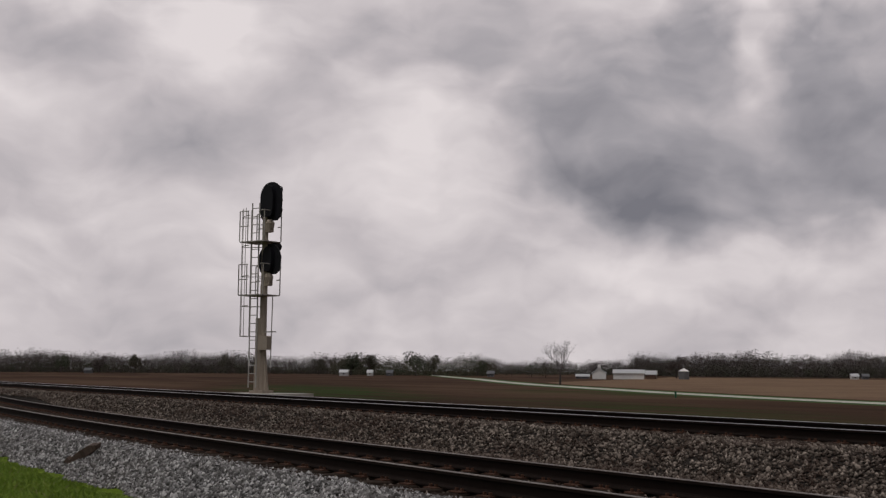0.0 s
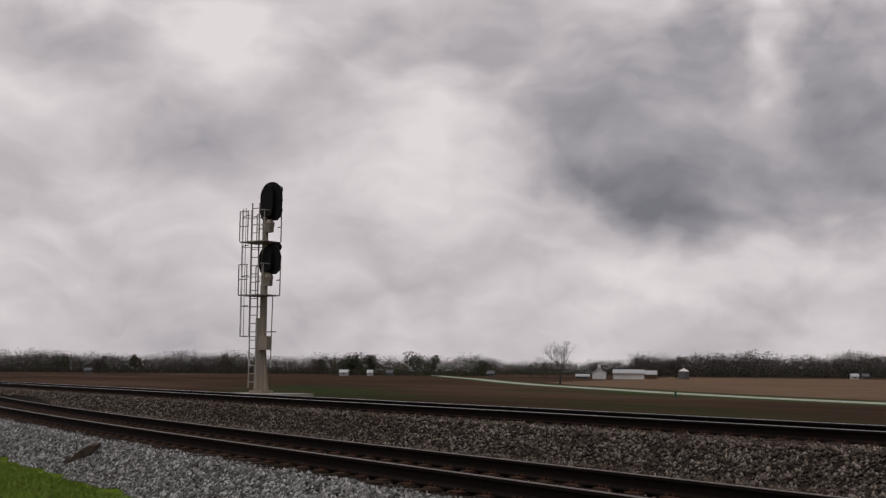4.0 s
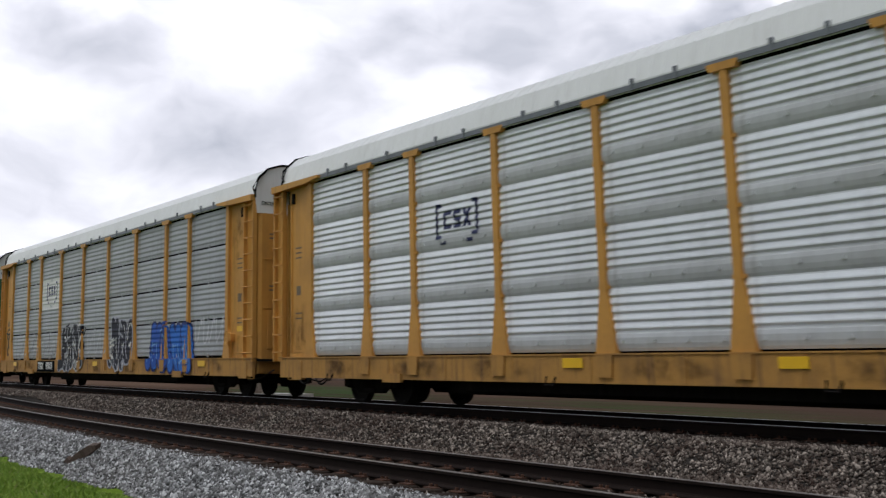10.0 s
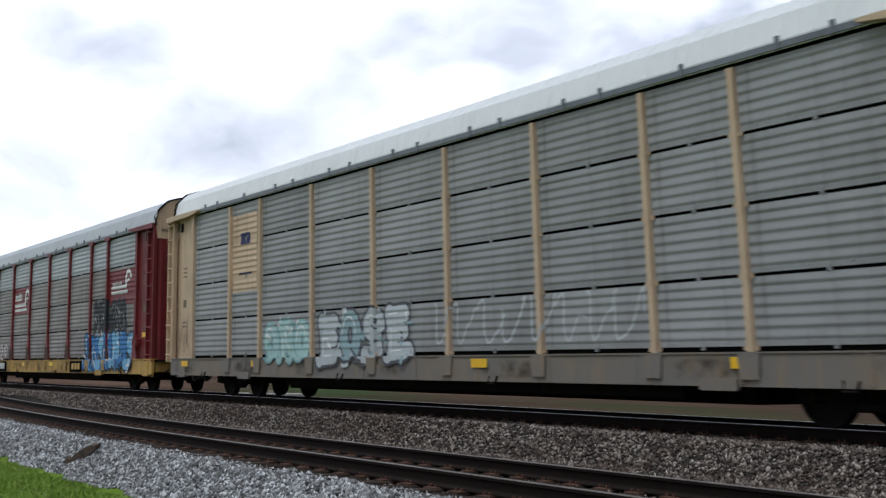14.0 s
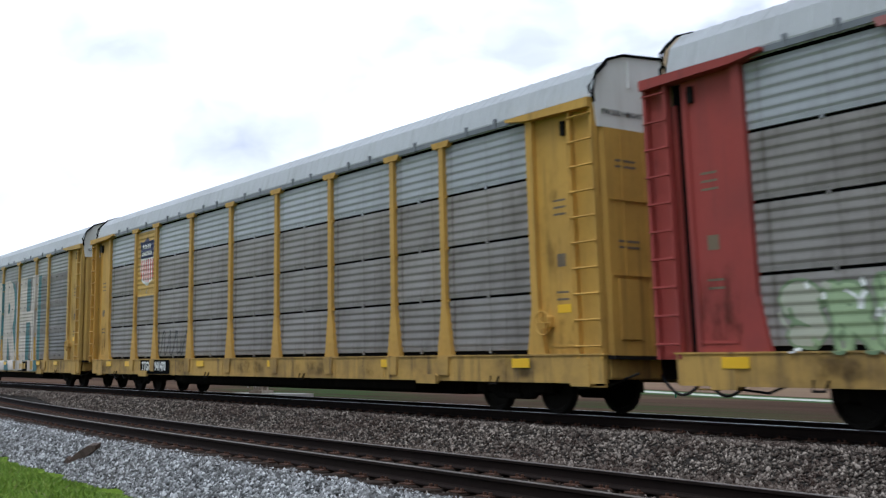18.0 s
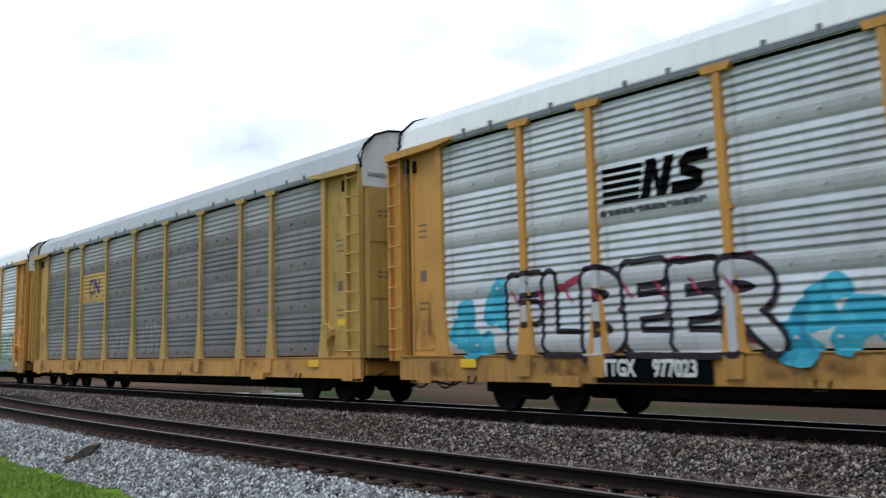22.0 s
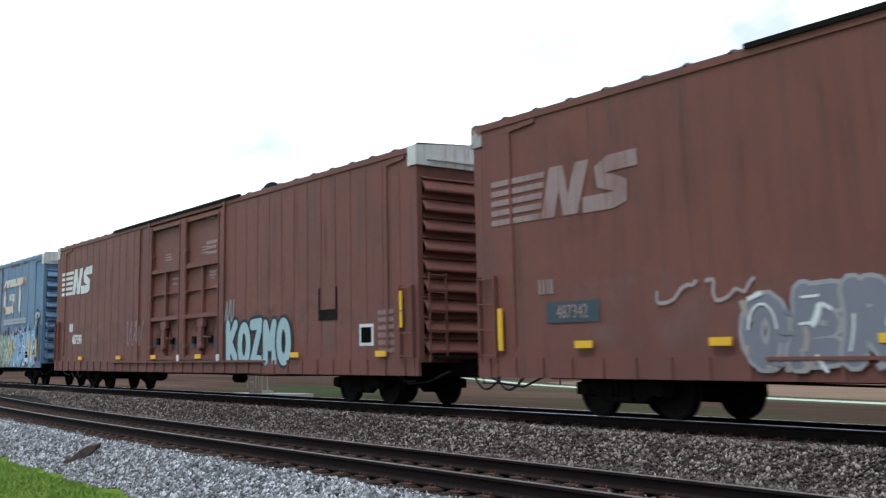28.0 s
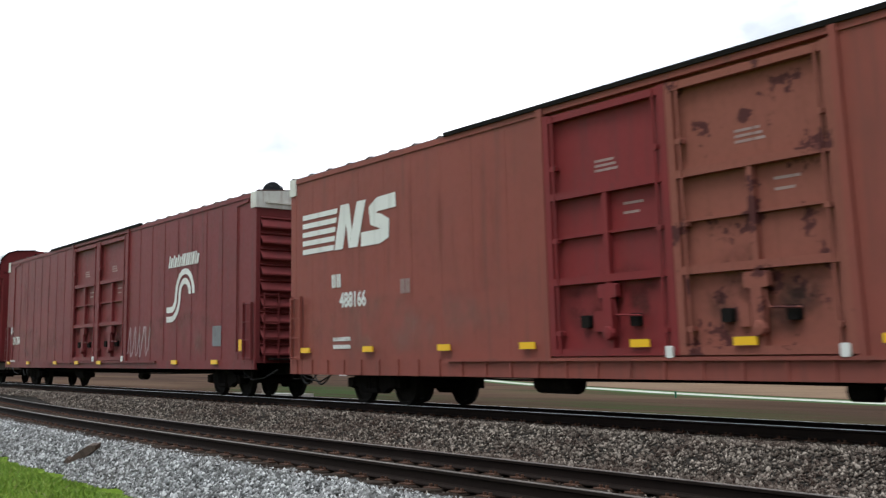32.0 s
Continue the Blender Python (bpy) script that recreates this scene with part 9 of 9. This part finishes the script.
def build_clouds():
    R = 3200
    vs, uvs = [], []
    nb, ne = 64, 20
    for i in range(nb + 1):
        a = radians(56.335 + 62 - 124 * i / nb)
        for j in range(ne + 1):
            el = radians(-0.6 + 34 * j / ne)
            vs.append((-R * math.sin(a), -13.99 + R * math.cos(a), 0.74 + R * math.tan(el)))
            b = radians(-62 + 124 * i / nb)
            uvs.append((20.6 * math.tan(max(-1.15, min(1.15, b))), 20.6 * math.tan(el) - 2.2))
    fs = [(i * (ne + 1) + j, (i + 1) * (ne + 1) + j, (i + 1) * (ne + 1) + j + 1, i * (ne + 1) + j + 1) for i in range(nb) for j in range(ne)]
    me = bpy.data.meshes.new("backdrop")
    me.from_pydata(vs, [], fs)
    lay = me.uv_layers.new(name="UVMap")
    for lp in me.loops:
        lay.data[lp.index].uv = uvs[lp.vertex_index]
    me.materials.append(cloud_material())
    return tagged(new("backdrop", me), "heavy grey overcast sky with drifting clouds", "sky", kind="structure")


CLOUDS = build_clouds()
FIELD_A = [(-205, 150), (-166, 126), (-137, 112), (-101, 94), (-80, 85), (-60, 78), (-20, 70), (60, 58), (260, 200), (100, 420), (-180, 480), (-420, 400), (-330, 300)]
ROAD = [(-900, 552), (-367.7, 235.1), (-295.2, 194.4), (-208.8, 142.0), (-166.9, 118.2), (-137.6, 104.0), (-101.3, 86.4), (-80.0, 77.5), (-60.0, 71.0), (-20, 62), (60, 50)]


def build_distance():
    woods("far_woods", -250, 640, 640, 50, 11.2, 400, 71, "twigs", "grey-brown belt of leafless spring woodland")
    woods("far_woods", -250, 640, 700, 50, 12.2, 360, 72, "buds", "budding woodland behind the fields")
    woods("far_woods", -250, 640, 610, 25, 6.5, 110, 77, "evergreen", "dark green undergrowth along the wood's edge")
    woods("far_woods", 590, 870, 560, 60, 10.4, 170, 73, "buds", "greenish clump of farm woodland")
    woods("far_woods", 600, 860, 545, 20, 7.0, 45, 78, "evergreen", "dark green bushes round the farm")
    woods("far_woods", 850, 1180, 980, 90, 12.5, 300, 74, "twigs", "hazy distant woodland ridge")
    woods("far_woods", 850, 1130, 800, 30, 6.5, 80, 79, "evergreen", "dark hedge before the distant ridge")
    woods("far_woods", 1120, 1800, 720, 70, 14.2, 380, 75, "twigs", "brown belt of woodland behind the farm")
    woods("far_woods", 1120, 1800, 790, 50, 15.6, 360, 76, "buds", "budding woodland behind the farm")
    woods("far_woods", 1120, 1800, 700, 20, 8.0, 90, 80, "evergreen", "dark undergrowth behind the farm")
    for px, d, h, w, sd, mt in ((622, 520, 10.5, 8, 1, "evergreen"), (655, 540, 11, 8, 2, "buds"), (736, 530, 10.5, 11, 3, "evergreen"), (768, 545, 10, 7, 4, "buds"), (845, 540, 8.5, 10, 5, "evergreen"), (1195, 480, 9.5, 8, 6, "twigs"), (565, 560, 9, 7, 7, "buds"), (405, 600, 11, 9, 8, "buds"), (240, 600, 10, 8, 9, "buds"), (180, 610, 10, 8, 10, "twigs"), (110, 600, 9.5, 9, 11, "evergreen"), (940, 500, 6, 9, 12, "evergreen"), (905, 520, 5.5, 8, 13, "buds"), (965, 470, 6, 8, 14, "buds"), (1050, 640, 8, 9, 15, "twigs")):
        x, y = ray_place(px, d)
        leafy_tree(x, y, h, w, sd, {"evergreen": "dark green leafy tree beside the woodland", "buds": "budding spring tree in front of woodland", "twigs": "bare grey tree behind the farm"}[mt], mt)
    x, y = ray_place(990, 217)
    bare_tree(x, y, 8.2, 5, "lone bare tree beside the gravel road")
    x, y = ray_place(1059, 405)
    house("farmhouse", x, y, 5.5, 4.6, 1.9, 1.9, -42, M["barn_white"], M["barn_roof"], "small white farmhouse with chimney", 1, True)
    x, y = ray_place(1111, 415)
    house("barn", x, y, 10.6, 5.0, 2.1, 1.0, 47, M["barn_white"], M["barn_roof"], "long low white barn with pale metal roof", 0, False, False)
    x, y = ray_place(1151, 425)
    house("shed", x, y, 3.6, 3.6, 1.7, 1.1, 40, M["barn_brown"], M["barn_roof"], "brown shed with pale roof beside the barn", 0)
    x, y = ray_place(1030, 430)
    house("shed", x, y, 4.6, 3.0, 0.8, 0.6, 46, M["silo"], M["barn_roof"], "low grey shed beside the farmhouse", 0)
    x, y = ray_place(1208, 430)
    t = thing("grain_bin", "grey round grain bin with white cone roof", "silo", at=pose(x, y, FIELD_Z))
    s = Shape()
    for k in range(6):
        s.lathe([(1.9, 0.48 * k), (1.95, 0.48 * k + 0.24), (1.9, 0.48 * k + 0.48)], (0, 0, 0), "z", 20)
    part("bin_wall", s, M["silo"], t)
    part("bin_roof", Shape().lathe([(2.1, 2.86), (0.3, 3.9), (0.25, 4.05), (0.0, 4.05)], (0, 0, 0), "z", 20), M["barn_white"], t)
    for px, d, w, nm, wl_, lb in ((610, 505, 5.0, "farmhouse", "barn_white", "white farmhouse under trees"), (656, 515, 3.2, "farmhouse", "barn_white", "pale farmhouse half hidden by trees"), (690, 520, 3.6, "shed", "silo", "low grey farm shed"), (868, 500, 4.0, "shed", "silo", "grey shed at the field edge"), (1508, 560, 4.5, "farmhouse", "barn_white", "white farmhouse before the woods"), (1527, 570, 4.0, "shed", "silo", "grey shed by the white farmhouse"), (160, 580, 4.5, "shed", "silo", "low pale shed at the wood's edge")):
        x, y = ray_place(px, d)
        house(nm, x, y, 0.7 * w, 2.6, 1.3, 1.0, 50, M[wl_], M["barn_roof"] if wl_ == "barn_white" else M["silo"], lb, 1)
    x, y = ray_place(1193, 118)
    solid("marker_post", Shape().lathe([(0.09, -0.1), (0.09, 0.45), (0.12, 0.47), (0.12, 0.6), (0.0, 0.68)], (0, 0, 0), "z", 10), M["rack_green"], "short green marker post beside the gravel road", "post", at=pose(x, y, FIELD_Z))
build_ground()
build_track("main_track", lambda x: 0.0, 0.0, M["rail_head"], "straight main line with polished rails on dark ties", 1)
build_track("siding_track", near_y, NEAR_Z, M["rail_head_dull"], "lower siding with rusty rails on weathered ties", 2)
build_ballast()
build_grass()
build_train()
build_lineside()
build_distance()


def motions():
    """The train rolls by; every wheel turns with it while it is near; the clouds drift."""
    times = [0.0, 1.0, 2.0, 4.0, 6.0, 8.0, 10.0, 12.0, 14.0, 16.0, 18.0, 20.0, 22.0, 24.0, 26.0, 28.0, 30.0, 31.0, 32.0]
    at = {}
    for ob, place, back in TRAIN:
        at[ob] = (place, back)
        walk(ob, [(t, pose(place + run(t), 0, 0, 0, 0, 180 if back else 0)) for t in times])
    for w, car, x_car, x_truck, r in AXLES:
        place, back = at[car]
        x0 = place + (-x_car if back else x_car)
        seen = [f for f in range(0, 961) if -72 < x0 + run(f / 30) < -4]
        if not seen:
            continue
        first = run(seen[0] / 30)
        rows = [(f / 30, pose(x_truck, 0, r, 0, (-1 if back else 1) * math.degrees((run(f / 30) - first) / r), 0)) for f in seen]
        if seen[0] > 0:
            rows.insert(0, (0.0, rows[0][1]))
        if seen[-1] < 960:
            rows.append((CLIP, rows[-1][1]))
        walk(w, rows)
    walk(CLOUDS, [(0.0, pose(0, 0, 0)), (8.0, pose(0, 0, 0, 0, 0, -1.15)), (16.0, pose(0, 0, 0, 0, 0, -2.2)), (24.0, pose(0, 0, 0, 0, 0, -3.2)), (CLIP, pose(0, 0, 0, 0, 0, -4.2))])


motions()
